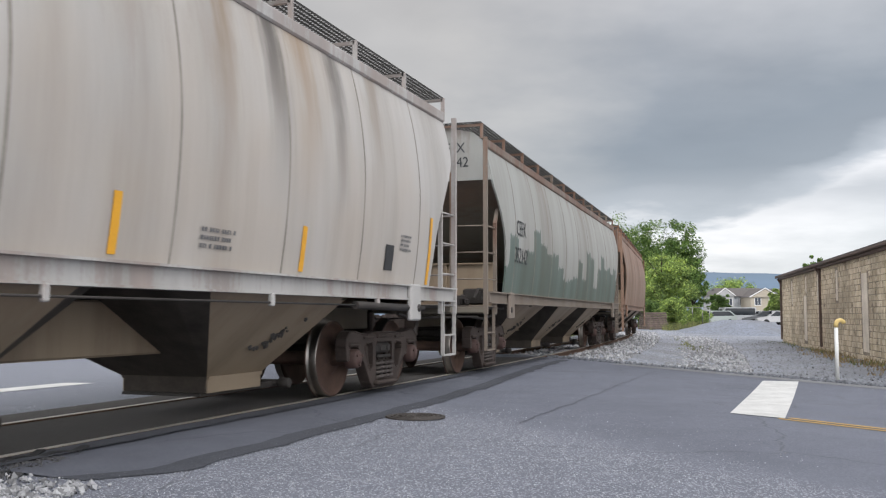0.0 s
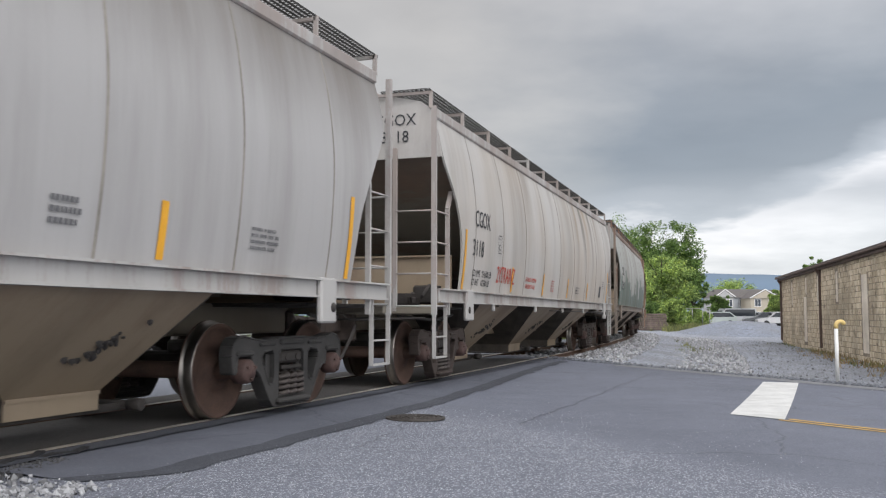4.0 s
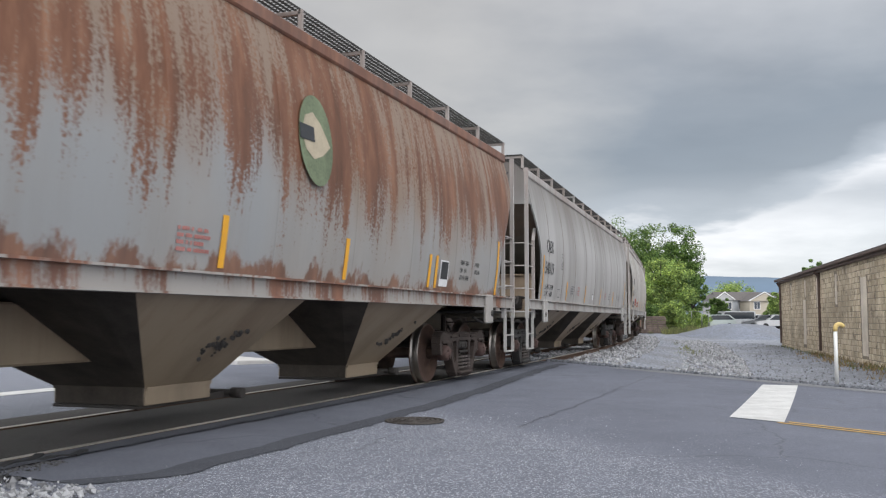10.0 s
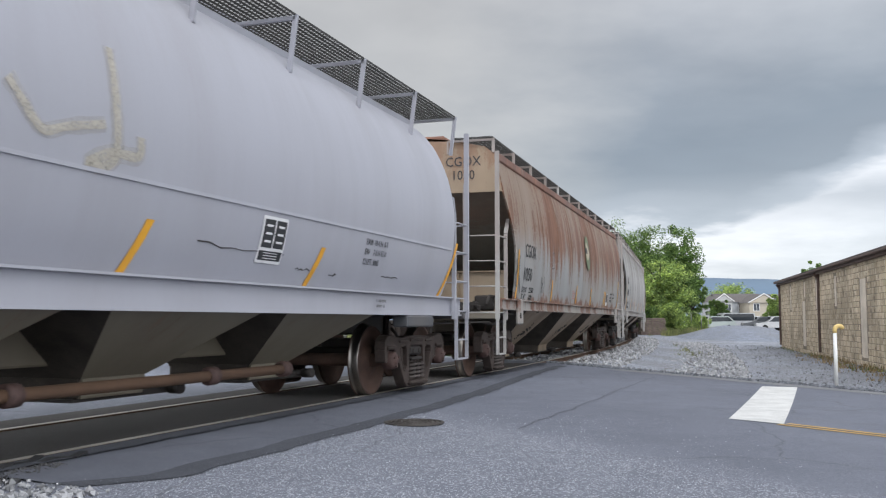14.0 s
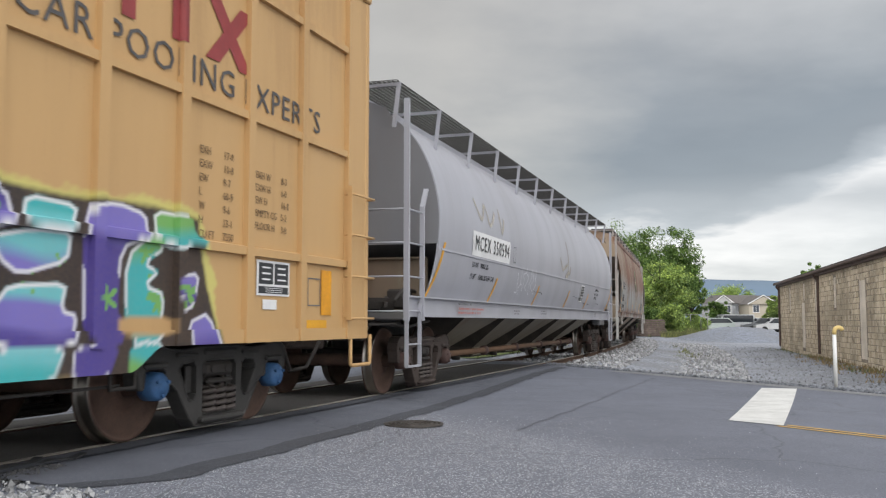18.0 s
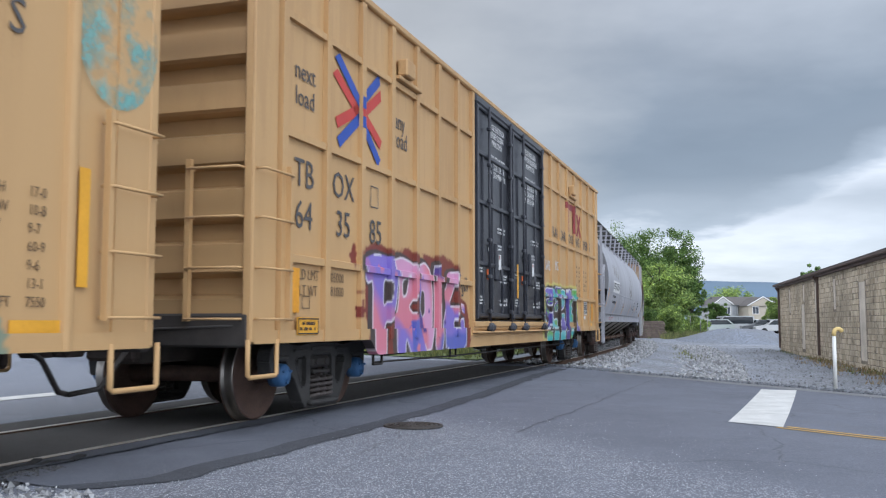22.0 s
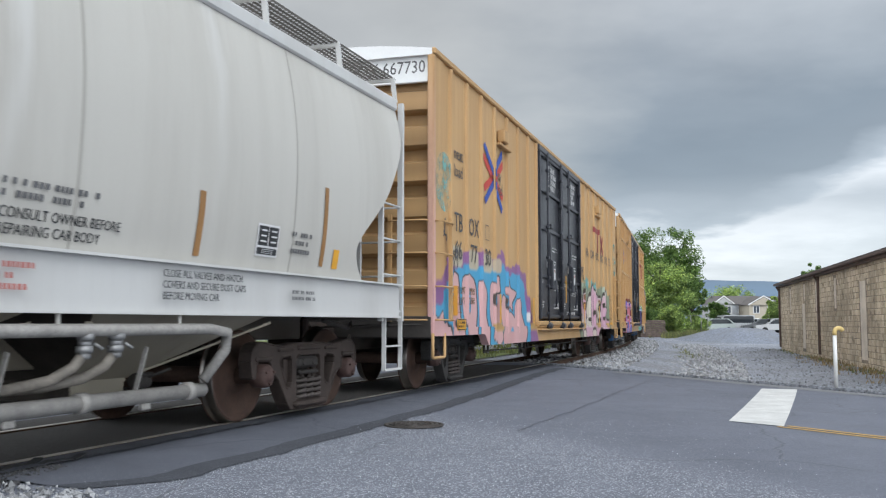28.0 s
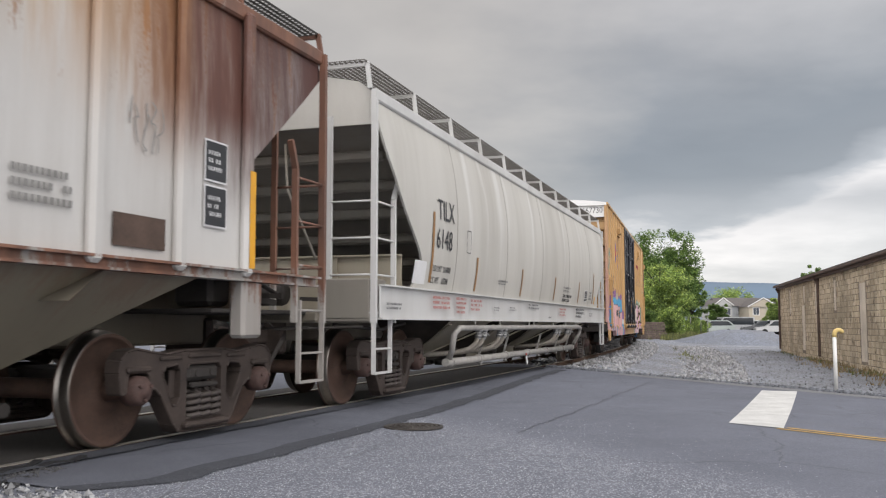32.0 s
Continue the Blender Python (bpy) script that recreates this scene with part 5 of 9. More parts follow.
def build_hoppers():
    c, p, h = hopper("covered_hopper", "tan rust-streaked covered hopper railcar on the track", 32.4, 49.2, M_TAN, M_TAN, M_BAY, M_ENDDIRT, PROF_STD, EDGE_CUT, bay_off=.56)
    c, p, h = hopper("covered_hopper", "dirty white covered hopper railcar with green lower sides", 14.15, 30.9, M_CEFX, M_CEFXS, M_BAY, M_ENDDIRT, PROF_STD, EDGE_CUT, bay_off=.56)
    marks(c, p, h, "CEFX", "352142", 1.7, 2.52, .40, M_REFLECT, (), (), True, False)
    c, p, h = hopper("covered_hopper", "pale grey covered hopper railcar with black lettering", -4.28, 12.75, M_3118, M_SILL, M_BAY, M_ENDDIRT, PROF_STD, EDGE_CUT, bay_off=.56, grey_truck=False)
    marks(c, p, h, "CGOX", "3118", 1.64, 2.46, .37, M_REFLECT, (("LD LMT", "224500 LB"), ("LT WT", "61500 LB")), (-4.35, -1.69, 1.03, 3.77))
    outline_box(p, c, -5.37, 2.17, .22, .30)
    lettering("C", .15, on_side(p, -5.37, 2.12), M_LETTER, c)
    bars(p, c, -5.45, 2.26, .16, .045, 1)
    lettering("2YTRAINZ", .40, on_side(p, -5.45, 1.66), M_TAG, c, .70, "spray_tag", "LEFT", .95)
    lettering("DO NOT HAMMER", .122, on_side(p, -3.32, 1.67), M_TAG, c, .9, "lettering", "LEFT")
    lettering("ON SIDE OF CAR", .122, on_side(p, -3.32, 1.54), M_TAG, c, .9, "lettering", "LEFT")
    bars(p, c, -.95, 1.62, .42, .26, 5, M_LETTERR, 4)
    bars(p, c, 2.05, 1.60, .52, .20, 3, None, 5)
    decal(p, c, 5.9, 1.66, .24, .30, M_BLACKPLATE, "stencil_plate", "black stencil plate")
    bars(p, c, 6.2, 1.86, .36, .22, 4, None, 6)
    m = Mesh().tube([(5.0, -1.54, 1.09), (6.5, -1.54, 1.07)], .045, 10).tube([(6.5, -1.54, 1.07), (7.1, -1.54, 1.07)], .03, 8).tube([(-1.0, -1.54, 1.10), (5.0, -1.54, 1.09)], .011, 6)
    part("gate_shaft", m, M_STEELDK, c)
    for x in (-5.6, -2.4, .4, 3.2, 5.6):
        part("sill_bracket", Mesh().box((x, -1.54, 1.12), (.06, .05, .12), .01), M_SILL, c)

    c, p, h = hopper("covered_hopper", "weathered grey covered hopper railcar with yellow reflectors", -23.04, -5.70, M_CAEX, M_SILL, M_BAY, M_ENDDIRT, PROF_STD, EDGE_CUT, bay_off=.56, grey_truck=True)
    marks(c, p, h, "CAEX", "540119", 1.45, 2.46, .37, M_REFLECT, (("LD LMT", "221700"), ("LT WT", "64300")), (-4.55, -1.69, 1.25, 4.17))
    outline_box(p, c, -5.4, 2.24, .24, .34)
    lettering("C", .16, on_side(p, -5.4, 2.17), M_LETTER, c)
    bars(p, c, -5.48, 2.34, .16, .05, 1, None, 2)
    outline_box(p, c, -5.63, 1.54, .30, .18)
    for x, w, mt, k in ((-4.0, .45, None, 4), (-3.05, .42, M_LETTERR, 5), (2.05, .38, M_LETTERR, 5), (3.0, .3, None, 3), (5.4, .5, None, 4)):
        bars(p, c, x, 1.66, w, .22, k, mt, int(x * 7) + 30)
    decal(p, c, -.33, 1.56, .22, .16, M_LETTERW, "label", "white paper label")
    outline_box(p, c, -.33, 1.56, .24, .18)

    c, p, h = hopper("covered_hopper", "heavily rusted blue-grey covered hopper railcar", -41.08, -23.95, M_1050, M_SILLRUST, M_BAY, M_ENDDIRT, PROF_STD, EDGE_CUT, bay_off=.56, postmat=M_SILL, endpanel=M_1050E, truck_in=1.6, seam_mat=M_1050)
    marks(c, p, h, "CGOX", "1050", 1.71, 2.275, .36, M_REFLECT, (("LD LMT", "223800"), ("LT WT", "62200")), (-4.04, -.85, 1.52, 4.10, 4.36), wide=1.13, drop=.305)
    outline_box(p, c, -4.1, 2.25, .22, .34)
    decal(p, c, 4.68, 1.61, .34, .36, M_LETTERW, "stencil_plate", "black stencil plate with white rim")
    decal(p, c, 4.68, 1.65, .28, .24, M_BLACKPLATE, "stencil_plate", "", .014)
    for k, (a, b) in enumerate((("EXW 10-8", "H 9-8"), ("EW   8-6", "H 15-0"), ("CU FT 5160", ""))):
        text(p, c, a, 5.35, 1.80 - .11 * k, .10)
        text(p, c, b, 6.05, 1.80 - .11 * k, .10) if b else None
    scrawl(p, c, -h + 3.3, 1.72, .35, .40, M_TAGD, 3, 2)
    scrawl(p, c, -h + 1.0, 1.85, .45, .75, M_TAGD, 12, 2, .022)
    bars(p, c, -1.5, 1.60, .45, .22, 4, M_LETTERR, 12)
    # round green grain emblem
    ring = Mesh()
    mt = on_side(p, .70, 2.75, .012)
    n = 36
    vs = [mt @ Vector((.36 * math.cos(6.283 * k / n), .46 * math.sin(6.283 * k / n), 0)) for k in range(n)]
    ring.add(vs, [tuple(range(n))])
    part("emblem", ring, M_GREEN, c, "faded green round emblem")
    drop = Mesh()
    vs = [mt @ Vector((x, y, .004)) for x, y in ((-.30, .05), (-.22, .22), (-.05, .28), (.12, .18), (.30, -.02), (.12, -.14), (-.08, -.20), (-.24, -.12))]
    drop.add(vs, [tuple(range(8))])
    part("emblem_leaf", drop, M_CREAM, c)
    decal(p, c, .50, 2.80, .30, .15, M_BLACKPLATE, "emblem_sign", "dark worn sign in the emblem", .022)

    # smooth-sided car with a round body
    PR = [(1.30, 1.40), (1.6, 1.52), (2.0, 1.60), (2.5, 1.62), (3.0, 1.52), (3.4, 1.34), (3.66, 1.14), (3.84, .92)]
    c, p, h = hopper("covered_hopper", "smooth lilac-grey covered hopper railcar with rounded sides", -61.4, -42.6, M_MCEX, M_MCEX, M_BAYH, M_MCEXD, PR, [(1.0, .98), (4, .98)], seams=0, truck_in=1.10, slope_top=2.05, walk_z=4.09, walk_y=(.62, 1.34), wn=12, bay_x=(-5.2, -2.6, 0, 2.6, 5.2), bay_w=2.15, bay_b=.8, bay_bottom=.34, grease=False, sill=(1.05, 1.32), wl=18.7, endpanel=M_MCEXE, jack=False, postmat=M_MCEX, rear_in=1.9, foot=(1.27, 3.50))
    decal(p, c, -5.65, 2.19, 2.34, .38, M_LETTERW, "number_board", "white number board")
    lettering("MCEX 350594", .33, on_side(p, -5.65, 2.19, .02), M_LETTER, c, .90, "lettering", "CENTER", 1.25)
    text(p, c, "LD LMT   198000 LBS", -6.75, 1.86, .12)
    text(p, c, "LT WT     65000 LBS NEW  3-95", -6.75, 1.68, .12)
    outline_box(p, c, -4.15, 2.18, .18, .28)
    for x in (-5.2, -1.82, 1.58, 4.38):
        decal(p, c, x, 1.52, .085, .40, M_REFLECT, "reflector", "yellow reflective strip", .01, .42)
    for sx in (-1, 1):
        decal(p, c, -8.32 if sx < 0 else 8.40, 1.70, .08, .76, M_REFLECT, "reflector", "yellow reflective strip", .01, .40)
    small_plate(p, c, 3.44, 1.71, .44, .42)
    for k, a in enumerate(("EXW 10-4 H  8-3", "EW    7-5 H 15-0", "CU.FT. 5865")):
        text(p, c, a, 5.45, 1.86 - .11 * k, .10)
    for sy in (-1, 1):
        m = Mesh().bar((-8.3, sy * (side_at(p, 1.98)[0] + .006), 1.98), (8.3, sy * (side_at(p, 1.98)[0] + .006), 1.98), .012, .03)
        part("weld_seam", m, M_MCEX, c)
    scrawl(p, c, -3.8, 1.74, 1.7, .55, M_TAGW, 31, 7, .010)
    mist(p, c, ((.20, 2.42), (.32, 2.30), (.50, 2.16), (.72, 2.22), (1.06, 2.30)), .030)
    mist(p, c, ((1.14, 2.86), (1.16, 2.5), (1.18, 2.08), (.92, 2.02), (1.14, 2.12), (1.42, 2.14), (1.44, 2.28)), .034)
    mist(p, c, ((-6.6, 2.9), (-6.3, 2.6), (-6.0, 2.85), (-5.8, 2.55), (-5.4, 2.8)), .028)
    mist(p, c, ((-5.1, 2.9), (-5.05, 2.5), (-4.8, 2.75)), .028)
    for x, z, w in ((2.3, 1.60, 1.4), (4.0, 1.48, .3), (4.75, 1.46, .16), (6.1, 1.50, .5), (-2.4, 1.58, 1.1)):
        rnd = random.Random(int(x * 10))
        g = Mesh()
        q0 = None
        for i in range(9):
            xx, zz = x + w * i / 8, z + rnd.uniform(-.02, .02)
            q1 = (xx, -(side_at(p, zz)[0] + .004), zz)
            if q0:
                g.bar(q0, q1, .004, .012 * rnd.uniform(.4, 1), up=(0, 0, 1))
            q0 = q1
        part("scratch", g, M_STEELDK, c, "dark scratch in the paint")
    SD = [(0, 1.46), (3, 1.46)]
    bars(SD, c, -7.1, 1.15, 1.4, .12, 2, M_LETTERR, 22)
    bars(SD, c, -7.1, 1.25, .7, .05, 1, None, 23)
    bars(SD, c, -3.6, 1.16, .5, .10, 2, None, 24)
    bars(SD, c, -1.2, 1.18, .6, .10, 2, None, 25)
    bars(SD, c, 6.0, 1.18, .3, .12, 2, None, 26)
    decal(p, c, 7.15, 1.18, .22, .10, plain("blue_label", (.06, .12, .35), .5, bmp=0), "label", "blue label", .06)
    m = pose(-h + .96, -.42, 3.05, 90, 0, -90)
    part("number_board", Mesh().box((-h + .965, -.26, 3.06), (.02, .54, .38), .004), M_LETTERW, c, "white number board")
    lettering("MCEX", .16, pose(-h + .952, -.26, 3.14, 90, 0, -90), M_LETTER, c, .9)
    lettering("350594", .16, pose(-h + .952, -.26, 2.97, 90, 0, -90), M_LETTER, c, .9)
    m = Mesh().tube([(-6.8, -.95, .47), (4.8, -.95, .47)], .05, 10)
    part("discharge_pipe", m, plain("rusty_pipe", (.13, .075, .045), .8), c, "long rusty discharge pipe")
    for x in (-6.2, -3.8, -1.4, 1.0, 3.4, 4.75):
        part("pipe_collar", Mesh().lathe([(0, -.06), (.085, -.06), (.085, .06), (0, .06)], (x, -.95, .47), 0, 12), M_CAP, c)
    part("jacking_pad", Mesh().box((7.5, -1.36, .97), (.95, .22, .15), .02), M_MCEXD, c, "dark jacking pad under the sill")

    # pressure car with side pipes and ribbed ends
    PT = [(1.42, 1.50), (1.9, 1.575), (2.6, 1.60), (3.2, 1.54), (3.74, 1.42)]
    EG = [(1.3, 1.15), (1.47, 1.20), (1.62, 1.36), (1.83, 1.42), (2.1, 1.12), (2.42, .72), (2.75, .45), (3.02, .24), (3.3, .12), (3.7, .12)]
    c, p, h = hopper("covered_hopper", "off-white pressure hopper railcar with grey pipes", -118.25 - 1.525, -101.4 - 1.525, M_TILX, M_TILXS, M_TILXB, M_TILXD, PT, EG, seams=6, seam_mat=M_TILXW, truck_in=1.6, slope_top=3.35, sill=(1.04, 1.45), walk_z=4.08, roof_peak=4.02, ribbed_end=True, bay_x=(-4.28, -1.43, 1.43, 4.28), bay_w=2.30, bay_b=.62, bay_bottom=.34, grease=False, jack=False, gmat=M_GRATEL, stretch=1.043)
    text(p, c, "TILX", -6.50, 2.54, .40)
    text(p, c, "6148", -6.54, 2.14, .40)
    text(p, c, "LD LMT  216800", -6.60, 1.74, .125)
    text(p, c, "LT WT    69200", -6.62, 1.58, .125)
    outline_box(p, c, -5.09, 2.22, .20, .34)
    for x, z, hh in ((-6.65, 2.02, .95), (-4.58, 1.76, .52), (-1.67, 1.76, .5), (1.29, 1.76, .5), (4.15, 1.77, .52), (6.22, 1.95, .8)):
        decal(p, c, x, z, .075, hh, M_BROWNREF, "reflector", "brown reflective strip")
    decal(p, c, -7.06, 1.66, .44, .30, M_LETTERW, "label", "white paper placard")
    small_plate(p, c, 5.17, 1.72, .36, .29)
    decal(p, c, 6.52, 1.64, .12, .20, M_REFLECT, "label", "yellow warning label")
    bars(p, c, 5.58, 1.74, .42, .24, 3, None, 44)
    SG = [(0, 1.56), (3, 1.56)]
    for x, w, z, hh, n, mt in ((-6.6, .75, 1.28, .20, 3, M_LETTERR), (-5.6, .5, 1.26, .26, 4, M_LETTERR), (-4.9, .6, 1.28, .2, 3, M_LETTERR), (-3.6, .35, 1.24, .08, 2, None), (-1.2, .95, 1.33, .12, 2, None), (-2.6, .5, 1.26, .08, 2, None), (.6, .3, 1.13, .06, 1, None), (1.75, .75, 1.26, .2, 3, M_LETTERR), (5.6, .5, 1.24, .12, 2, None), (-8.2, .5, 1.2, .1, 2, None)):
        bars(SG, c, x, z, w, hh, n, mt, int(x * 5) + 70)
    for k, a in enumerate(("CONSULT OWNER BEFORE", "REPAIRING CAR BODY")):
        text(p, c, a, 2.2, 1.64 - .10 * k, .10)
    bars(p, c, 2.2, 1.79, .85, .15, 2, None, 77)
    for k, a in enumerate(("CLOSE ALL VALVES AND HATCH", "COVERS AND SECURE DUST CAPS", "BEFORE MOVING CAR")):
        text(SG, c, a, 3.7, 1.35 - .085 * k, .085)
    bars(p, c, -3.3, 1.70, .6, .10, 2, None, 78)
    # pipework
    up = Mesh().tube([(-5.15, -1.3, .46), (-5.35, -1.42, .6), (-5.40, -1.47, .84), (-5.25, -1.5, .93), (-5.0, -1.5, .93), (4.4, -1.5, .93), (4.65, -1.5, .90), (4.7, -1.45, .75), (4.55, -1.34, .5)], .045, 12)
    part("upper_pipe", up, M_PIPE, c, "long grey air pipe")
    lo = Mesh().tube([(-5.3, -1.30, .42), (4.6, -1.30, .42)], .058, 14)
    part("lower_pipe", lo, M_PIPE, c, "long grey discharge pipe")
    for x in (-5.1, -3.6, -1.9, -.2, 1.5, 3.2, 4.4):
        part("pipe_clamp", Mesh().lathe([(.05, -.04), (.075, -.04), (.075, .04), (.05, .04)], (x, -1.30, .42), 0, 14), M_PIPE, c)
    # two hoses with clamped couplings from the air pipe to each trough outlet
    for x in (-4.18, -3.88, -2.93, -2.64, 1.73, 2.06, 3.02, 3.32):
        hose = part("air_hose", Mesh().tube([(x, -1.46, .76), (x - .06, -1.44, .68), (x - .20, -1.38, .60), (x - .42, -1.24, .55), (x - .70, -1.02, .53), (x - .95, -.80, .52)], .038, 10), M_HOSE, c, "dusty bent air hose")
        cup = Mesh()
        for k in range(4):
            q = .058 if k % 2 == 0 else .048
            cup.lathe([(.02, -.022), (q, -.022), (q, .022), (.02, .022)], (x + .004 * k, -1.485 + .008 * k, .885 - .042 * k), 2, 12)
        cup.tube([(x + .05, -1.51, .84), (x + .10, -1.54, .80)], .012, 6)
        part("coupling", cup, M_COUPLING, hose, "scuffed metal hose coupling")
    for x in (-4.45, -3.0, -.85, -.45, 1.35, 2.75, 4.0):
        part("pipe_hanger", Mesh().tube([(x, -1.5, 1.06), (x, -1.5, .93)], .017, 6), M_TILX, c)
    for x in (-3.62, -2.05, .62, 2.45, 3.75):
        part("pipe_hanger", Mesh().bar((x, -1.40, .80), (x, -1.30, .44), .035, .012, up=(1, 0, 0)), M_PIPE, c)
        part("pipe_foot", Mesh().box((x + .12, -1.30, .345), (.10, .05, .06), .01), M_PIPE, c)
    # bolted flanges along the sloping trough edges, with their valves
    for xc in (-4.28, -1.43, 1.43, 4.28):
        for sx in (-1, 1):
            e0, e1 = Vector((xc + sx * 1.17, -1.43, .98)), Vector((xc + sx * .34, -.54, .52))
            fl = Mesh().bar(e0, e1, .05, .02)
            for k in range(9):
                q = e0.lerp(e1, (k + .5) / 9)
                fl.box((q.x, q.y - .02, q.z + .012), (.024, .024, .024), .004)
            part("trough_flange", fl, M_TILXB, c, "bolted beige trough flange")
        part("outlet_valve", Mesh().lathe([(.0, -.08), (.06, -.08), (.075, -.04), (.075, .04), (.06, .08), (0, .08)], (xc, -.92, .50), 0, 12).tube([(xc, -.95, .52), (xc + .16, -1.10, .60)], .014, 6).box((xc, -.98, .56), (.16, .05, .03), .01), M_STEELDK, c, "dark butterfly valve")
    part("tag", Mesh().box((0, 0, -.09), (.10, .006, .17), .002).tube([(0, 0, 0), (.01, .02, .09)], .004, 5), M_LETTERW, c, "white paper tag", pose(-.55, -1.37, .36, 0, -24, 0))
    part("tag_clip", Mesh().box((0, 0, 0), (.05, .012, .05), .004), M_TAG, c, "red clip", pose(-.55, -1.365, .40, 0, 20, 0))
    lettering("TILX 6148", .22, pose(-h + .12, -.45, 3.52, 90, 0, -90), M_LETTER, c, .9)
    m = Mesh().tube([(-h + .25, -.2, 3.2), (-h + .05, -.35, 2.6), (-h + .02, -.75, 1.75)], .018, 6)
    part("brake_rod", m, M_TILXD, c)
    part("end_step_box", Mesh().box((-h + .25, -1.12, 1.28), (.5, .66, .48), .02), M_TILXD, c)

    # outside-post car
    PH = [(1.40, 1.46), (2.2, 1.46), (3.0, 1.46), (3.80, 1.42)]
    EH = [(1.3, 1.50), (2.3, 1.50), (2.36, 1.48), (3.5, .06), (3.56, .04), (3.9, .04)]
    c, p, h = hopper("covered_hopper", "rusted white covered hopper railcar with outside posts", -136.6 - 1.9, -119.4 - 1.9, M_RUSTWHITE, M_SILLRUST, M_BAYH, M_ENDDIRT, PH, EH, seams=0, truck_in=1.5, slope_top=3.5, sill=(1.36, 1.46), walk_z=4.05, roof_peak=4.0, bay_x=(-4.4, 0, 4.4), bay_w=4.3, bay_b=1.0, bay_bottom=.35, jack=False)
    for k in range(15):
        x = h - 1.52 - k * .975
        for sy in (-1, 1):
            part("side_post", Mesh().box((x, sy * 1.50, 2.58), (.13, .09, 2.36), .03), M_RUSTWHITE, c, "rusted outside post")
    flat = [(1.3, 1.47), (3.8, 1.47)]
    for x, z, w, hh in ((h - 1.98, 2.34, .30, .32), (h - 1.98, 1.96, .30, .32)):
        decal(flat, c, x, z, w + .03, hh + .03, M_LETTERW, "stencil_plate", "black stencil plate with white rim")
        decal(flat, c, x, z, w, hh, M_BLACKPLATE, "stencil_plate", "", .014)
        bars(flat, c, x - .12, z, .2, .2, 3, M_LETTERW, int(z * 10))
    decal(flat, c, h - 2.95, 1.66, .60, .24, M_PATCHBR, "repair_patch", "brown painted-over patch")
    bars(flat, c, h - 4.2, 1.86, .62, .27, 3, M_TAGF, 91)
    scrawl(flat, c, h - 3.15, 2.45, .45, .4, M_TAGF, 92, 5, .006)
    decal(flat, c, h - 1.50, 1.90, .09, .86, M_REFLECT, "reflector", "yellow reflective strip", .082)
    part("jacking_pad", Mesh().box((h - 1.35, -1.40, 1.12), (.32, .16, .52), .03), M_SILLRUST, c, "rust-stained jacking pad")


build_hoppers()

# ---------------------------------------------------------------- boxcars with painted pieces
TAN = (0.52, 0.325, 0.145)
def wave(x, z, seed, scale=1.0):
    """Cheap smooth noise over arrays, about -1 to 1."""
    r = np.random.RandomState(seed)
    out = np.zeros_like(x)
    for k in range(7):
        fx, fz = r.uniform(-1, 1, 2) * (1.5 + k) * scale
        out += np.sin(fx * x * 3 + fz * z * 3 + r.uniform(0, 6.3)) / 3.2
    return out


def lay(col, mask, c):
    col[mask] = c
    return col


def edge_dist(x, z, pts, rounds=1):
    """Signed distance to the rim of a shape with softened corners, negative inside."""
    for _ in range(rounds):
        q = []
        for a, b in zip(pts, pts[1:] + pts[:1]):
            q += [(a[0] * .82 + b[0] * .18, a[1] * .82 + b[1] * .18), (a[0] * .18 + b[0] * .82, a[1] * .18 + b[1] * .82)]
        pts = tuple(q)
    xs, zs = [p[0] for p in pts], [p[1] for p in pts]
    near = (x > min(xs) - .3) & (x < max(xs) + .3) & (z > min(zs) - .3) & (z < max(zs) + .3)
    out = np.full(x.shape, 9.0)
    if not near.any():
        return out
    x, z = x[near], z[near]
    best, odd = np.full(x.shape, 9.0), np.zeros(x.shape, bool)
    for (ax, az), (bx, bz) in zip(pts, pts[1:] + pts[:1]):
        vx, vz = bx - ax, bz - az
        t = np.clip(((x - ax) * vx + (z - az) * vz) / (vx * vx + vz * vz + 1e-9), 0, 1)
        best = np.minimum(best, np.hypot(x - ax - t * vx, z - az - t * vz))
        if abs(vz) > 1e-9:
            odd ^= ((az > z) != (bz > z)) & (x < ax + (z - az) * vx / vz)
    out[near] = np.where(odd, -best, best)
    return out


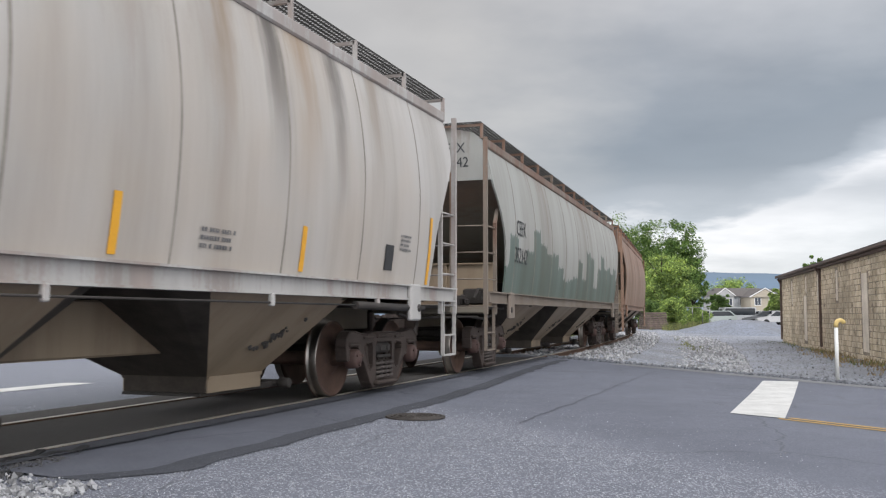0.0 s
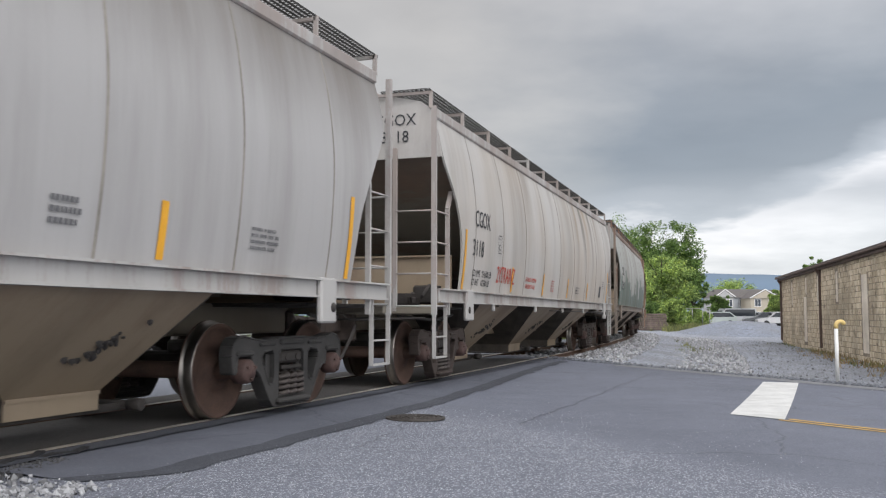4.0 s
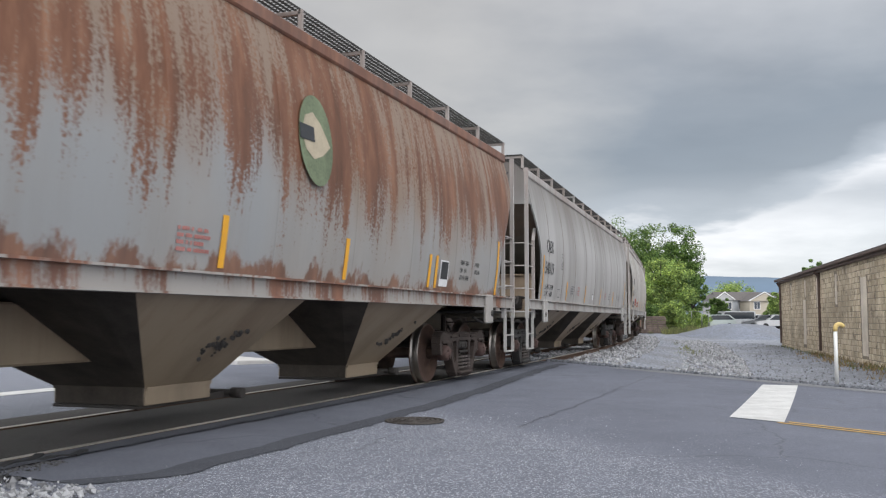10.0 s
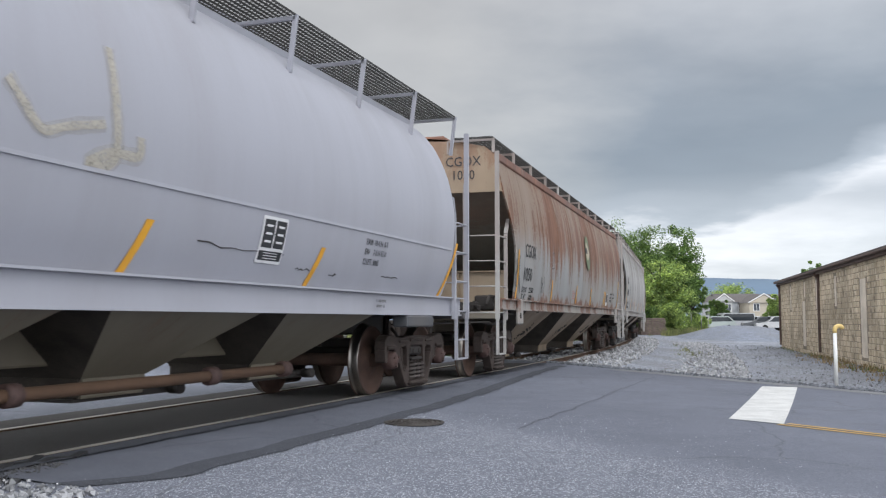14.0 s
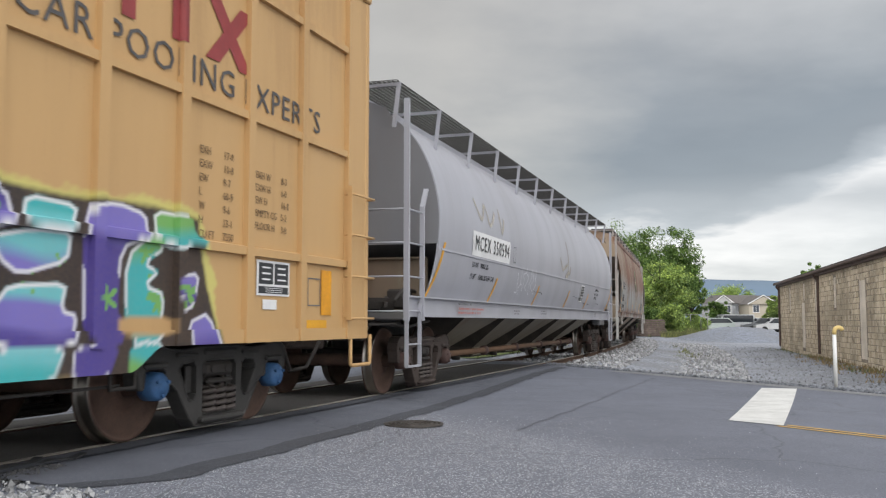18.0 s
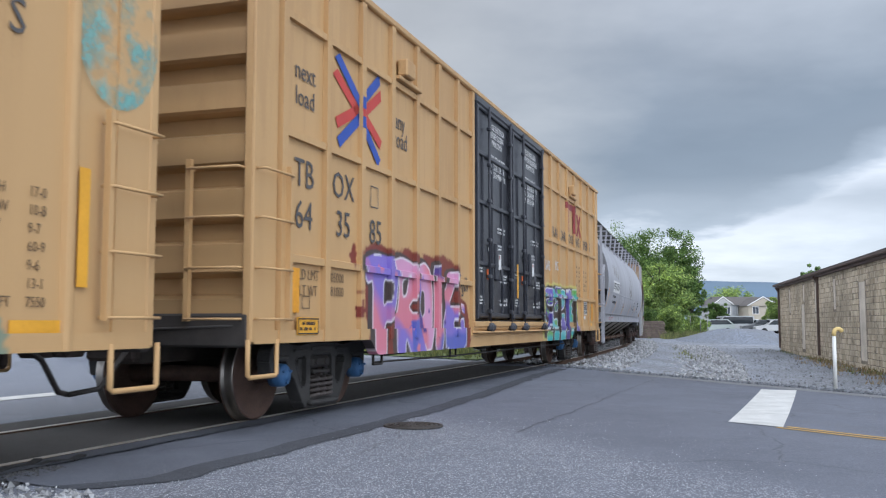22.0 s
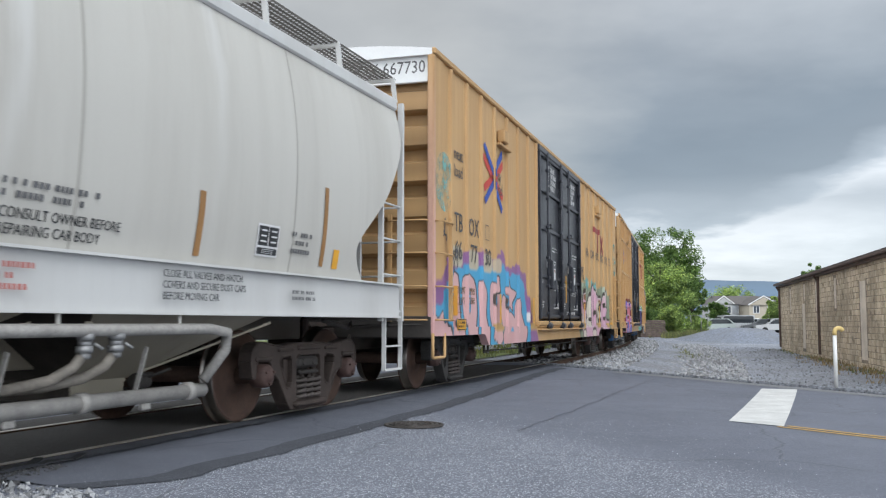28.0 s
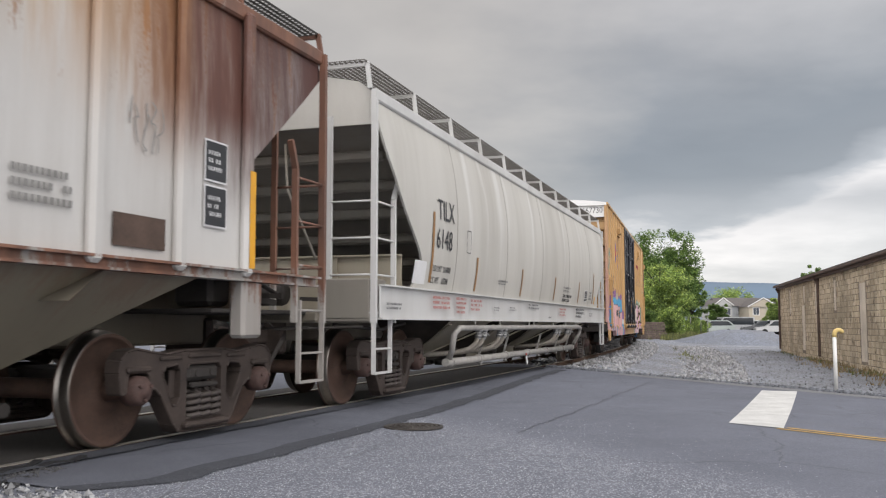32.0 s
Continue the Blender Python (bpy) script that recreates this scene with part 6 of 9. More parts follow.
class Wall:
    """Spray paint laid on the side of a car, coat over coat."""

    def __init__(self, x, z):
        self.x, self.z = x, z
        self.c = np.tile(np.array(TAN), (len(x), 1))
        self.n, self.fine = wave(x, z, 5, 1.0), wave(x, z, 9, 4.0)

    def coat(self, d, col, soft=.010):
        a = np.clip(.5 - d / (2 * soft), 0, 1)[:, None]
        self.c = self.c * (1 - a) + np.asarray(col) * a

    def cloud(self, pts, col, rough=.05):
        d = edge_dist(self.x, self.z, pts) + rough * self.n * .5 + rough * self.fine * .35
        self.coat(d, col, .022)
        return self

    def line(self, pts, w, col):
        self.coat(edge_dist(self.x, self.z, pts) - w - .010 * self.n, col)
        return self

    def fill(self, pts, cols, rim=None, rim_w=.024, fade=(0.0, 1.0)):
        """One letter: cols are mixed along fade, a direction over its box."""
        d = edge_dist(self.x, self.z, pts)
        if not (d < 0).any():
            return self
        xs, zs = [p[0] for p in pts], [p[1] for p in pts]
        k = fade[0] * (self.x - min(xs)) / (max(xs) - min(xs)) + fade[1] * (self.z - min(zs)) / (max(zs) - min(zs)) + .12 * self.n
        k = np.clip(k, 0, .999) * (len(cols) - 1)
        i = np.minimum(k.astype(int), max(len(cols) - 2, 0))
        f = np.clip((k - i - .5) * 3 + .5, 0, 1)[:, None]
        arr = np.array(cols)
        mixed = arr[i] * (1 - f) + arr[np.minimum(i + 1, len(cols) - 1)] * f
        self.coat(d, mixed)
        if rim is not None:
            self.coat(np.where(self.n > -.55, np.abs(d + rim_w / 2) - rim_w / 2, 9.0), rim, .008)
        return self

    def spot(self, px, pz, pr, col, ragged=.0):
        a = np.arctan2(self.z - pz, self.x - px)
        self.coat(np.hypot(self.x - px, self.z - pz) - pr * (1 + ragged * np.sin(a * 5 + px * 9)), col)
        return self


def paint_e(x, z):
    w = Wall(x, z)
    if z.min() > 2.4:
        return w.c
    # turquoise and violet piece
    TQ, LT, VI, LV, GN = (.020, .40, .42), (.13, .50, .54), (.050, .040, .27), (.17, .15, .50), (.14, .40, .11)
    BK, WH = (.013, .014, .022), (.74, .75, .78)
    w.cloud(((2.13, .88), (2.28, 1.14), (2.18, 1.22), (2.26, 1.51), (2.33, 1.68), (2.5, 1.78), (2.87, 1.89), (3.2, 1.85), (3.57, 1.9), (4.09, 1.87), (4.79, 1.86), (5.39, 1.9), (6.05, 1.87), (6.12, 1.56), (6.26, 1.39), (6.3, 1.04), (6.42, .6), (2.2, .6)), (.58, .53, .17))
    w.cloud(((2.45, 1.71), (2.84, 1.82), (3.21, 1.77), (3.53, 1.84), (4.09, 1.82), (4.69, 1.81), (5.18, 1.85), (6.03, 1.81), (6.03, 1.72), (6.16, 1.27), (6.47, .6), (2.35, .6), (2.21, 1.09), (2.28, 1.19), (2.39, 1.23), (2.32, 1.44), (2.34, 1.59)), BK, .015)
    for star in ((2.2, 1.62, .09), (2.16, 1.34, .06), (2.2, 1.0, .09)):
        w.spot(*star, (.58, .53, .17), .5)
    w.fill(((2.41, 1.62), (2.65, 1.76), (3.18, 1.75), (3.15, 1.59), (3.07, 1.38), (2.95, 1.35), (2.72, 1.4), (2.64, 1.47), (2.72, 1.52), (2.94, 1.53), (2.97, 1.57), (2.62, 1.57), (2.56, 1.45), (2.66, 1.34), (2.9, 1.27), (3.04, 1.22), (3.11, 1.08), (2.96, .88), (2.75, .87), (2.66, .96), (2.83, .98), (2.90, 1.10), (2.57, 1.22), (2.42, 1.38)), (VI, VI, LV), WH)
    w.fill(((2.42, 1.6), (2.6, 1.68), (2.6, 1.2), (2.5, 1.26), (2.42, 1.38)), (TQ, VI), None, 0, (1, 0))
    w.fill(((2.28, 1.16), (2.5, 1.22), (2.54, 1.11), (2.31, 1.05)), (TQ, GN), WH, .024, (1, 0))
    w.fill(((2.46, 1.04), (2.67, 1.08), (2.75, .94), (2.86, .87), (2.54, .87)), (TQ, LT), WH)
    w.fill(((3.05, 1.29), (3.19, 1.31), (3.25, .9), (3, .86)), (LT, LV), WH)
    w.fill(((3.22, 1.68), (3.3, 1.74), (3.5, 1.76), (3.65, 1.59), (3.74, 1.42), (3.66, 1.39), (3.55, 1.54), (3.38, 1.52), (3.35, 1.35), (3.12, 1.33), (3.16, 1.51)), (GN, TQ, LT), WH)
    w.fill(((3.19, 1.31), (3.35, 1.31), (3.41, 1.02), (3.46, 1.09), (3.81, 1.11), (3.78, .86), (3.28, .86)), (LT, TQ), WH)
    w.fill(((3.46, 1.4), (3.87, 1.52), (3.88, 1.29), (3.73, 1.24), (3.45, 1.25)), (VI, VI), WH, .018)
    w.fill(((3.50, 1.05), (3.76, 1.06), (3.74, .94), (3.55, .95)), (GN, GN))
    w.fill(((3.57, 1.82), (4.09, 1.8), (4.17, 1.58), (3.98, 1.53), (3.65, 1.61)), (LV, VI), WH)
    w.fill(((4.24, 1.78), (4.7, 1.76), (4.65, 1.59), (4.21, 1.59)), (LT, TQ), WH)
    w.fill(((3.99, 1.5), (4.31, 1.57), (4.65, 1.58), (4.62, 1.37), (4.21, 1.26), (4.05, 1.35)), (LV, LT), WH)
    w.fill(((4.13, 1.21), (4.62, 1.24), (4.58, 1.06), (4.72, 1.03), (4.68, .81), (4.01, .81), (3.89, 1.03), (4.04, 1.1)), (VI, LV, LT), WH)
    w.fill(((4.74, 1.77), (5.08, 1.83), (5.39, 1.78), (5.43, 1.6), (5.14, 1.5), (5.1, 1.06), (5.18, .98), (5.11, .8), (4.77, .8)), (VI, VI, LV), WH)
    w.fill(((5.17, 1.45), (5.51, 1.68), (5.62, 1.53), (5.4, 1.41), (5.57, 1.36), (5.41, 1.25), (5.63, 1.2), (5.58, .82), (5.19, .82)), (TQ, TQ, GN), WH)
    w.fill(((5.47, 1.82), (5.96, 1.82), (6, 1.69), (6.15, 1.65), (6.04, 1.6), (5.73, 1.53), (5.51, 1.58)), (TQ, GN), WH)
    w.fill(((5.74, 1.34), (6.07, 1.38), (6.01, 1.1), (5.81, 1.04)), (VI, LV), WH)
    w.fill(((5.92, .98), (6.21, 1.07), (6.46, .6), (5.97, .6)), (VI, LV), WH)
    for a, b, lo, hi in ((2.59, 3.2, TQ, GN), (3.31, 3.88, TQ, TQ), (4.01, 4.6, TQ, LT), (4.66, 5.11, VI, VI), (5.21, 5.6, GN, TQ)):
        w.fill(((a, .83), (b, .83), (b - .12, .58), (a - .02, .58)), (lo, hi), WH, .016)
    for k in range(26):
        rnd = np.random.RandomState(k + 40)
        px, pz = rnd.uniform(2.5, 6.2), rnd.uniform(1.12, 1.7)
        if not (3.9 < px < 4.2):
            sp = np.hypot(x - px, z - pz) < rnd.uniform(.05, .11) * (1 + .55 * np.sin(np.arctan2(z - pz, x - px) * 5 + k))
            w.c[sp & (w.c[:, 2] > .2) & (w.c[:, 0] < .16)] = GN
    w.cloud(((5.12, 1.02), (5.72, 1.02), (5.72, .88), (5.12, .88)), TAN, .0)
    # violet and pink piece
    RD, PK, LP, BL, VP, NV = (.17, .018, .020), (.62, .19, .27), (.60, .30, .50), (.075, .115, .48), (.20, .155, .56), (.060, .035, .27)
    w.cloud(((-6.97, 1.75), (-6.72, 1.86), (-6.36, 1.92), (-6.04, 1.89), (-5.51, 1.92), (-5.37, 1.96), (-5.06, 1.88), (-4.46, 1.91), (-3.83, 1.9), (-3.38, 1.86), (-3.38, 1.55), (-3.3, 1.41), (-2.96, 1.29), (-2.84, .79), (-2.95, .55), (-6.78, .55), (-6.7, .9), (-6.74, 1.1), (-6.88, 1.49)), RD, .07)
    w.spot(-7.08, 1.72, .09, RD, .2).spot(-7.06, 1.82, .05, RD).spot(-6.93, 1.12, .08, RD, .2).spot(-6.95, 1.33, .03, RD).spot(-6.92, 1.22, .03, RD)
    P = ((-6.82, 1.71), (-6.43, 1.81), (-5.95, 1.78), (-5.74, 1.67), (-5.72, 1.53), (-5.8, 1.17), (-5.92, 1.07), (-6.17, .96), (-6.17, .56), (-6.51, .56), (-6.54, .98), (-6.53, 1.47), (-6.69, 1.43), (-6.81, 1.62))
    R = ((-5.88, 1.77), (-5.64, 1.82), (-5.31, 1.78), (-5.11, 1.72), (-5.06, 1.49), (-5.2, 1.29), (-5.37, 1.19), (-5.17, 1.1), (-5.04, 1), (-4.98, .85), (-4.76, .62), (-4.87, .56), (-5.35, .56), (-5.54, .79), (-5.56, .56), (-5.85, .56), (-5.87, 1.05), (-5.76, 1.17), (-5.7, 1.5), (-5.84, 1.71))
    O = ((-5.03, 1.75), (-4.8, 1.81), (-4.57, 1.71), (-4.47, 1.39), (-4.49, .87), (-4.6, .62), (-4.79, .60), (-4.96, .82), (-5.03, 1.08), (-5.04, 1.54))
    K = ((-4.45, 1.77), (-4.21, 1.81), (-4.09, 1.63), (-4.08, .58), (-4.46, .58), (-4.42, 1.2))
    E = ((-3.86, 1.72), (-3.42, 1.75), (-3.48, 1.55), (-3.79, 1.24), (-3.37, 1.24), (-3.58, .93), (-3.29, .93), (-3.22, 1.06), (-3.04, 1.07), (-3.03, .58), (-4.01, .58), (-4.04, .98), (-3.92, 1.21), (-3.99, 1.44), (-3.89, 1.53))
    SH = (.030, .028, .040)
    for g in (P, R, O, K, E):
        w.line(tuple((px - .10, pz + .015) for px, pz in g), .035, SH)
        w.line(g, .03, SH)
    for g, cols, fd in ((P, (LP, PK, VP, BL), (.35, .65)), (R, (VP, PK, LP), (0, 1)), (O, (PK, LP, PK), (.5, .5)), (K, (BL, PK, PK, NV), (0, 1)), (E, (BL, VP, PK, LP), (-.2, 1.1))):
        w.fill(g, cols, (.72, .72, .76), .022, fd)
    w.fill(((-5.36, 1.0), (-5.1, 1.05), (-4.8, .6), (-5.3, .58)), (BL, VP), None, 0, (1, 0))
    w.fill(((-5.02, 1.6), (-4.95, 1.62), (-4.88, 1.02), (-4.78, .84), (-4.96, .88), (-5.0, 1.1)), (NV, VP))
    for g in (((-6.19, 1.51), (-5.98, 1.46), (-6.06, 1.27), (-6.21, 1.19)), ((-5.59, 1.51), (-5.38, 1.57), (-5.47, 1.35), (-5.58, 1.33)), ((-4.92, 1.42), (-4.81, 1.4), (-4.79, 1.14), (-4.88, 1.06), (-4.97, 1.19))):
        w.line(g, .018, (.72, .72, .76)).fill(g, (SH, SH))
    w.fill(((-3.23, 1.29), (-3.05, 1.26), (-3.02, 1.13), (-3.15, 1.16)), (VP, LP), (.72, .72, .76), .015)
    for px, pz, pr in ((-5.32, .98, .04), (-5.28, .92, .025), (-4.62, 1.15, .03), (-5.92, 1.58, .04), (-5.1, .66, .06), (-6.35, 1.62, .05), (-3.95, 1.0, .04)):
        w.spot(px, pz, pr, PK if px < -5 else NV, .2)
    return w.c


def paint_f(x, z):
    w = Wall(x, z)
    if z.min() > 2.4:
        return w.c
    SG, PK, CR, BK, BR, DOT = (.20, .26, .19), (.62, .38, .50), (.63, .58, .50), (.014, .014, .018), (.20, .10, .055), (.48, .56, .47)
    # pink and cream piece on a sage ground
    w.cloud(((2.1, 1.87), (2.46, 2.04), (3.15, 2.13), (3.66, 2.16), (3.75, 1.9), (4.44, 2.10), (4.84, 2.04), (5.05, 1.83), (5.74, 2.05), (6.27, 1.99), (7.17, 1.95), (7.69, 1.49), (7.85, .55), (2.1, .55)), SG, .09)
    for px, pz, pr in ((3.35, 2.08, .15), (3.6, 2.02, .12), (4.3, 2.03, .14), (4.75, 2.0, .10)):
        w.spot(px, pz, pr, (.10, .40, .44), .35)
    for k in range(30):
        rnd = np.random.RandomState(k + 200)
        w.spot(rnd.uniform(2.7, 7.3), rnd.uniform(1.62, 2.08), rnd.uniform(.025, .085), DOT)
    Nn = ((2.15, 1.25), (2.2, 1.44), (2.37, 1.6), (2.36, 1.85), (2.56, 1.8), (2.66, 1.59), (2.9, 1.28), (2.88, 1.69), (3.19, 1.88), (3.23, 1.83), (3.18, 1.38), (3.12, 1.21), (3.33, 1.04), (3.41, .87), (3.03, .87), (2.93, 1.03), (2.68, .99), (2.56, 1.07), (2.4, 1.03), (2.21, 1.1))
    Ee = ((3.42, 1.39), (3.53, 1.53), (3.92, 1.75), (4.07, 1.8), (4.14, 1.62), (3.85, 1.46), (4.1, 1.38), (4.11, 1.19), (3.7, 1.11), (3.66, 1.04), (4.11, .98), (4.12, .86), (3.47, .87), (3.37, 1.06), (3.56, 1.13), (3.39, 1.26))
    Rr = ((4.22, 1.82), (4.49, 2.03), (4.69, 1.87), (4.74, 1.77), (4.95, 1.69), (4.96, 1.37), (4.84, 1.16), (5.08, 1.05), (5.08, .84), (4.3, .85), (4.24, 1.05))
    Ss = ((5.06, 1.75), (5.28, 1.77), (5.34, 1.69), (5.75, 1.69), (5.82, 1.58), (5.7, 1.4), (5.58, 1.28), (5.77, 1.17), (5.83, .95), (5.53, .89), (5.13, .9), (5.07, 1.11), (5.29, 1.17), (5.1, 1.38), (5.03, 1.59))
    Zz = ((5.91, 1.41), (6.14, 1.6), (6.28, 1.73), (6.86, 1.93), (7.1, 1.85), (7.02, 1.52), (6.71, 1.44), (7.1, 1.43), (7.18, 1.33), (6.87, 1.2), (7.03, 1.07), (7.52, 1.01), (7.52, .81), (6.06, .83), (5.94, 1.12))
    for g in (Nn, Ee, Rr, Ss, Zz):
        w.line(tuple((px - .055, pz + .03) for px, pz in g), .055, BK)
        w.line(g, .05, BK)
    w.cloud(((2.3, .93), (7.5, .93), (7.5, .55), (2.3, .55)), PK, .03)
    for g, cols, fd in ((Nn, (CR, PK, PK), (.2, .8)), (Ee, (CR, CR, PK), (.9, .1)), (Rr, (PK, PK, CR), (1, 0)), (Ss, (CR, CR, PK), (-.3, 1.1)), (Zz, (PK, PK, CR), (.2, .8))):
        w.fill(g, cols, (.70, .66, .67), .016, fd)
    for g in (((2.4, 1.55), (2.46, 1.42), (2.36, 1.33), (2.34, 1.39)), ((4.44, 1.25), (4.67, 1.36), (4.76, 1.26), (4.58, 1.13)), ((6.25, 1.54), (6.56, 1.59), (6.64, 1.5), (6.35, 1.4)), ((6.29, 1.15), (6.87, 1.2), (6.95, 1.12), (6.43, 1.04)), ((5.36, 1.06), (5.6, 1.16), (5.62, 1.02), (5.45, .95)), ((5.5, 1.5), (5.62, 1.56), (5.6, 1.28), (5.48, 1.34))):
        w.fill(g, (BK, BK))
    w.fill(((4.50, 1.75), (4.56, 1.75), (4.62, 1.3), (4.57, 1.3)), (BK, BK))
    for px, pz, pr in ((3.06, 1.66, .11), (3.0, 1.42, .10), (3.15, 1.74, .05), (3.1, 1.36, .06), (5.62, 1.52, .08), (5.52, 1.6, .05), (5.45, 1.38, .05), (4.5, .74, .10), (4.68, .70, .07), (7.2, .92, .07)):
        w.c[(np.hypot((x - px) * 1.0, z - pz) < pr * (1 + .2 * w.n)) & (w.c[:, 0] > .4)] = BR
    for a, b, col in ((2.72, 3.13, CR), (4.22, 4.85, CR), (2.2, 2.62, SG), (5.6, 6.2, CR)):
        w.line(((a, .80), (b, .80), (b + .04, .56), (a + .05, .56)), .05, BK).fill(((a, .80), (b, .80), (b + .04, .56), (a + .05, .56)), (col, col))
    # pale pink piece under a blue and violet cloud
    MV, BU, PP = (.24, .105, .29), (.045, .34, .58), (.63, .35, .36)
    w.cloud(((-9.3, 1.55), (-8.7, 1.55), (-8.35, 2.12), (-8.1, 1.9), (-7.48, 2.08), (-6.95, 2.14), (-6.38, 2.06), (-6.24, 2), (-5.6, 2.15), (-5.43, 2.21), (-5.27, 2.12), (-5.2, 1.95), (-4.71, 1.98), (-4.41, 2.09), (-4.33, 2), (-4, 1.88), (-3.65, 1.94), (-3.62, 1.65), (-3.24, 1.26), (-2.92, .85), (-2.63, .55), (-9.3, .55)), MV, .07)
    w.cloud(((-9.3, 1.2), (-8.75, 1.25), (-8.3, 1.78), (-7.5, 1.86), (-6.37, 1.86), (-5.36, 2), (-5.24, 1.95), (-5.11, 1.85), (-4.7, 1.86), (-4.33, 1.88), (-4.08, 1.8), (-3.82, 1.7), (-3.68, 1.35), (-3.53, 1.06), (-3.41, .86), (-3.42, .55), (-9.3, .55)), BU, .06)
    shapes = [((-9.2, 1.12), (-8.95, 1.02), (-8.75, 1.15), (-8.62, .95), (-8.5, 1.0), (-8.3, .55), (-9.2, .55)),
              ((-8.22, 1.72), (-7.98, 1.66), (-7.92, 1.1), (-7.75, .86), (-7.72, .55), (-8.3, .55), (-8.3, 1.2)),
              ((-7.8, 1.62), (-7.5, 1.74), (-7.12, 1.62), (-7.0, 1.2), (-7.1, .8), (-7.0, .55), (-7.66, .55), (-7.6, .9), (-7.76, 1.2)),
              ((-6.95, 1.62), (-6.65, 1.66), (-6.42, 1.48), (-6.5, 1.1), (-6.36, .9), (-6.4, .55), (-6.9, .55), (-6.86, 1.1)),
              ((-5.86, 1.74), (-5.65, 1.77), (-5.63, 1.64), (-5.57, 1.52), (-5.87, 1.48), (-5.87, 1.62)),
              ((-6.22, 1.58), (-6.09, 1.67), (-5.94, 1.61), (-5.92, 1.54), (-6.05, 1.46), (-6.06, 1.32), (-6.01, 1.25), (-5.87, 1.21), (-5.85, 1.46), (-5.58, 1.46), (-5.54, 1.27), (-5.62, 1.11), (-5.58, .89), (-5.51, .7), (-5.79, .57), (-5.91, .68), (-6.14, .72), (-6.04, .86), (-6.19, 1.03), (-6.25, 1.17))]
    star = ((-5.25, 1.6), (-5.1, 1.61), (-5.06, 1.74), (-4.96, 1.75), (-4.91, 1.59), (-4.43, 1.54), (-4.5, 1.48), (-4.79, 1.34), (-4.71, 1.2), (-4.92, 1.29), (-5.09, 1.2), (-5.16, 1.22), (-5.11, 1.41), (-5.25, 1.54))
    base = ((-5.41, 1.46), (-5.21, 1.43), (-5.25, 1.28), (-5.13, 1.14), (-5.01, 1.13), (-4.88, 1.17), (-4.67, 1.11), (-4.54, 1.04), (-4.55, 1.3), (-4.2, 1.5), (-4.02, 1.33), (-4.06, 1.19), (-3.89, 1.01), (-3.7, .86), (-3.7, .76), (-3.87, .58), (-5.24, .53), (-5.47, .54), (-5.48, .81), (-5.36, .88), (-5.48, 1.04), (-5.51, 1.23))
    for g in shapes + [base, star]:
        w.line(tuple((px + .03, pz - .01) for px, pz in g), .025, (.022, .024, .034)).line(g, .024, (.022, .024, .034))
        w.fill(g, (PP, (.66, .40, .41), PP), (.70, .48, .48), .012, (.5, .5))
    for g in (((-7.55, 1.52), (-7.36, 1.5), (-7.34, 1.15), (-7.52, 1.1)), ((-8.12, 1.0), (-8.0, 1.05), (-8.02, .82)), ((-6.75, 1.45), (-6.62, 1.42), (-6.64, 1.2))):
        w.line(g, .012, (.022, .024, .034)).fill(g, (BU, BU))
    w.fill(((-5, .83), (-4.86, .93), (-4.72, .82)), (BU, BU), (.022, .024, .034), .02)
    w.cloud(((-6.1, 2.05), (-5.48, 2.09), (-5.47, 1.84), (-6.08, 1.81)), (.50, .42, .31), .0)
    for a in (-8.32, -7.47, -6.66):
        w.cloud(((a, 2.1), (a + .55, 2.1), (a + .55, 1.80), (a, 1.80)), (.50, .45, .34), .0)
    for a in (-6.05, -3.45, 2.45, 5.05, 6.95):
        w.cloud(((a, .98), (a + .62, .98), (a + .62, .84), (a, .84)), (.50, .32, .12), .0)
    w.cloud(((-3.62, 1.15), (-3.5, 1.2), (-3.42, 1.12), (-3.44, 1.0), (-3.6, 1.0)), (.66, .66, .66), .02)
    return w.c


M_BOX = car_paint("boxcar_paint", TAN, .10, 4.9, 1.0, .16, attr=True, dirtcol=(.20, .12, .055), rough=.5)
M_BLACK = plain("black_door_paint", (0.036, 0.038, 0.047), .38, .0, .25, 2, 25, .1)
M_ROOF = plain("galvanised_roof", (.36, .36, .36), .5, .4)
M_NWHITE = plain("white_end_panel", (.72, .72, .71), .55, var=.06, bmp=0)
M_TTX = plain("dark_red_emblem", (.26, .045, .045), .6, var=.25, bmp=0)
M_BLUEX = plain("blue_emblem", (.035, .08, .35), .6, var=.12, bmp=0)
M_REDX = plain("red_emblem", (.48, .055, .045), .6, var=.12, bmp=0)
M_SLOGAN = plain("dark_grey_lettering", (.085, .080, .080), .6, bmp=0)
M_TURQ = spray_mist("turquoise_spray", (.15, .46, .46), .75, 5.5, .40, .68)
M_FADED = plain("faded_brown_lettering", (.17, .11, .06), .6, bmp=0)
M_ORANGE = plain("orange_label", (.62, .13, .03), .6, bmp=0)
M_PLACARD = plain("orange_yellow_placard", (.68, .30, .02), .5, bmp=0)


def painted(name, mesh, car, paint, label=""):
    me = mesh.data(name, M_BOX)
    co = np.empty(len(me.vertices) * 3)
    me.vertices.foreach_get("co", co)
    co = co.reshape(-1, 3)
    c = paint(co[:, 0], co[:, 2])
    far = co[:, 1] > 0
    c[far] = TAN
    at_ = me.color_attributes.new("paint", "FLOAT_COLOR", "POINT")
    at_.data.foreach_set("color", np.hstack([c, np.ones((len(c), 1))]).ravel())
    return part(name, me, None, car, label)


def lattice(a, b, step):
    n = max(1, int(round((b - a) / step)))
    return [a + (b - a) * i / n for i in range(n + 1)]


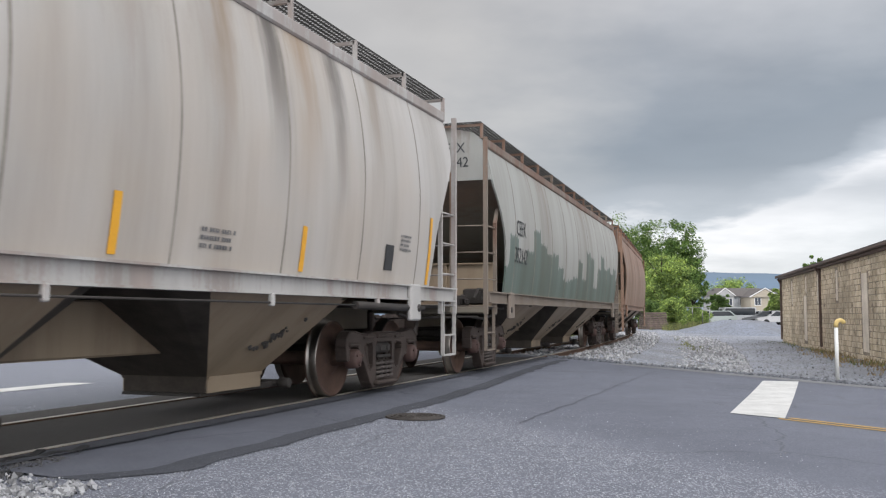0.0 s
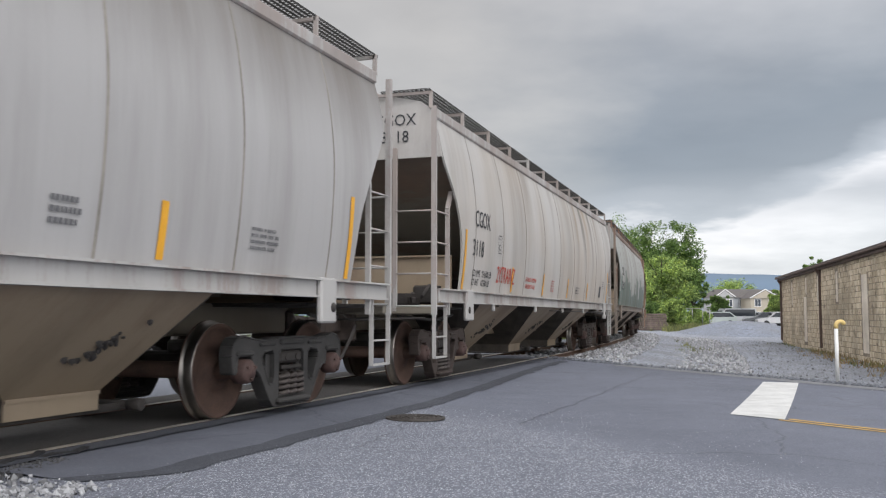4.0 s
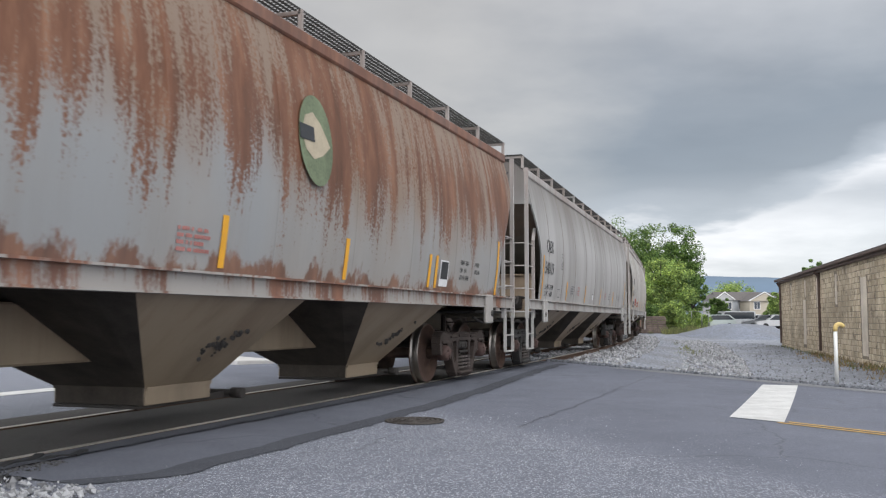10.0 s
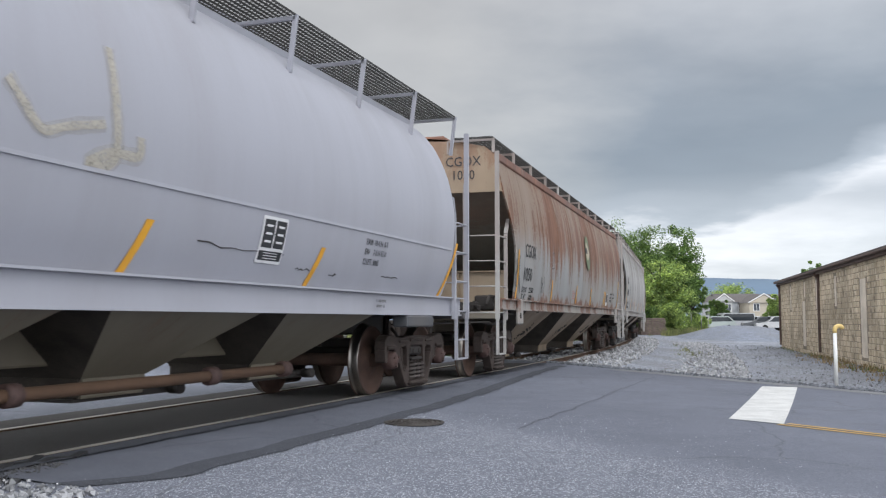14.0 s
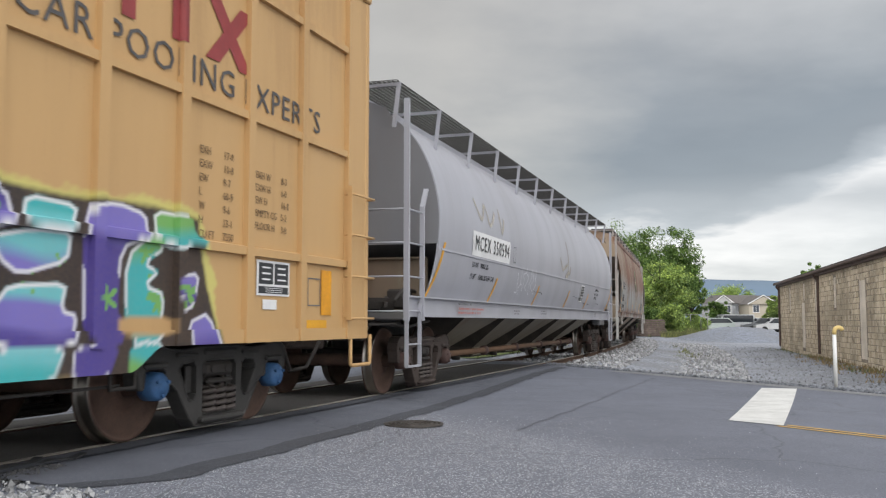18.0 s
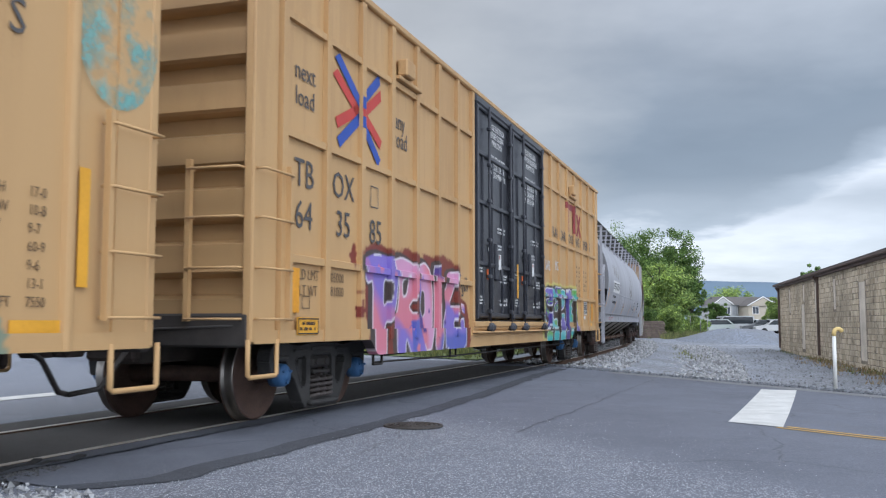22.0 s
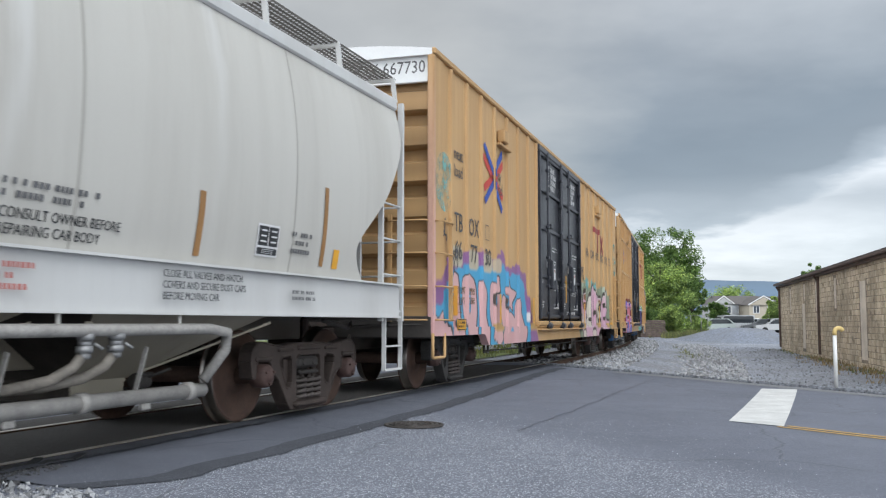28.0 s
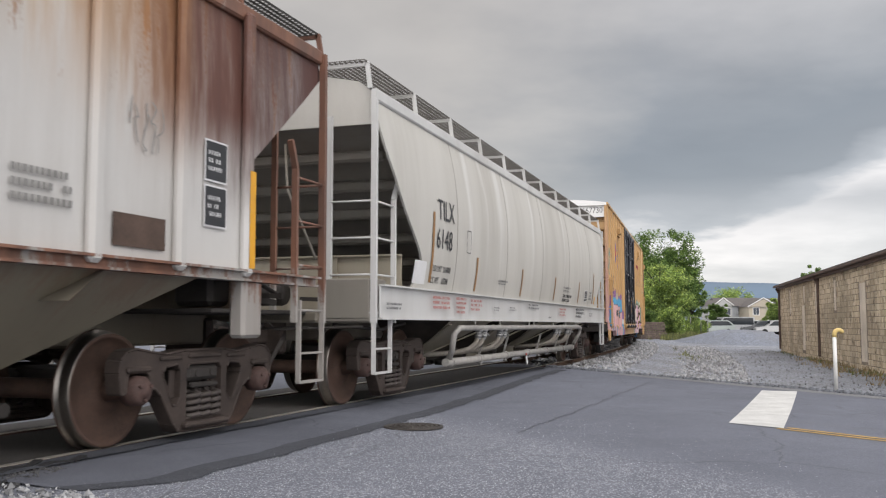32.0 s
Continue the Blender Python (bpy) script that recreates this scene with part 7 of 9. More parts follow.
def boxcar(label, near, far, ribs, belts, door, split, paint, zones, number, blue, rib_w=.11, rib_d=.055, round_rib=False, mark="TBOX", logo_x=5.6, stretch=1.027):
    car = thing("boxcar", label, "railcar", "cars of the freight train")
    Lh = (far - near) / 2
    Z0, ZS, ZT = .80, 1.02, 4.70
    Y = 1.50

    def hot(x0, x1, z0, z1):
        return any(x1 > a and x0 < b and z0 < d for a, b, d in zones)
    edges = [-Lh] + [r for r in ribs if r < door[0]] + [door[0]]
    edges2 = [door[1]] + [r for r in ribs if r > door[1]] + [Lh]
    zl = [Z0] + (list(belts) or [2.4]) + [ZT]
    for sy in (-1, 1):
        for row in (edges, edges2):
            for x0, x1 in zip(row, row[1:]):
                if x1 - x0 < .05:
                    continue
                for z0, z1 in zip(zl, zl[1:]):
                    fine = sy < 0 and hot(x0, x1, z0, z1)
                    xs = lattice(x0, x1, .015) if fine else [x0, x1]
                    zs = lattice(z0, z1, .015) if fine else [z0, z1]
                    m = Mesh().grid([[(x, sy * Y, z) for x in xs] for z in zs], False, sy > 0)
                    painted("side_panel", m, car, paint)
        # vertical posts
        for r in ribs:
            m = Mesh()
            w, d = rib_w / 2, rib_d
            sec = [(-w, 0), (-w * .72, d * .8), (-w * .3, d), (w * .3, d), (w * .72, d * .8), (w, 0)] if round_rib else [(-w, 0), (-w, d), (0, d), (w, d), (w, 0)]
            fine = sy < 0 and hot(r - .1, r + .1, Z0, 1)
            zs = (lattice(Z0, 2.3, .02) + [ZT - .06]) if fine else [Z0, ZT - .06]
            m.grid([[(r + a, sy * (Y + b), z) for a, b in sec] for z in zs], False, sy > 0)
            m.add([(r + a, sy * (Y + b), ZT - .06) for a, b in sec], [tuple(range(len(sec)))])
            painted("side_post", m, car, paint)
        for z in belts:
            for row in (edges, edges2):
                a, b = row[0], row[-1]
                if row is edges:
                    a = ribs[0]
                else:
                    b = [r for r in ribs if r > door[1]][-1]
                xs = lattice(a, b, .02) if (sy < 0 and z < 2) else [a, b]
                sec = [(-.035, 0), (-.035, .045), (.035, .045), (.05, 0)]
                painted("belt_rail", Mesh().grid([[(x, sy * (Y + q), z + e) for x in xs] for e, q in sec], False, sy > 0), car, paint)
        # corner plates, top and bottom chords
        for sx in (-1, 1):
            cp = Mesh().box((sx * (Lh - .22), sy * (Y + .008), (Z0 + ZT) / 2), (.44, .02, ZT - Z0 - .02), .006)
            if sy < 0:
                cp = Mesh().grid([[(x, -(Y + .02), z) for x in lattice(sx * (Lh - .22) - .22, sx * (Lh - .22) + .22, .03)] for z in lattice(Z0 + .01, ZT - .01, .03)], False, False)
                xi = sx * (Lh - .44)
                cp.grid([[(xi, -(Y + .02), z), (xi, -(Y - .01), z)] for z in lattice(Z0 + .01, ZT - .01, .3)])
            painted("corner_plate", cp, car, paint)
        painted("top_chord", Mesh().box((0, sy * (Y + .02), ZT), (2 * Lh, .07, .09), .015), car, paint)
        xs = lattice(-Lh + .05, Lh - .05, .02) if sy < 0 else [-Lh + .05, Lh - .05]

        def zb(x):
            return .80 - .18 * (smooth(-6.7, -6.4, x) - smooth(5.2, 5.6, x))
        rows = [[(x, sy * (Y + .035), ZS - .1 + (zb(x) - ZS + .1) * k / 8) for x in xs] for k in range(9)]
        m = Mesh().grid(rows, False, sy < 0)
        m.grid([[(p[0], p[1], p[2]) for p in rows[-1]], [(p[0], p[1] - sy * .12, p[2]) for p in rows[-1]]], False, sy < 0)
        painted("side_sill", m, car, paint)
        dx = (door[0] + door[1]) / 2
        # doors: two leaves with frames, bars, lock rods
        for a, b in ((door[0] + .06, split - .02), (split + .02, door[1] - .05)):
            part("door_header", Mesh().box(((a + b) / 2, sy * (Y + .03), ZT - .12), (b - a + .1, .10, .13), .02), M_BLACK, car)
            leaf = part("door", Mesh().box(((a + b) / 2, sy * (Y - .02), (ZS + ZT - .18) / 2 + .03), (b - a, .05, ZT - ZS - .22), .01), M_BLACK, car, "black sliding plug door")
            w = b - a
            for fx in (.03, .97):
                part("door_stile", Mesh().box((a + w * fx, sy * (Y + .03), 2.78), (.07, .09, 3.45), .012), M_BLACK, leaf)
            for z in (1.12, 1.95, 2.95, 3.75, 4.50):
                part("door_rail", Mesh().box(((a + b) / 2, sy * (Y + .022), z), (w - .06, .07, .07), .012), M_BLACK, leaf)
            for fx, zr, hr in (((.22, 2.45, 2.6), (.48, 2.45, 2.6), (.76, 2.45, 2.6)) if blue else ((.52, 2.50, .95), (.52, 4.12, .70), (.12, 1.52, .80))):
                part("door_rib", Mesh().box((a + w * fx, sy * (Y + .012), zr), (.06, .05, hr), .012), M_BLACK, leaf)
            if not blue:
                part("door_bracket", Mesh().box((a + w * .52, sy * (Y + .05), 3.06), (.24, .06, .10), .02), M_BLACK, leaf)
            for fx in (.30, .93):
                rod = Mesh().tube([(a + w * fx, sy * (Y + .085), ZS - .02), (a + w * fx, sy * (Y + .085), ZT - .12)], .024, 8)
                part("lock_rod", rod, M_BLACK, leaf, "vertical black lock rod")
                for z in (1.18, 1.75, 2.35, 3.0, 3.6, 4.2):
                    part("rod_guide", Mesh().box((a + w * fx, sy * (Y + .08), z), (.11, .07, .07), .015), M_BLACK, leaf)
                part("roller_block", Mesh().box((a + w * fx, sy * (Y + .10), ZS - .10), (.27, .13, .15), .05), M_BLACK, leaf, "black door roller block")
            part("gear_box", Mesh().box((a + w * .56, sy * (Y + .05), 2.02), (.34, .08, .62), .02), M_BLACK, leaf)
            part("gear_handle", Mesh().tube([(a + w * .56, sy * (Y + .12), 1.9), (a + w * .60, sy * (Y + .13), 1.6), (a + w * .58, sy * (Y + .11), 1.32)], .02, 7), M_BLACK, leaf)
            if sy < 0:
                sm = [(0.0, Y + .005), (5.0, Y + .005)]
                seed = int((a + near) * 10)
                first = a < split
                if blue:
                    lines = ("CLOSE THIS DOOR", "BEFORE CLOSING", "MAIN DOOR", "", "CIERRE ESTA PUERTA", "ANTES DE CERRAR", "LA PUERTA PRINCIPAL") if first else ("CLOSE AND LOCK", "BOTH DOORS BEFORE", "MOVING CAR", "", "CIERRE Y PONGA", "EL SEGURO EN AMBAS", "PUERTAS ANTES DE", "MOVER EL CARRO")
                else:
                    lines = ("IMPORTANT", "CLOSE THIS DOOR", "BEFORE CLOSING", "MAIN DOOR") if first else ("CLOSE AND LOCK", "BOTH DOORS", "BEFORE", "MOVING CAR")
                for k, ln in enumerate(lines):
                    if ln:
                        lettering(ln, .15, on_side(sm, a + w * .62, 4.32 - .135 * k), M_LETTERW, leaf, .74)
                if not blue and not first:
                    lettering("OPEN THIS       DOOR FIRST", .10, on_side(sm, a + w * .52, 1.20), M_LETTERW, leaf, .85)
                    lettering("STANDARD CAR", .085, on_side(sm, a + w * .66, 1.80), M_LETTERW, leaf, .85)
                    lettering("SEAL ONLY", .085, on_side(sm, a + w * .66, 1.70), M_LETTERW, leaf, .85)
                    outline_box(sm, leaf, a + w * .66, 1.75, .62, .24, M_LETTERW)
                    scrawl(sm, leaf, a + w * .30, 1.95, .25, .75, M_TAGF, 71, 4, .006)
                    scrawl(sm, leaf, a + w * .68, 2.10, .35, .20, M_TAGF, 72, 4, .006)
                bars(sm, leaf, a + w * .62, 2.58, w * .26, .13, 2, M_LETTERW, seed + 3)
                bars(sm, leaf, a + w * .06, 1.85, w * .18, .10, 2, M_LETTERW, seed + 4)
                bars(sm, leaf, a + w * .06, 1.36, w * .2, .16, 3, M_LETTERW, seed + 5)
                bars(sm, leaf, a + w * .70, 1.75, w * .22, .16, 3, M_LETTERW, seed + 6)
                bars(sm, leaf, a + w * .68, 1.34, w * .22, .14, 2, M_LETTERW, seed + 7)
                sm2 = [(0.0, Y + .088), (5.0, Y + .088)]
                decal(sm2, leaf, a + w * .56, 2.02, .15, .26, M_LETTERW, "label", "white paper label")
                decal(sm2, leaf, a + w * .55, 2.10, .06, .06, M_LETTERR, "label", "", .013)
                bars(sm2, leaf, a + w * .56 - .13, 2.26, .26, .12, 2, M_LETTERW, seed + 9)
                decal(sm, leaf, a + w * .36, 1.80, .15, .17, M_ORANGE, "label", "orange label") if blue else None
                disc = Mesh().add([on_side(sm, a + w * .395, 2.22, .016) @ Vector((.085 * math.cos(k * .3142), .085 * math.sin(k * .3142), 0)) for k in range(20)], [tuple(range(20))])
                part("label", disc, M_LETTERW, leaf, "round white label")
                decal(sm, leaf, a + w * .395, 2.22, .03, .09, M_BLACK, "label_mark", "", .02)
                decal(sm, leaf, a + w * .9, 1.36, .045, .13, M_LETTERW, "label", "white label")
        if sy < 0:
            rf = [(0, Y + .10), (5, Y + .10)]
            decal(rf, car, split + .20, 1.75, .10, .62, M_REFLECT, "reflector", "yellow reflective strip")
        # door track steps
        for z, dd, hh in ((.975, .055, .085), (.915, .025, .05), (.845, .085, .028)):
            part("door_track", Mesh().box((dx, sy * (Y + dd / 2 + .02), z), (door[1] - door[0] + .25, dd + .05, hh), .012), M_BOXP, car, "tan door track")
    # roof and floor
    r = Mesh()
    rr = []
    for k in range(9):
        y = -Y + 2 * Y * k / 8
        rr.append([(x, y, ZT + .04 + .12 * (1 - (y / Y) ** 2)) for x in lattice(-Lh, Lh, 1.2)])
    r.grid(rr, True, True)
    part("roof", r, M_ROOF, car, "galvanised corrugated roof")
    for k in range(16):
        x = -Lh + 2 * Lh * (k + .5) / 16
        q = Mesh()
        q.grid([[(x - .05, y, ZT + .05 + .12 * (1 - (y / Y) ** 2)), (x, y, ZT + .08 + .12 * (1 - (y / Y) ** 2)), (x + .05, y, ZT + .05 + .12 * (1 - (y / Y) ** 2))] for y in lattice(-Y, Y, .36)], True, True)
        part("roof_rib", q, M_ROOF, car)
    # floor and underframe take the dark tone, underside shade put in by colour
    part("floor", Mesh().box((0, 0, 1.0), (2 * Lh - .1, 2 * Y - .1, .10)), M_SOOTSHADE, car)
    part("centre_sill", Mesh().box((0, 0, .78), (2 * Lh - .6, .36, .36), .02), M_SOOTSHADE, car)
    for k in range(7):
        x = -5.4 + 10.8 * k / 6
        part("crossbearer", Mesh().box((x, 0, .84), (.16, 2.7, .22), .02), M_SOOTSHADE, car)
    part("brake_pipe", Mesh().tube([(-6, -.6, .60), (-2, -.62, .56), (2, -.6, .60), (6, -.6, .56)], .02, 6), M_STEELDK, car)
    part("brake_rod", Mesh().tube([(-6.15, -1.37, .52), (-3.3, -1.37, .50), (5.3, -1.37, .52)], .013, 6), M_STEELDK, car)
    part("air_reservoir", Mesh().lathe([(0, -.5), (.18, -.48), (.2, -.4), (.2, .4), (.18, .48), (0, .5)], (-1.0, .5, .62), 0, 14), M_SOOTSHADE, car)
    part("brake_cylinder", Mesh().lathe([(0, -.3), (.14, -.3), (.15, -.2), (.15, .2), (0, .3)], (1.2, -.5, .62), 0, 12), M_SOOTSHADE, car)
    for x in (-6.15, -3.3, 5.3):
        st = Mesh().tube([(x - .13, -1.40, .68), (x - .13, -1.40, .50), (x + .13, -1.40, .50), (x + .13, -1.40, .68)], .018, 6)
        part("cable_loop", st, M_STEELDK, car)
    for sx in (-1, 1):
        # corrugated end with a white header board
        xe = sx * (Lh - .10)
        arc = [(-Y + 2 * Y * k / 8, ZT + .038 + .12 * (1 - (k / 4 - 1) ** 2)) for k in range(9)]
        part("roof_end", Mesh().prism([(Y, ZT - .05), (-Y, ZT - .05)] + arc, Matrix(((0, 0, -sx, sx * (Lh + .002)), (1, 0, 0, 0), (0, 1, 0, 0), (0, 0, 0, 1))), .12), M_NWHITE, car)
        n = 7
        rows = []
        for i in range(141):
            z = Z0 + .1 + (ZT - .45 - Z0) * i / 140
            ph = (n * i / 140) % 1
            q = .15 * min(1, max(0, min(ph / .07, (.70 - ph) / .10)))
            rows.append([(xe - sx * .10 + sx * q, y, z) for y in (-Y + .06, 0, Y - .06)])
        # side tan lowered here: shade between the cars is put into the end's colour
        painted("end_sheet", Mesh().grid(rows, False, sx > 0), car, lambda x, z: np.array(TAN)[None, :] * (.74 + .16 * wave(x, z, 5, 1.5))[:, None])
        part("header_board", Mesh().box((xe + sx * .01, 0, ZT - .19), (.05, 2 * Y - .12, .44), .008), M_NWHITE, car, "white header board with car number")
        lettering(mark + " " + number, .25, pose(xe + sx * .037, -.75 if sx < 0 else .75, ZT - .20, 90, 0, -90 if sx < 0 else 90), M_SLOGAN, car, .85)
        part("end_sill", Mesh().box((sx * (Lh - .05), 0, .92), (.12, 2 * Y, .30), .02), M_STEELDK, car)
        for sy in (-1, 1):
            painted("corner_post", Mesh().box((sx * (Lh - .05), sy * (Y - .02), (Z0 + ZT) / 2), (.10, .10, ZT - Z0), .02), car, paint)
        # handholds and steps
        for sy in (-1, 1):
            xa = sx * (Lh - .06)
            xb = sx * (Lh - .58)
            y = sy * (Y + .12)
            for z in (1.02, 1.47, 1.92, 2.36):
                g = Mesh().tube([(xa, sy * (Y + .02), z), (xa, y, z), (xb, y, z), (xb, sy * (Y + .02), z)], .013, 6)
                part("grab_iron", g, M_BOXP, car)
                g = Mesh().tube([(sx * (Lh - .02), sy * (Y - .06), z), (sx * (Lh + .10), sy * (Y - .06), z), (sx * (Lh + .10), sy * (Y - .58), z), (sx * (Lh - .02), sy * (Y - .58), z)], .013, 6)
                part("grab_iron", g, M_BOXP, car)
            part("ladder_stile", Mesh().bar((xb, sy * (Y + .08), 1.0), (xb, sy * (Y + .08), 2.45), .05, .05, up=(1, 0, 0)), M_BOXP, car)
            part("ladder_stile", Mesh().bar((sx * (Lh + .06), sy * (Y - .58), 1.0), (sx * (Lh + .06), sy * (Y - .58), 2.45), .05, .05, up=(0, 1, 0)), M_BOXP, car)
            st = Mesh().tube([(sx * (Lh + .04), sy * (Y + .03), .84), (sx * (Lh + .04), sy * (Y + .03), .53), (sx * (Lh + .01), sy * (Y + .03), .51), (sx * (Lh - .43), sy * (Y + .03), .51), (sx * (Lh - .46), sy * (Y + .03), .53), (sx * (Lh - .46), sy * (Y + .03), .84)], .022, 7)
            part("sill_step", st, M_BOXP, car)
        coupler(car, sx * (Lh + .02), sx)
    # lettering on the panels
    P = [(0.0, Y), (5.0, Y)]
    num = [number[0:2], number[2:4], number[4:6]]
    mid = [(a + b) / 2 for a, b in zip(edges[1:], edges[2:])]
    for t, x in zip((mark[:2], mark[2:]), mid):
        lettering(t, .40, on_side(P, x, 2.44), M_SLOGAN, car, .9)
    for t, x in zip(num, mid):
        lettering(t, .40, on_side(P, x, 2.03), M_SLOGAN, car, .95)
    lettering("next", .27, on_side(P, mid[0], 3.46), M_SLOGAN, car, .9)
    lettering("load", .27, on_side(P, mid[0], 3.20), M_SLOGAN, car, .9)
    lettering("any", .30, on_side(P, mid[3] - .13, 3.50), M_SLOGAN, car, .85)
    lettering("road", .30, on_side(P, mid[3] - .11, 3.27), M_SLOGAN, car, .85)
    # crossed-arrows emblem
    X0, Zc = (-6.95, 3.38) if blue else (-6.02, 3.42)
    mt = on_side(P, X0, Zc, .011)
    for mat, a, b in ((M_BLUEX, (-.54, .44), (-.02, .10)), (M_BLUEX, (.50, .46), (.02, .10)), (M_REDX, (-.58, .26), (-.05, -.02)), (M_REDX, (.54, .28), (.07, -.02)),
                      (M_REDX, (-.05, .0), (-.56, -.24)), (M_REDX, (.07, .0), (.57, -.26)), (M_BLUEX, (0, -.08), (-.52, -.44)), (M_BLUEX, (.02, -.08), (.52, -.48))):
        d = Vector((b[0] - a[0], b[1] - a[1])).normalized()
        n = Vector((-d.y, d.x)) * .062
        e = d * .04
        q = ((a[0] - e.x + n.x, a[1] - e.y + n.y), (a[0] - e.x * 2.5 - n.x, a[1] - e.y * 2.5 - n.y), (b[0] + e.x - n.x, b[1] + e.y - n.y), (b[0] + e.x + n.x, b[1] + e.y + n.y))
        part("emblem_stroke", Mesh().add([mt @ Vector((x_, y_, .003 * (mat is M_BLUEX))) for x_, y_ in q], [(0, 1, 2, 3)]), mat, car)
    rb = min(ribs, key=lambda v: abs(v - X0))
    for mat, za, zb_ in ((M_BLUEX, .03, .17), (M_REDX, -.06, .03), (M_BLUEX, -.19, -.06)):
        part("emblem_stroke", Mesh().add([(rb + e_, -(Y + rib_d + .004), Zc + q_) for e_, q_ in ((-rib_w * .4, za), (rib_w * .4, za), (rib_w * .4, zb_), (-rib_w * .4, zb_))], [(0, 1, 2, 3)]), mat, car)
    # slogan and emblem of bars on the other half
    slogan = lettering("RAILCAR POOLING EXPERTS", .325, on_side(P, 3.30 if blue else 3.36, 3.0 if blue else 2.86), M_SLOGAN, car, 1.0, "lettering", "LEFT", 1.1)
    bpy.context.view_layer.update()
    slogan.scale.x *= (4.75 if blue else 4.5) / slogan.dimensions.x
    dz_ = -.12 if blue else -.30
    for q in (((logo_x - .95, 3.98), (logo_x + .30, 3.98), (logo_x + .30, 3.83), (logo_x - .95, 3.83)), ((logo_x - .70, 3.83), (logo_x - .55, 3.83), (logo_x - .55, 3.30), (logo_x - .70, 3.30)), ((logo_x - .12, 3.83), (logo_x + .03, 3.83), (logo_x + .03, 3.30), (logo_x - .12, 3.30)),
              ((logo_x + .32, 3.83), (logo_x + .52, 3.83), (logo_x + 1.02, 3.28), (logo_x + .82, 3.28)), ((logo_x + .82, 3.83), (logo_x + 1.02, 3.83), (logo_x + .52, 3.28), (logo_x + .32, 3.28))):
        q = [(x, z + dz_) for x, z in q]
        m = Mesh().add([(x, -(Y + .012), z) for x, z in q], [(0, 1, 2, 3)])
        xs_, zs_ = [x for x, z in q], [z for x, z in q]
        if q[0][0] == q[3][0] or len(set(zs_)) == 2 and q[1][0] == q[2][0]:
            for r in ribs:
                a_, b_ = max(r - rib_w * .45, min(xs_)), min(r + rib_w * .45, max(xs_))
                if b_ - a_ > .01 and r > door[1]:
                    lip = [(r - rib_w / 2 - .006, Y + .002), (r - rib_w * (.38 if round_rib else .5) - .005, Y + rib_d * (.8 if round_rib else 1) + .003), (a_ if not round_rib else r - rib_w * .16, Y + rib_d + .004), (b_ if not round_rib else r + rib_w * .16, Y + rib_d + .004), (r + rib_w / 2 + .006, Y + .002)]
                    m.grid([[(u_, -v_, zz_) for u_, v_ in lip] for zz_ in (min(zs_), max(zs_))])
        part("emblem_bar", m, M_TTX, car)
    # data panels, vents, placards
    cx1, cx2, zd = (6.02, 6.86, 2.38) if blue else (7.62, 7.62, 1.80)
    for k, (q, r) in enumerate((("EXH", "17-0"), ("EXW", "10-8"), ("EW", "9-7"), ("L", "60-9"), ("W", "9-6"), ("H", "13-1"), ("CU FT", "7550"))):
        text(P, car, q, cx1, zd - .115 * k, .095, M_FADED)
        text(P, car, r, cx1 + .34, zd - .115 * k, .095, M_FADED)
    for k, (q, r) in enumerate((("EXH W", "8-3"), ("EXW H", "6-0"), ("EW H", "16-8"), ("EMPTY CG", "5-2"), ("FLOOR H", "3-8")) if blue else ()):
        text(P, car, q, cx2, 2.30 - .115 * k, .095, M_FADED)
        text(P, car, r, cx2 + .45, 2.30 - .115 * k, .095, M_FADED)
    text(P, car, "LD LMT", mid[0] - .10, 1.455, .15, M_FADED)
    text(P, car, "LT WT", mid[0] - .08, 1.30, .15, M_FADED)
    text(P, car, "205000" if blue else "209500", mid[1] - .36, 1.455, .15, M_FADED)
    text(P, car, "81000" if blue else "76500", mid[1] - .30, 1.31, .15, M_FADED)
    decal(P, car, mid[0] - .21, 1.30, .20, .43, M_PLACARD, "placard", "orange-yellow placard", .03)
    decal(P, car, mid[0] + .05, .955, .44, .17, M_REFLECT, "placard", "yellow warning plate", .042)
    outline_box([(0, Y + .038), (5, Y + .038)], car, mid[0] + .05, .955, .42, .155, M_LETTER)
    bars([(0, Y + .034), (5, Y + .034)], car, mid[0] - .12, .955, .34, .11, 2, M_LETTER, 9)
    outline_box(P, car, mid[0] + .06, 1.19, .16, .13, M_FADED)
    outline_box(P, car, mid[2] - .05, 2.45, .22, .25, M_SLOGAN)
    if blue:
        small_plate(P, car, 7.20, 1.38, .58, .32)
        outline_box(P, car, 7.98, 1.28, .26, .28, M_BARS)
        decal(P, car, 7.14, 1.14, .24, .09, M_LETTERW, "label", "white paper label")
    decal(P, car, 8.25, 1.28, .22, .46, M_PLACARD, "placard", "orange-yellow placard", .012) if blue else None
    decal(P, car, 8.05, .92, .42, .16, M_REFLECT, "placard", "yellow warning plate", .012)
    decal(P, car, 8.42, 1.62, .10, .8, M_REFLECT, "reflector", "yellow reflective strip", .03) if not blue else None
    for x in (mid[3] - .1, logo_x - .5):
        part("vent_box", Mesh().box((x, -(Y + .09), 4.18), (.30, .14, .22), .02), M_BOXP, car, "small tan vent box")
        part("vent_shelf", Mesh().box((x + .15, -(Y + .06), 4.03), (.8, .09, .05), .01), M_BOXP, car)
    if not blue:
        PC = [(0.0, Y + .024), (5.0, Y + .024)]
        for xs_, zs_, ws_, hs_ in ((8.72, 3.0, .42, .52), (-8.72, 2.95, .40, .42)):
            n_ = 28
            m = Mesh().add([(xs_ + ws_ * math.cos(6.2832 * k / n_), -(Y + .030), zs_ + hs_ * math.sin(6.2832 * k / n_)) for k in range(n_)], [tuple(range(n_))])
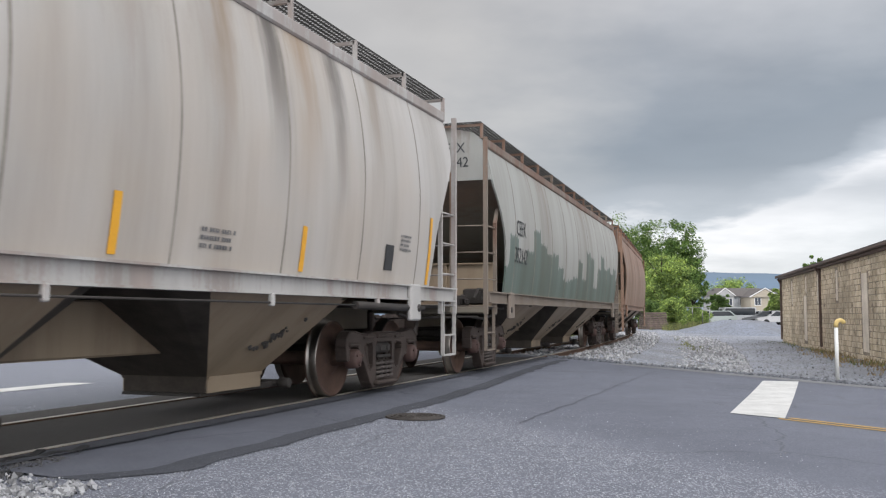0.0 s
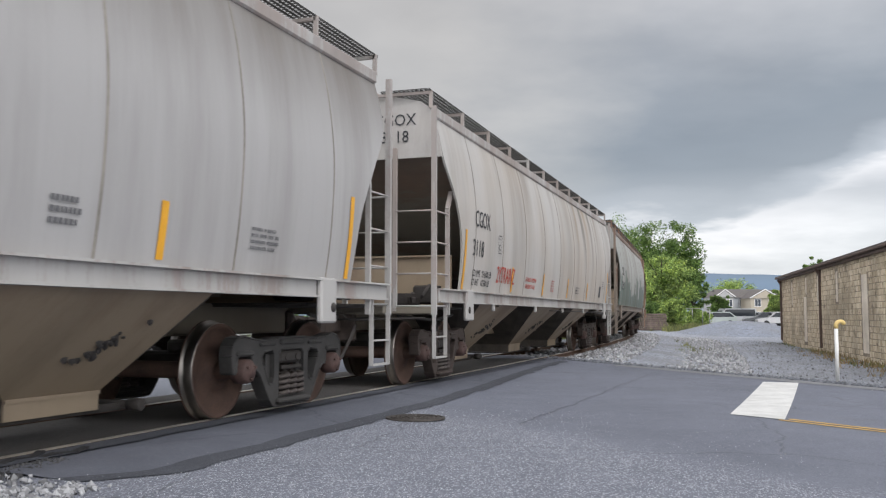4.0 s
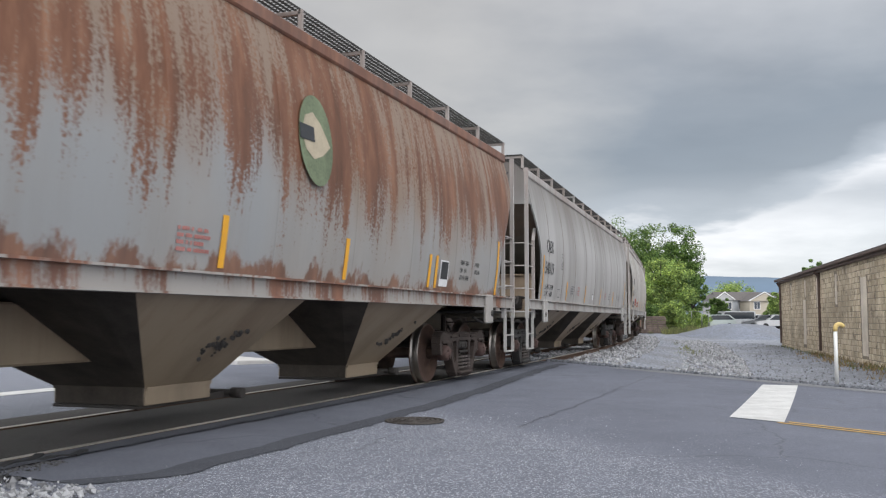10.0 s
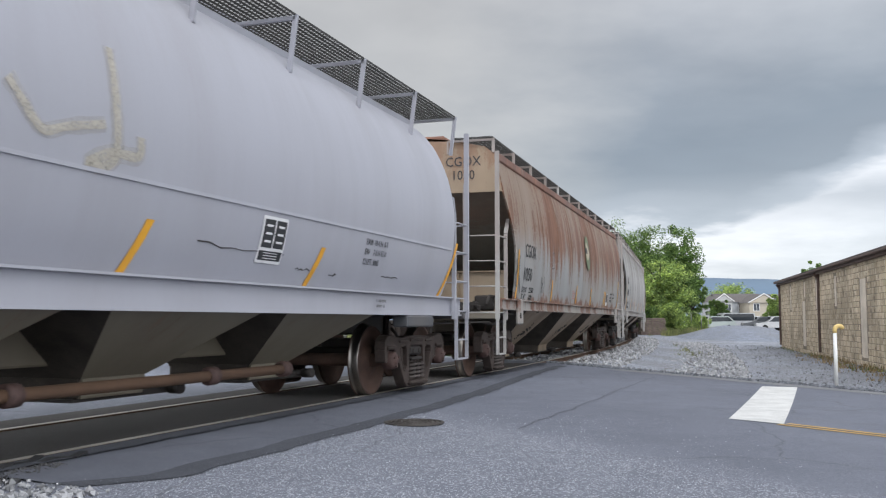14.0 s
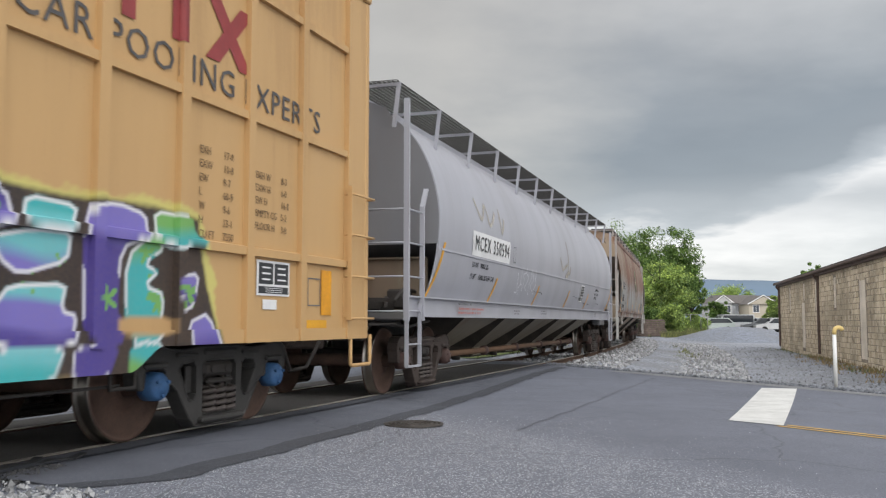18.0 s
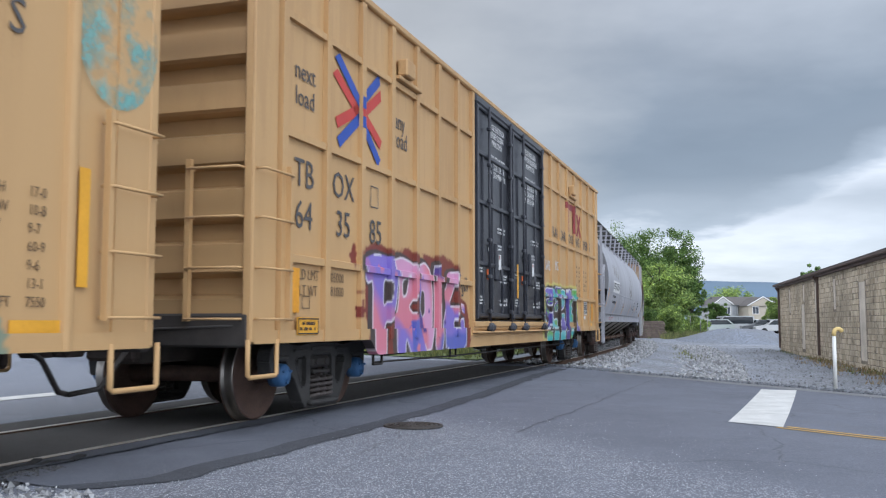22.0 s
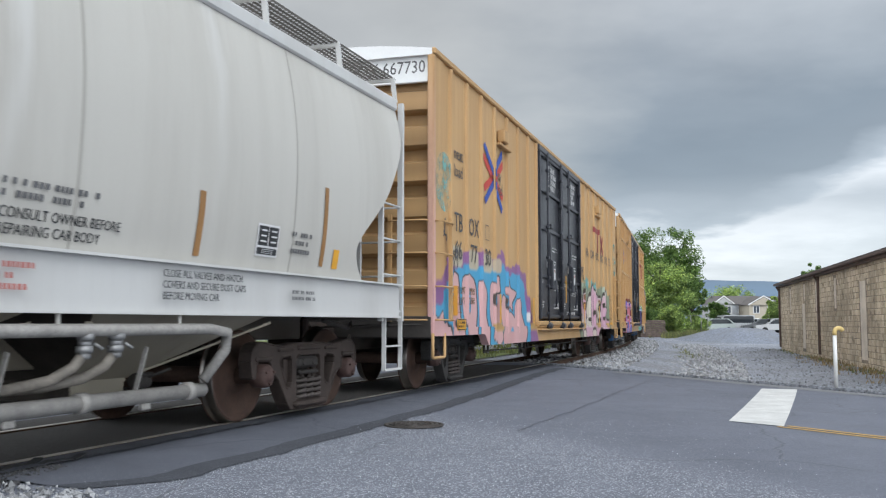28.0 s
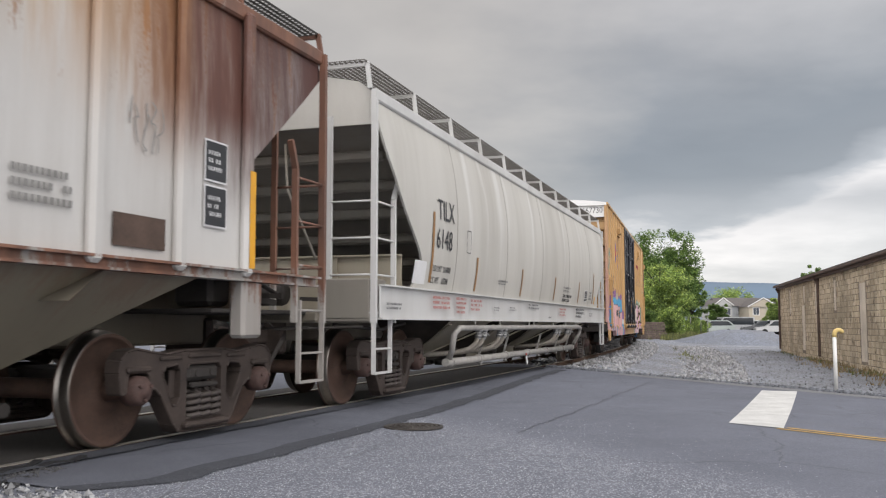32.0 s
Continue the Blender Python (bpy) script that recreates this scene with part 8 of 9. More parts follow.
            part("spray_tag", m, M_TURQ, car, "faded turquoise sprayed tag")
        lettering("ONIY", .26, on_side(P, 2.46, 2.34), M_SLOGAN, car, .8, "spray_tag", "LEFT", .9)
        scrawl(P, car, 2.5, 2.18, .5, .16, M_SLOGAN, 55, 3, .012)
        scrawl(P, car, -8.95, 2.35, .42, .45, M_SLOGAN, 56, 3, .016)
        scrawl(P, car, -8.3, 1.95, .3, .5, M_SLOGAN, 57, 3, .014)
        for x in (-5.78, -3.22, 2.76, 5.27):
            decal(P, car, x, 1.22, .10, .50, M_REFLECT, "reflector", "yellow reflective strip", .06)
    else:
        lettering("SARE", .30, on_side(P, 2.55, 2.22), M_TAGW, car, .8, "spray_tag", "LEFT", .9)
        lettering("MG", .30, on_side(P, 3.55, 2.26), M_TAGW, car, .8, "spray_tag", "LEFT", .9)
        scrawl(P, car, -3.35, 1.55, .45, .32, M_SLOGAN, 58, 4, .016)
    half = Lh - 2.25
    TRAIN.append((car, (near + far) / 2, half * stretch, truck(car, -half, True, blue) + truck(car, half, True, blue)))
    car.scale.x = stretch
    return car


M_BOXP = car_paint("boxcar_trim", TAN, .15, 4.9, .5, .2, dirtcol=(.20, .12, .055))
boxcar("tan boxcar with black doors and purple and turquoise graffiti", -80.92 - .375, -62.42 - .375, [-8.72, -7.8, -6.92, -6.04, -5.18, -4.32, -3.46, -2.72, 2.28, 3.06, 3.94, 4.86, 5.78, 6.74, 7.7, 8.72], (1.60, 2.80, 3.95), (-2.64, 2.24), -.38, paint_e, ((-7.3, -2.6, 2.1), (2.0, 6.7, 2.1)), "643585", True, logo_x=5.75)
boxcar("tan boxcar with black doors and pink graffiti along its side", -100.5 - .92, -82.15 - .92, [-8.4, -7.6, -6.8, -5.98, -5.15, -4.32, -3.48, -2.74, 2.28, 3.02, 3.86, 4.73, 5.6, 6.47, 7.34, 8.3], (), (-2.68, 2.22), -.26, paint_f, ((-9.2, -2.6, 2.3), (2.1, 9.2, 2.3)), "667730", False, rib_w=.10, rib_d=.048, round_rib=True, logo_x=5.5)

# ---------------------------------------------------------------- warehouse of concrete block
WA, WB = Vector((13.9, 30.0)), Vector((18.96, 52.0))
WD = (WB - WA).normalized()
WN = Vector((-WD.y, WD.x))   # faces the lot
W0, W1 = -17.0, (WB - WA).length
WZ, WH = -0.56, 3.66


def wall_x(px):
    """Distance along the wall to the sight line px."""
    u = (px - 784) / 1640
    return (u * WA.y - WA.x) / (WD.x - u * WD.y)


def block_mat():
    m, nt, b, v = mat_base("split_face_block", .9)
    L = nt.links.new
    oi = nt.nodes.new("ShaderNodeObjectInfo")
    g = nt.nodes.new("ShaderNodeNewGeometry")
    r = mth(nt, "FRACT", mth(nt, "ADD", oi.outputs["Random"], g.outputs["Random Per Island"]))
    c = ramp(nt, r, [(0, (.50, .405, .28)), (.45, (.66, .555, .40)), (1, (.77, .67, .51))])
    p = g.outputs["Position"]
    big = noise_tex(nt, p, .45, 5)
    c = mixc(nt, ramp(nt, big, [(.45, (0, 0, 0)), (.62, (.6, .6, .6))]), c, (.25, .205, .15))
    f = noise_tex(nt, p, 30, 4)
    c = mixc(nt, mth(nt, "MULTIPLY", f, .42), c, (.34, .275, .195))
    soil = ramp(nt, noise_tex(nt, p, 3.2, 6, .72), [(.53, (0, 0, 0)), (.66, (.8, .8, .8))])
    c = mixc(nt, soil, c, (.15, .12, .09))
    L(c, b.inputs["Base Color"])
    bump(nt, b, f, .7, .02)
    return m


def warehouse():
    wh = thing("warehouse", "long single-storey tan concrete block warehouse with brown eaves", "building")
    base = Matrix(((WD.x, -WN.x, 0, WA.x), (WD.y, -WN.y, 0, WA.y), (0, 0, 1, WZ), (0, 0, 0, 1)))
    wh.matrix_basis = base          # x along the wall, y into the building
    mort = plain("mortar", (.24, .20, .155), .95, var=.45, scale=1.5)
    brown = plain("brown_trim", (.105, .070, .056), .6, .1, .3)
    roofm = plain("brown_roof", (.075, .060, .055), .7, .1, .3)
    pale = plain("pale_infill_panel", (.62, .55, .46), .8, var=.3, scale=1.2)
    bm_ = block_mat()
    part("wall", Mesh().box(((W0 + W1) / 2, .105, WH / 2), (W1 - W0, .26, WH)), mort, wh)
    part("end_wall", Mesh().box((W1 - .1, 6.2, WH / 2), (.2, 12, WH)), bm_, wh)
    part("back_wall", Mesh().box(((W0 + W1) / 2, 12.3, WH / 2), (W1 - W0, .2, WH)), bm_, wh)
    r = Mesh()
    r.add([(W0 - .3, -.35, WH + .0), (W1 + .35, -.35, WH + .0), (W1 + .35, 6.2, WH + 1.0), (W0 - .3, 6.2, WH + 1.0), (W1 + .35, 12.7, WH), (W0 - .3, 12.7, WH),
           (W0 - .3, -.35, WH + .06), (W1 + .35, -.35, WH + .06), (W1 + .35, 6.2, WH + 1.08), (W0 - .3, 6.2, WH + 1.08), (W1 + .35, 12.7, WH + .06), (W0 - .3, 12.7, WH + .06)],
          [(0, 1, 2, 3), (3, 2, 4, 5), (7, 6, 9, 8), (8, 9, 11, 10), (6, 7, 1, 0), (7, 8, 2, 1), (8, 10, 4, 2), (9, 6, 0, 3), (11, 9, 3, 5), (10, 11, 5, 4)])
    part("roof", r, roofm, wh, "low brown metal roof")
    part("gable", Mesh().prism([(0, WH), (12.3, WH), (6.2, WH + .98)], Matrix(((0, 0, 1, W1 - .2), (1, 0, 0, 0), (0, 1, 0, 0), (0, 0, 0, 1))), .18), brown, wh)
    part("gutter", Mesh().box(((W0 + W1) / 2, -.30, WH - .02), (W1 - W0 + .6, .12, .09), .025), brown, wh, "dark brown eaves gutter")
    part("fascia", Mesh().box(((W0 + W1) / 2, -.10, WH - .10), (W1 - W0 + .4, .22, .10), .01), brown, wh)
    for x in (wall_x(1452), W1 - .06, wall_x(1900)):
        d = Mesh().box((x, -.09, WH / 2 + .05), (.13, .11, WH - .3), .02).bar((x, -.25, WH - .1), (x, -.09, WH - .35), .10, .10)
        part("downspout", d, brown, wh, "dark brown downspout")
    # infill panels
    panels = []
    for px, w, z0, z1 in ((1400, .22, 2.10, 3.30), (1425, .26, 2.55, 3.35), (1446, .22, 2.05, 3.30), (1480, .34, 2.10, 3.28), (1423, .75, .35, 2.45), (1529, .85, .30, 2.95)):
        x = wall_x(px)
        panels.append((x - w / 2, x + w / 2, z0, z1))
        p = part("infill_panel", Mesh().box((x, -.012, (z0 + z1) / 2), (w, .06, z1 - z0), .01), pale, wh, "pale weathered infill panel")
        if z1 - z0 > 2:
            part("lintel", Mesh().box((x, -.008, z1 + .10), (w + .1, .07, .2), .01), bm_, p)
    # blocks: the nearest ones in view as pieces, the rest joined
    bl, bh = .22, .20
    one = Mesh().box((0, 0, 0), (bl - .02, .10, bh - .02), .012).data("block", bm_)
    rest = Mesh()
    rnd = random.Random(9)
    n = 0
    for k in range(18):
        x = W0 + (bl / 2 if k % 2 else 0)
        while x < W1 - .1:
            xc, zc = x + bl / 2, bh * (k + .5)
            x += bl
            if any(a - .15 < xc < b + .15 and c - .08 < zc < d + .08 for a, b, c, d in panels):
                continue
            y = .01 + rnd.uniform(-.012, .012)
            if -1.0 < xc < 2.9 and n < 300:
                n += 1
                part("block", one, None, wh, "", pose(xc, y, zc))
            else:
                rest.box((xc, y, zc), (bl - .02, .10, bh - .02))
    ob = part("blockwork", rest, bm_, wh, "tan split-face concrete blocks")
    ob["kind"] = "stuff"


warehouse()


def bollard():
    b = thing("vent_pipe", "white steel pipe post with a yellow bent top", "post")
    x, y = 6.95, 16.5
    b.matrix_basis = pose(x, y, ground_z(x, y) - .02)
    w = plain("white_pipe_paint", (.72, .72, .70), .5, var=.1)
    yl = plain("yellow_pipe_paint", (.62, .46, .18), .5, var=.2)
    part("pipe", Mesh().tube([(0, 0, 0), (0, 0, 1.02)], .034, 14), w, b)
    pts = [(0, 0, 1.0), (0, 0, 1.05)] + [(.075 - .075 * math.cos(a), 0, 1.05 + .075 * math.sin(a)) for a in (.4, .8, 1.2, 1.57, 2.0, 2.4, 2.8)]
    part("bent_top", Mesh().tube(pts, .038, 14), yl, b, "yellow bent pipe end")


bollard()

# ---------------------------------------------------------------- trees and scrub
def leaf_mat(name, col):
    m, nt, b, v = mat_base(name, .75)
    g = nt.nodes.new("ShaderNodeNewGeometry")
    c = ramp(nt, g.outputs["Random Per Island"], [(0, tuple(q * .5 for q in col)), (.55, col), (1, (col[0] * 1.9, col[1] * 1.6, col[2] * 1.3))])
    c = mixc(nt, .8, c, ramp(nt, noise_tex(nt, v, .75, 3, .5), [(.34, (.45, .48, .5)), (.66, (1.5, 1.45, 1.3))]), "MULTIPLY")
    nt.links.new(c, b.inputs["Base Color"])
    tr = N(nt, "ShaderNodeBsdfTranslucent")
    nt.links.new(c, tr.inputs[0])
    mx = N(nt, "ShaderNodeMixShader")
    mx.inputs[0].default_value = .3
    nt.links.new(b.outputs[0], mx.inputs[1])
    nt.links.new(tr.outputs[0], mx.inputs[2])
    nt.links.new(mx.outputs[0], nt.nodes["Material Output"].inputs[0])
    return m


M_LEAF = leaf_mat("walnut_leaf", (.125, .215, .066))
M_LEAFL = leaf_mat("light_leaf", (.27, .39, .13))
M_BARK = plain("bark", (.07, .055, .042), .9)


def tree(label, x, y, h, w, leafm, seed, name="tree", trunk=True, low=.2, lf=.34, dense=1.0, category="tree"):
    rnd = random.Random(seed)
    z0 = ground_z(x, y) - .05
    t = thing(name, label, category, m=pose(x, y, z0))
    tips = []
    if trunk:
        m = Mesh().tube([(0, 0, 0), (.08, .05, h * .2), (-.05, .1, h * .4), (.1, 0, h * .7)], [h * .03, h * .024, h * .017, h * .006], 9)
        part("trunk", m, M_BARK, t)
        for k in range(9):
            a = rnd.uniform(0, 6.28)
            hz = h * rnd.uniform(.2, .6)
            r = w * .5 * rnd.uniform(.5, .9)
            e = Vector((math.cos(a) * r, math.sin(a) * r, hz + h * rnd.uniform(.1, .3)))
            part("limb", Mesh().tube([(0, 0, hz), e * .5 + Vector((0, 0, hz * .55)), e], [h * .012, h * .008, h * .003], 6), M_BARK, t)
    # clusters of leaves on a lumpy outline
    n = int(120 * dense)
    c = Mesh()
    for k in range(n):
        u, a = rnd.uniform(-1, 1), rnd.uniform(0, 6.28)
        rr = math.sqrt(1 - u * u)
        d = rnd.uniform(.35, 1) * (1 + .42 * noise.noise(Vector((math.cos(a) * 2, math.sin(a) * 2, u * 2 + seed))))
        zc = h * (low + 1) / 2 + u * d * h * (1 - low) / 2 * .95
        pc = Vector((rr * math.cos(a) * d * w / 2, rr * math.sin(a) * d * w / 2, zc))
        cr = w * rnd.uniform(.06, .125)
        for i in range(int(100 * dense)):
            v = Vector((rnd.gauss(0, 1), rnd.gauss(0, 1), rnd.gauss(0, .8)))
            q = pc + v.normalized() * cr * rnd.random() ** .4
            s = lf * rnd.uniform(.5, 1)
            e = Euler((rnd.uniform(-.9, .9), rnd.uniform(-.9, .9), rnd.uniform(0, 6.28))).to_matrix()
            c.add([q + e @ Vector(p) for p in ((-s / 2, 0, 0), (0, -s * .28, .02), (s / 2, 0, -.03), (0, s * .28, .02))], [(0, 1, 2, 3)])
    ob = part("crown", c, leafm, t, "uneven crown of many small leaves")
    return t


def at(px, dist):
    return (px - 784) / 1640 * dist


tree("tall dark green walnut tree at the edge of the lot", at(1176, 104), 104, 11.8, 8.9, M_LEAF, 1, dense=1.35)
tree("broad dark green tree behind the track", at(1112, 116), 116, 13.2, 11, M_LEAF, 2, dense=1.2)
tree("light green young tree beside the lot", at(1168, 97), 97, 8.2, 7.2, M_LEAFL, 3, low=.05, dense=1.2)
tree("dark green tree beside the lot", at(1222, 108), 108, 8.5, 4.0, M_LEAF, 4, low=.08)
tree("bright green bush at the lot edge", at(1187, 88), 88, 3.0, 2.9, M_LEAFL, 5, "bush", False, .0, .26, category="bush")
tree("dull green scrub beside the fence", at(1228, 92), 92, 2.0, 3.2, M_LEAFL, 6, "bush", False, .0, .22, .7, category="bush")
tree("green scrub behind the tie pile", at(1150, 92), 92, 2.6, 3.5, M_LEAF, 16, "bush", False, .0, .24, .8, category="bush")
tree("dark green tree before the houses", at(1270, 130), 130, 4.4, 2.8, M_LEAF, 7, low=.05)
tree("green tree beside the houses", at(1370, 125), 125, 4.6, 2.7, M_LEAFL, 8, low=.05)
tree("green tree behind the houses", at(1285, 215), 215, 10.2, 12, M_LEAFL, 9, lf=.5)
tree("green tree behind the warehouse", at(1434, 120), 120, 9.0, 3.6, M_LEAF, 10)


def far_scrub():
    """Belt of woodland behind the track, along the left of the view."""
    rnd = random.Random(21)
    m = Mesh()
    for k in range(2600):
        x = rnd.uniform(-60, 24)
        y = 120 + rnd.uniform(0, 14) + max(0, -x) * .2
        z = rnd.random() ** .8 * (5.5 + 1.5 * noise.noise(Vector((x * .15, 3, 0))))
        s = rnd.uniform(.5, 1.1)
        e = Euler((rnd.uniform(-.9, .9), rnd.uniform(-.9, .9), rnd.uniform(0, 6.28))).to_matrix()
        m.add([Vector((x, y, z)) + e @ Vector(p) for p in ((-s / 2, 0, 0), (0, -s * .35, .02), (s / 2, 0, -.03), (0, s * .35, .02))], [(0, 1, 2, 3)])
    tagged(new("woodland", m.data("woodland", M_LEAF)), "distant belt of dark green woodland", "woodland", kind="stuff")


far_scrub()


def grass():
    rnd = random.Random(5)
    m = Mesh()
    gm = leaf_mat("grass_blade", (.15, .175, .07))

    def tuft(x, y, z, h, n):
        for _ in range(n):
            a = rnd.uniform(0, 6.28)
            w = rnd.uniform(.01, .025)
            bx, by = x + rnd.gauss(0, .12), y + rnd.gauss(0, .12)
            hx, hy = math.cos(a) * h * .35, math.sin(a) * h * .35
            k = h * rnd.uniform(.5, 1.1)
            m.add([(bx - w, by, z), (bx + w, by, z), (bx + hx, by + hy, z + k)], [(0, 1, 2)])
    # verge beyond the street on the far side of the line
    for _ in range(1500):
        lat = -rnd.uniform(2.2, 16)
        s = rnd.uniform(23, 62)
        p, _ = rail_at(s, lat)
        o = SM.x * p.x + SM.y * p.y
        if o < FAR_EDGE + 1.6:
            continue
        tuft(p.x, p.y, ground_z(p.x, p.y) - .02, .38, 12)
    # weeds at the foot of the warehouse
    for _ in range(60):
        w = rnd.uniform(W0 + 8, W1)
        d = abs(rnd.gauss(0, .35))
        q = WA + WD * w + WN * (d + .1)
        tuft(q.x, q.y, ground_z(q.x, q.y) - .02, rnd.uniform(.06, .20), 6)
    # along the lot edge and the bank
    for _ in range(320):
        x, y = at(rnd.uniform(1150, 1260), 86) + rnd.gauss(0, .6), rnd.uniform(80, 96)
        tuft(x, y, ground_z(x, y) - .02, rnd.uniform(.3, .9), 14)
    for _ in range(26):
        s, lat = rnd.uniform(38, 54), rnd.gauss(3.5, .4)
        p, _ = rail_at(s, lat)
        tuft(p.x, p.y, ground_z(p.x, p.y) - .02, rnd.uniform(.08, .25), 8)
    tagged(new("grass", m.data("grass", gm)), "rough green grass and weeds", "grass", kind="stuff")


grass()


def verge():
    rows = []
    for i in range(40):
        s = 22 + i * 2
        r = []
        for lat in (-2.2, -5, -9, -14, -22):
            p, _ = rail_at(s, lat)
            o = SM.x * p.x + SM.y * p.y
            p = p + Vector(SM) * max(0, FAR_EDGE + 1.3 - o)
            r.append((p.x, p.y, ground_z(p.x, p.y) + .02))
        rows.append(r)
    m, nt, b, v = mat_base("verge_turf", .95)
    c = ramp(nt, noise_tex(nt, v, 1.2, 6, .65), [(.3, (.07, .085, .03)), (.55, (.13, .17, .05)), (.75, (.20, .19, .10))])
    nt.links.new(c, b.inputs["Base Color"])
    tagged(new("verge", Mesh().grid(rows, True, True).data("verge", m)), "grassy verge beyond the track", "ground", kind="structure")


verge()


def tie_pile():
    t = thing("tie_pile", "stack of old weathered wooden railway ties", "timber stack")
    x, y = at(1152, 84), 84
    t.matrix_basis = pose(x, y, ground_z(x, y), 0, 0, 12)
    old = plain("old_tie_wood", (.13, .10, .085), .9, var=.5, scale=3, fine=20)
    rnd = random.Random(3)
    for k in range(8):
        for j in range(3):
            part("tie", Mesh().box((rnd.uniform(-.1, .1), j * .42 - .42, .10 + k * .19), (2.5 - .06 * k, .24, .17), .02), old, t, "", pose(0, 0, 0, 0, 0, rnd.uniform(-3, 3)))


tie_pile()


def gravel_heap():
    x0, y0 = at(1306, 75), 75
    z0 = ground_z(x0, y0)
    rows = []
    for i in range(31):
        r = []
        for j in range(41):
            u, v = i / 15 - 1, j / 20 - 1
            d = u * u + v * v
            z = max(0, 1 - d) ** 1.3 * 1.0 * (1 + .22 * noise.noise(Vector((v * 2.2, u * 2, 5)))) + .03 * noise.noise(Vector((v * 9, u * 9, 1)))
            x, y = v * 4.9, u * 9.0
            r.append((x, y, ground_z(x0 + x, y0 + y) - z0 + z - .04 - .12 * smooth(.9, 1.4, d)))
        rows.append(r)
    ob = new("gravel_mound", Mesh().grid(rows, True).data("gravel_mound", gravel_mat("heap_gravel", (.205, .225, .27), 14)))
    ob.matrix_basis = pose(x0, y0, z0)
    tagged(ob, "low heap of grey gravel on the lot", "gravel heap")


gravel_heap()


def parked_car(x, y, rz, col, label, L=4.6, H=1.55, van=False):
    c = thing("parked_car", label, "car", "parked cars behind the lot", pose(x, y, ground_z(x, y), 0, 0, rz))
    pm = plain("car_paint", col, .3, .1, .06, bmp=0)
    gm = plain("car_glass", (.03, .035, .04), .08, 0, .1, bmp=0)
    tm = plain("car_tyre", (.02, .02, .02), .85)
    W = .88
    if van:
        side = [(-L / 2, .35), (L / 2, .35), (L / 2, .85), (L / 2 - .9, 1.0), (L / 2 - 1.5, H), (-L / 2 + .1, H), (-L / 2, 1.2)]
        glass = [(L / 2 - 1.05, 1.02), (L / 2 - 1.55, H - .1), (-L / 2 + .25, H - .1), (-L / 2 + .15, 1.02)]
    else:
        side = [(-L / 2, .35), (L / 2, .35), (L / 2, .75), (L / 2 - 1.1, .92), (L / 2 - 1.8, H), (-L / 2 + .9, H), (-L / 2 + .1, .98)]
        glass = [(L / 2 - 1.25, .95), (L / 2 - 1.85, H - .08), (-L / 2 + .95, H - .08), (-L / 2 + .35, .98)]
    mt = Matrix(((1, 0, 0, 0), (0, 0, -1, W), (0, 1, 0, 0), (0, 0, 0, 1)))
    part("body", Mesh().prism(side, mt, 2 * W), pm, c)
    for sy in (-1, 1):
        m2 = Matrix(((1, 0, 0, 0), (0, 0, -1, sy * W + .008), (0, 1, 0, 0), (0, 0, 0, 1)))
        part("side_window", Mesh().prism(glass, m2, .016), gm, c)
        part("headlight", Mesh().box((L / 2 + .005, sy * .65, .68), (.03, .3, .14), .01), M_WHITE, c)
        for sx in (-1, 1):
            part("wheel", Mesh().lathe([(0, -.1), (.2, -.1), (.31, -.09), (.32, 0), (.31, .09), (.2, .1), (0, .1)], (sx * L * .31, sy * (W - .08), .32), 1, 16), tm, c)
    part("windscreen", Mesh().box(((glass[0][0] + glass[1][0]) / 2 + .12, 0, (glass[0][1] + glass[1][1]) / 2), (.05, 1.45, .5), .01), gm, c)


parked_car(at(1258, 97), 97, 200, (.36, .40, .38), "silver parked car behind the lot fence", 4.8, 1.5)
parked_car(at(1291, 101), 101, 185, (.40, .41, .42), "white parked van behind the gravel heap", 5.0, 1.85, True)
parked_car(at(1318, 104), 104, 20, (.20, .23, .26), "grey-blue parked car behind the gravel heap", 4.5, 1.5)
parked_car(at(1352, 96), 96, 170, (.10, .105, .11), "dark grey parked car behind the lot", 4.6, 1.45)
parked_car(at(1374, 95), 95, 175, (.46, .46, .46), "white parked car beside the warehouse", 4.6, 1.5)


def fence():
    f = thing("chain_link_fence", "grey chain-link fence with steel posts before the scrub", "fence")
    g = plain("galvanised", (.30, .30, .29), .5, .6)
    pts = [(at(px, d), d) for px, d in ((1168, 93), (1190, 92.5), (1205, 92), (1222, 91.5), (1240, 91), (1252, 91))]
    for x, y in pts:
        part("post", Mesh().tube([(x, y, ground_z(x, y)), (x, y, ground_z(x, y) + 1.9)], .04, 7), g, f)
    for (x0, y0), (x1, y1) in zip(pts, pts[1:]):
        part("top_rail", Mesh().tube([(x0, y0, ground_z(x0, y0) + 1.85), (x1, y1, ground_z(x1, y1) + 1.85)], .025, 6), g, f)


fence()


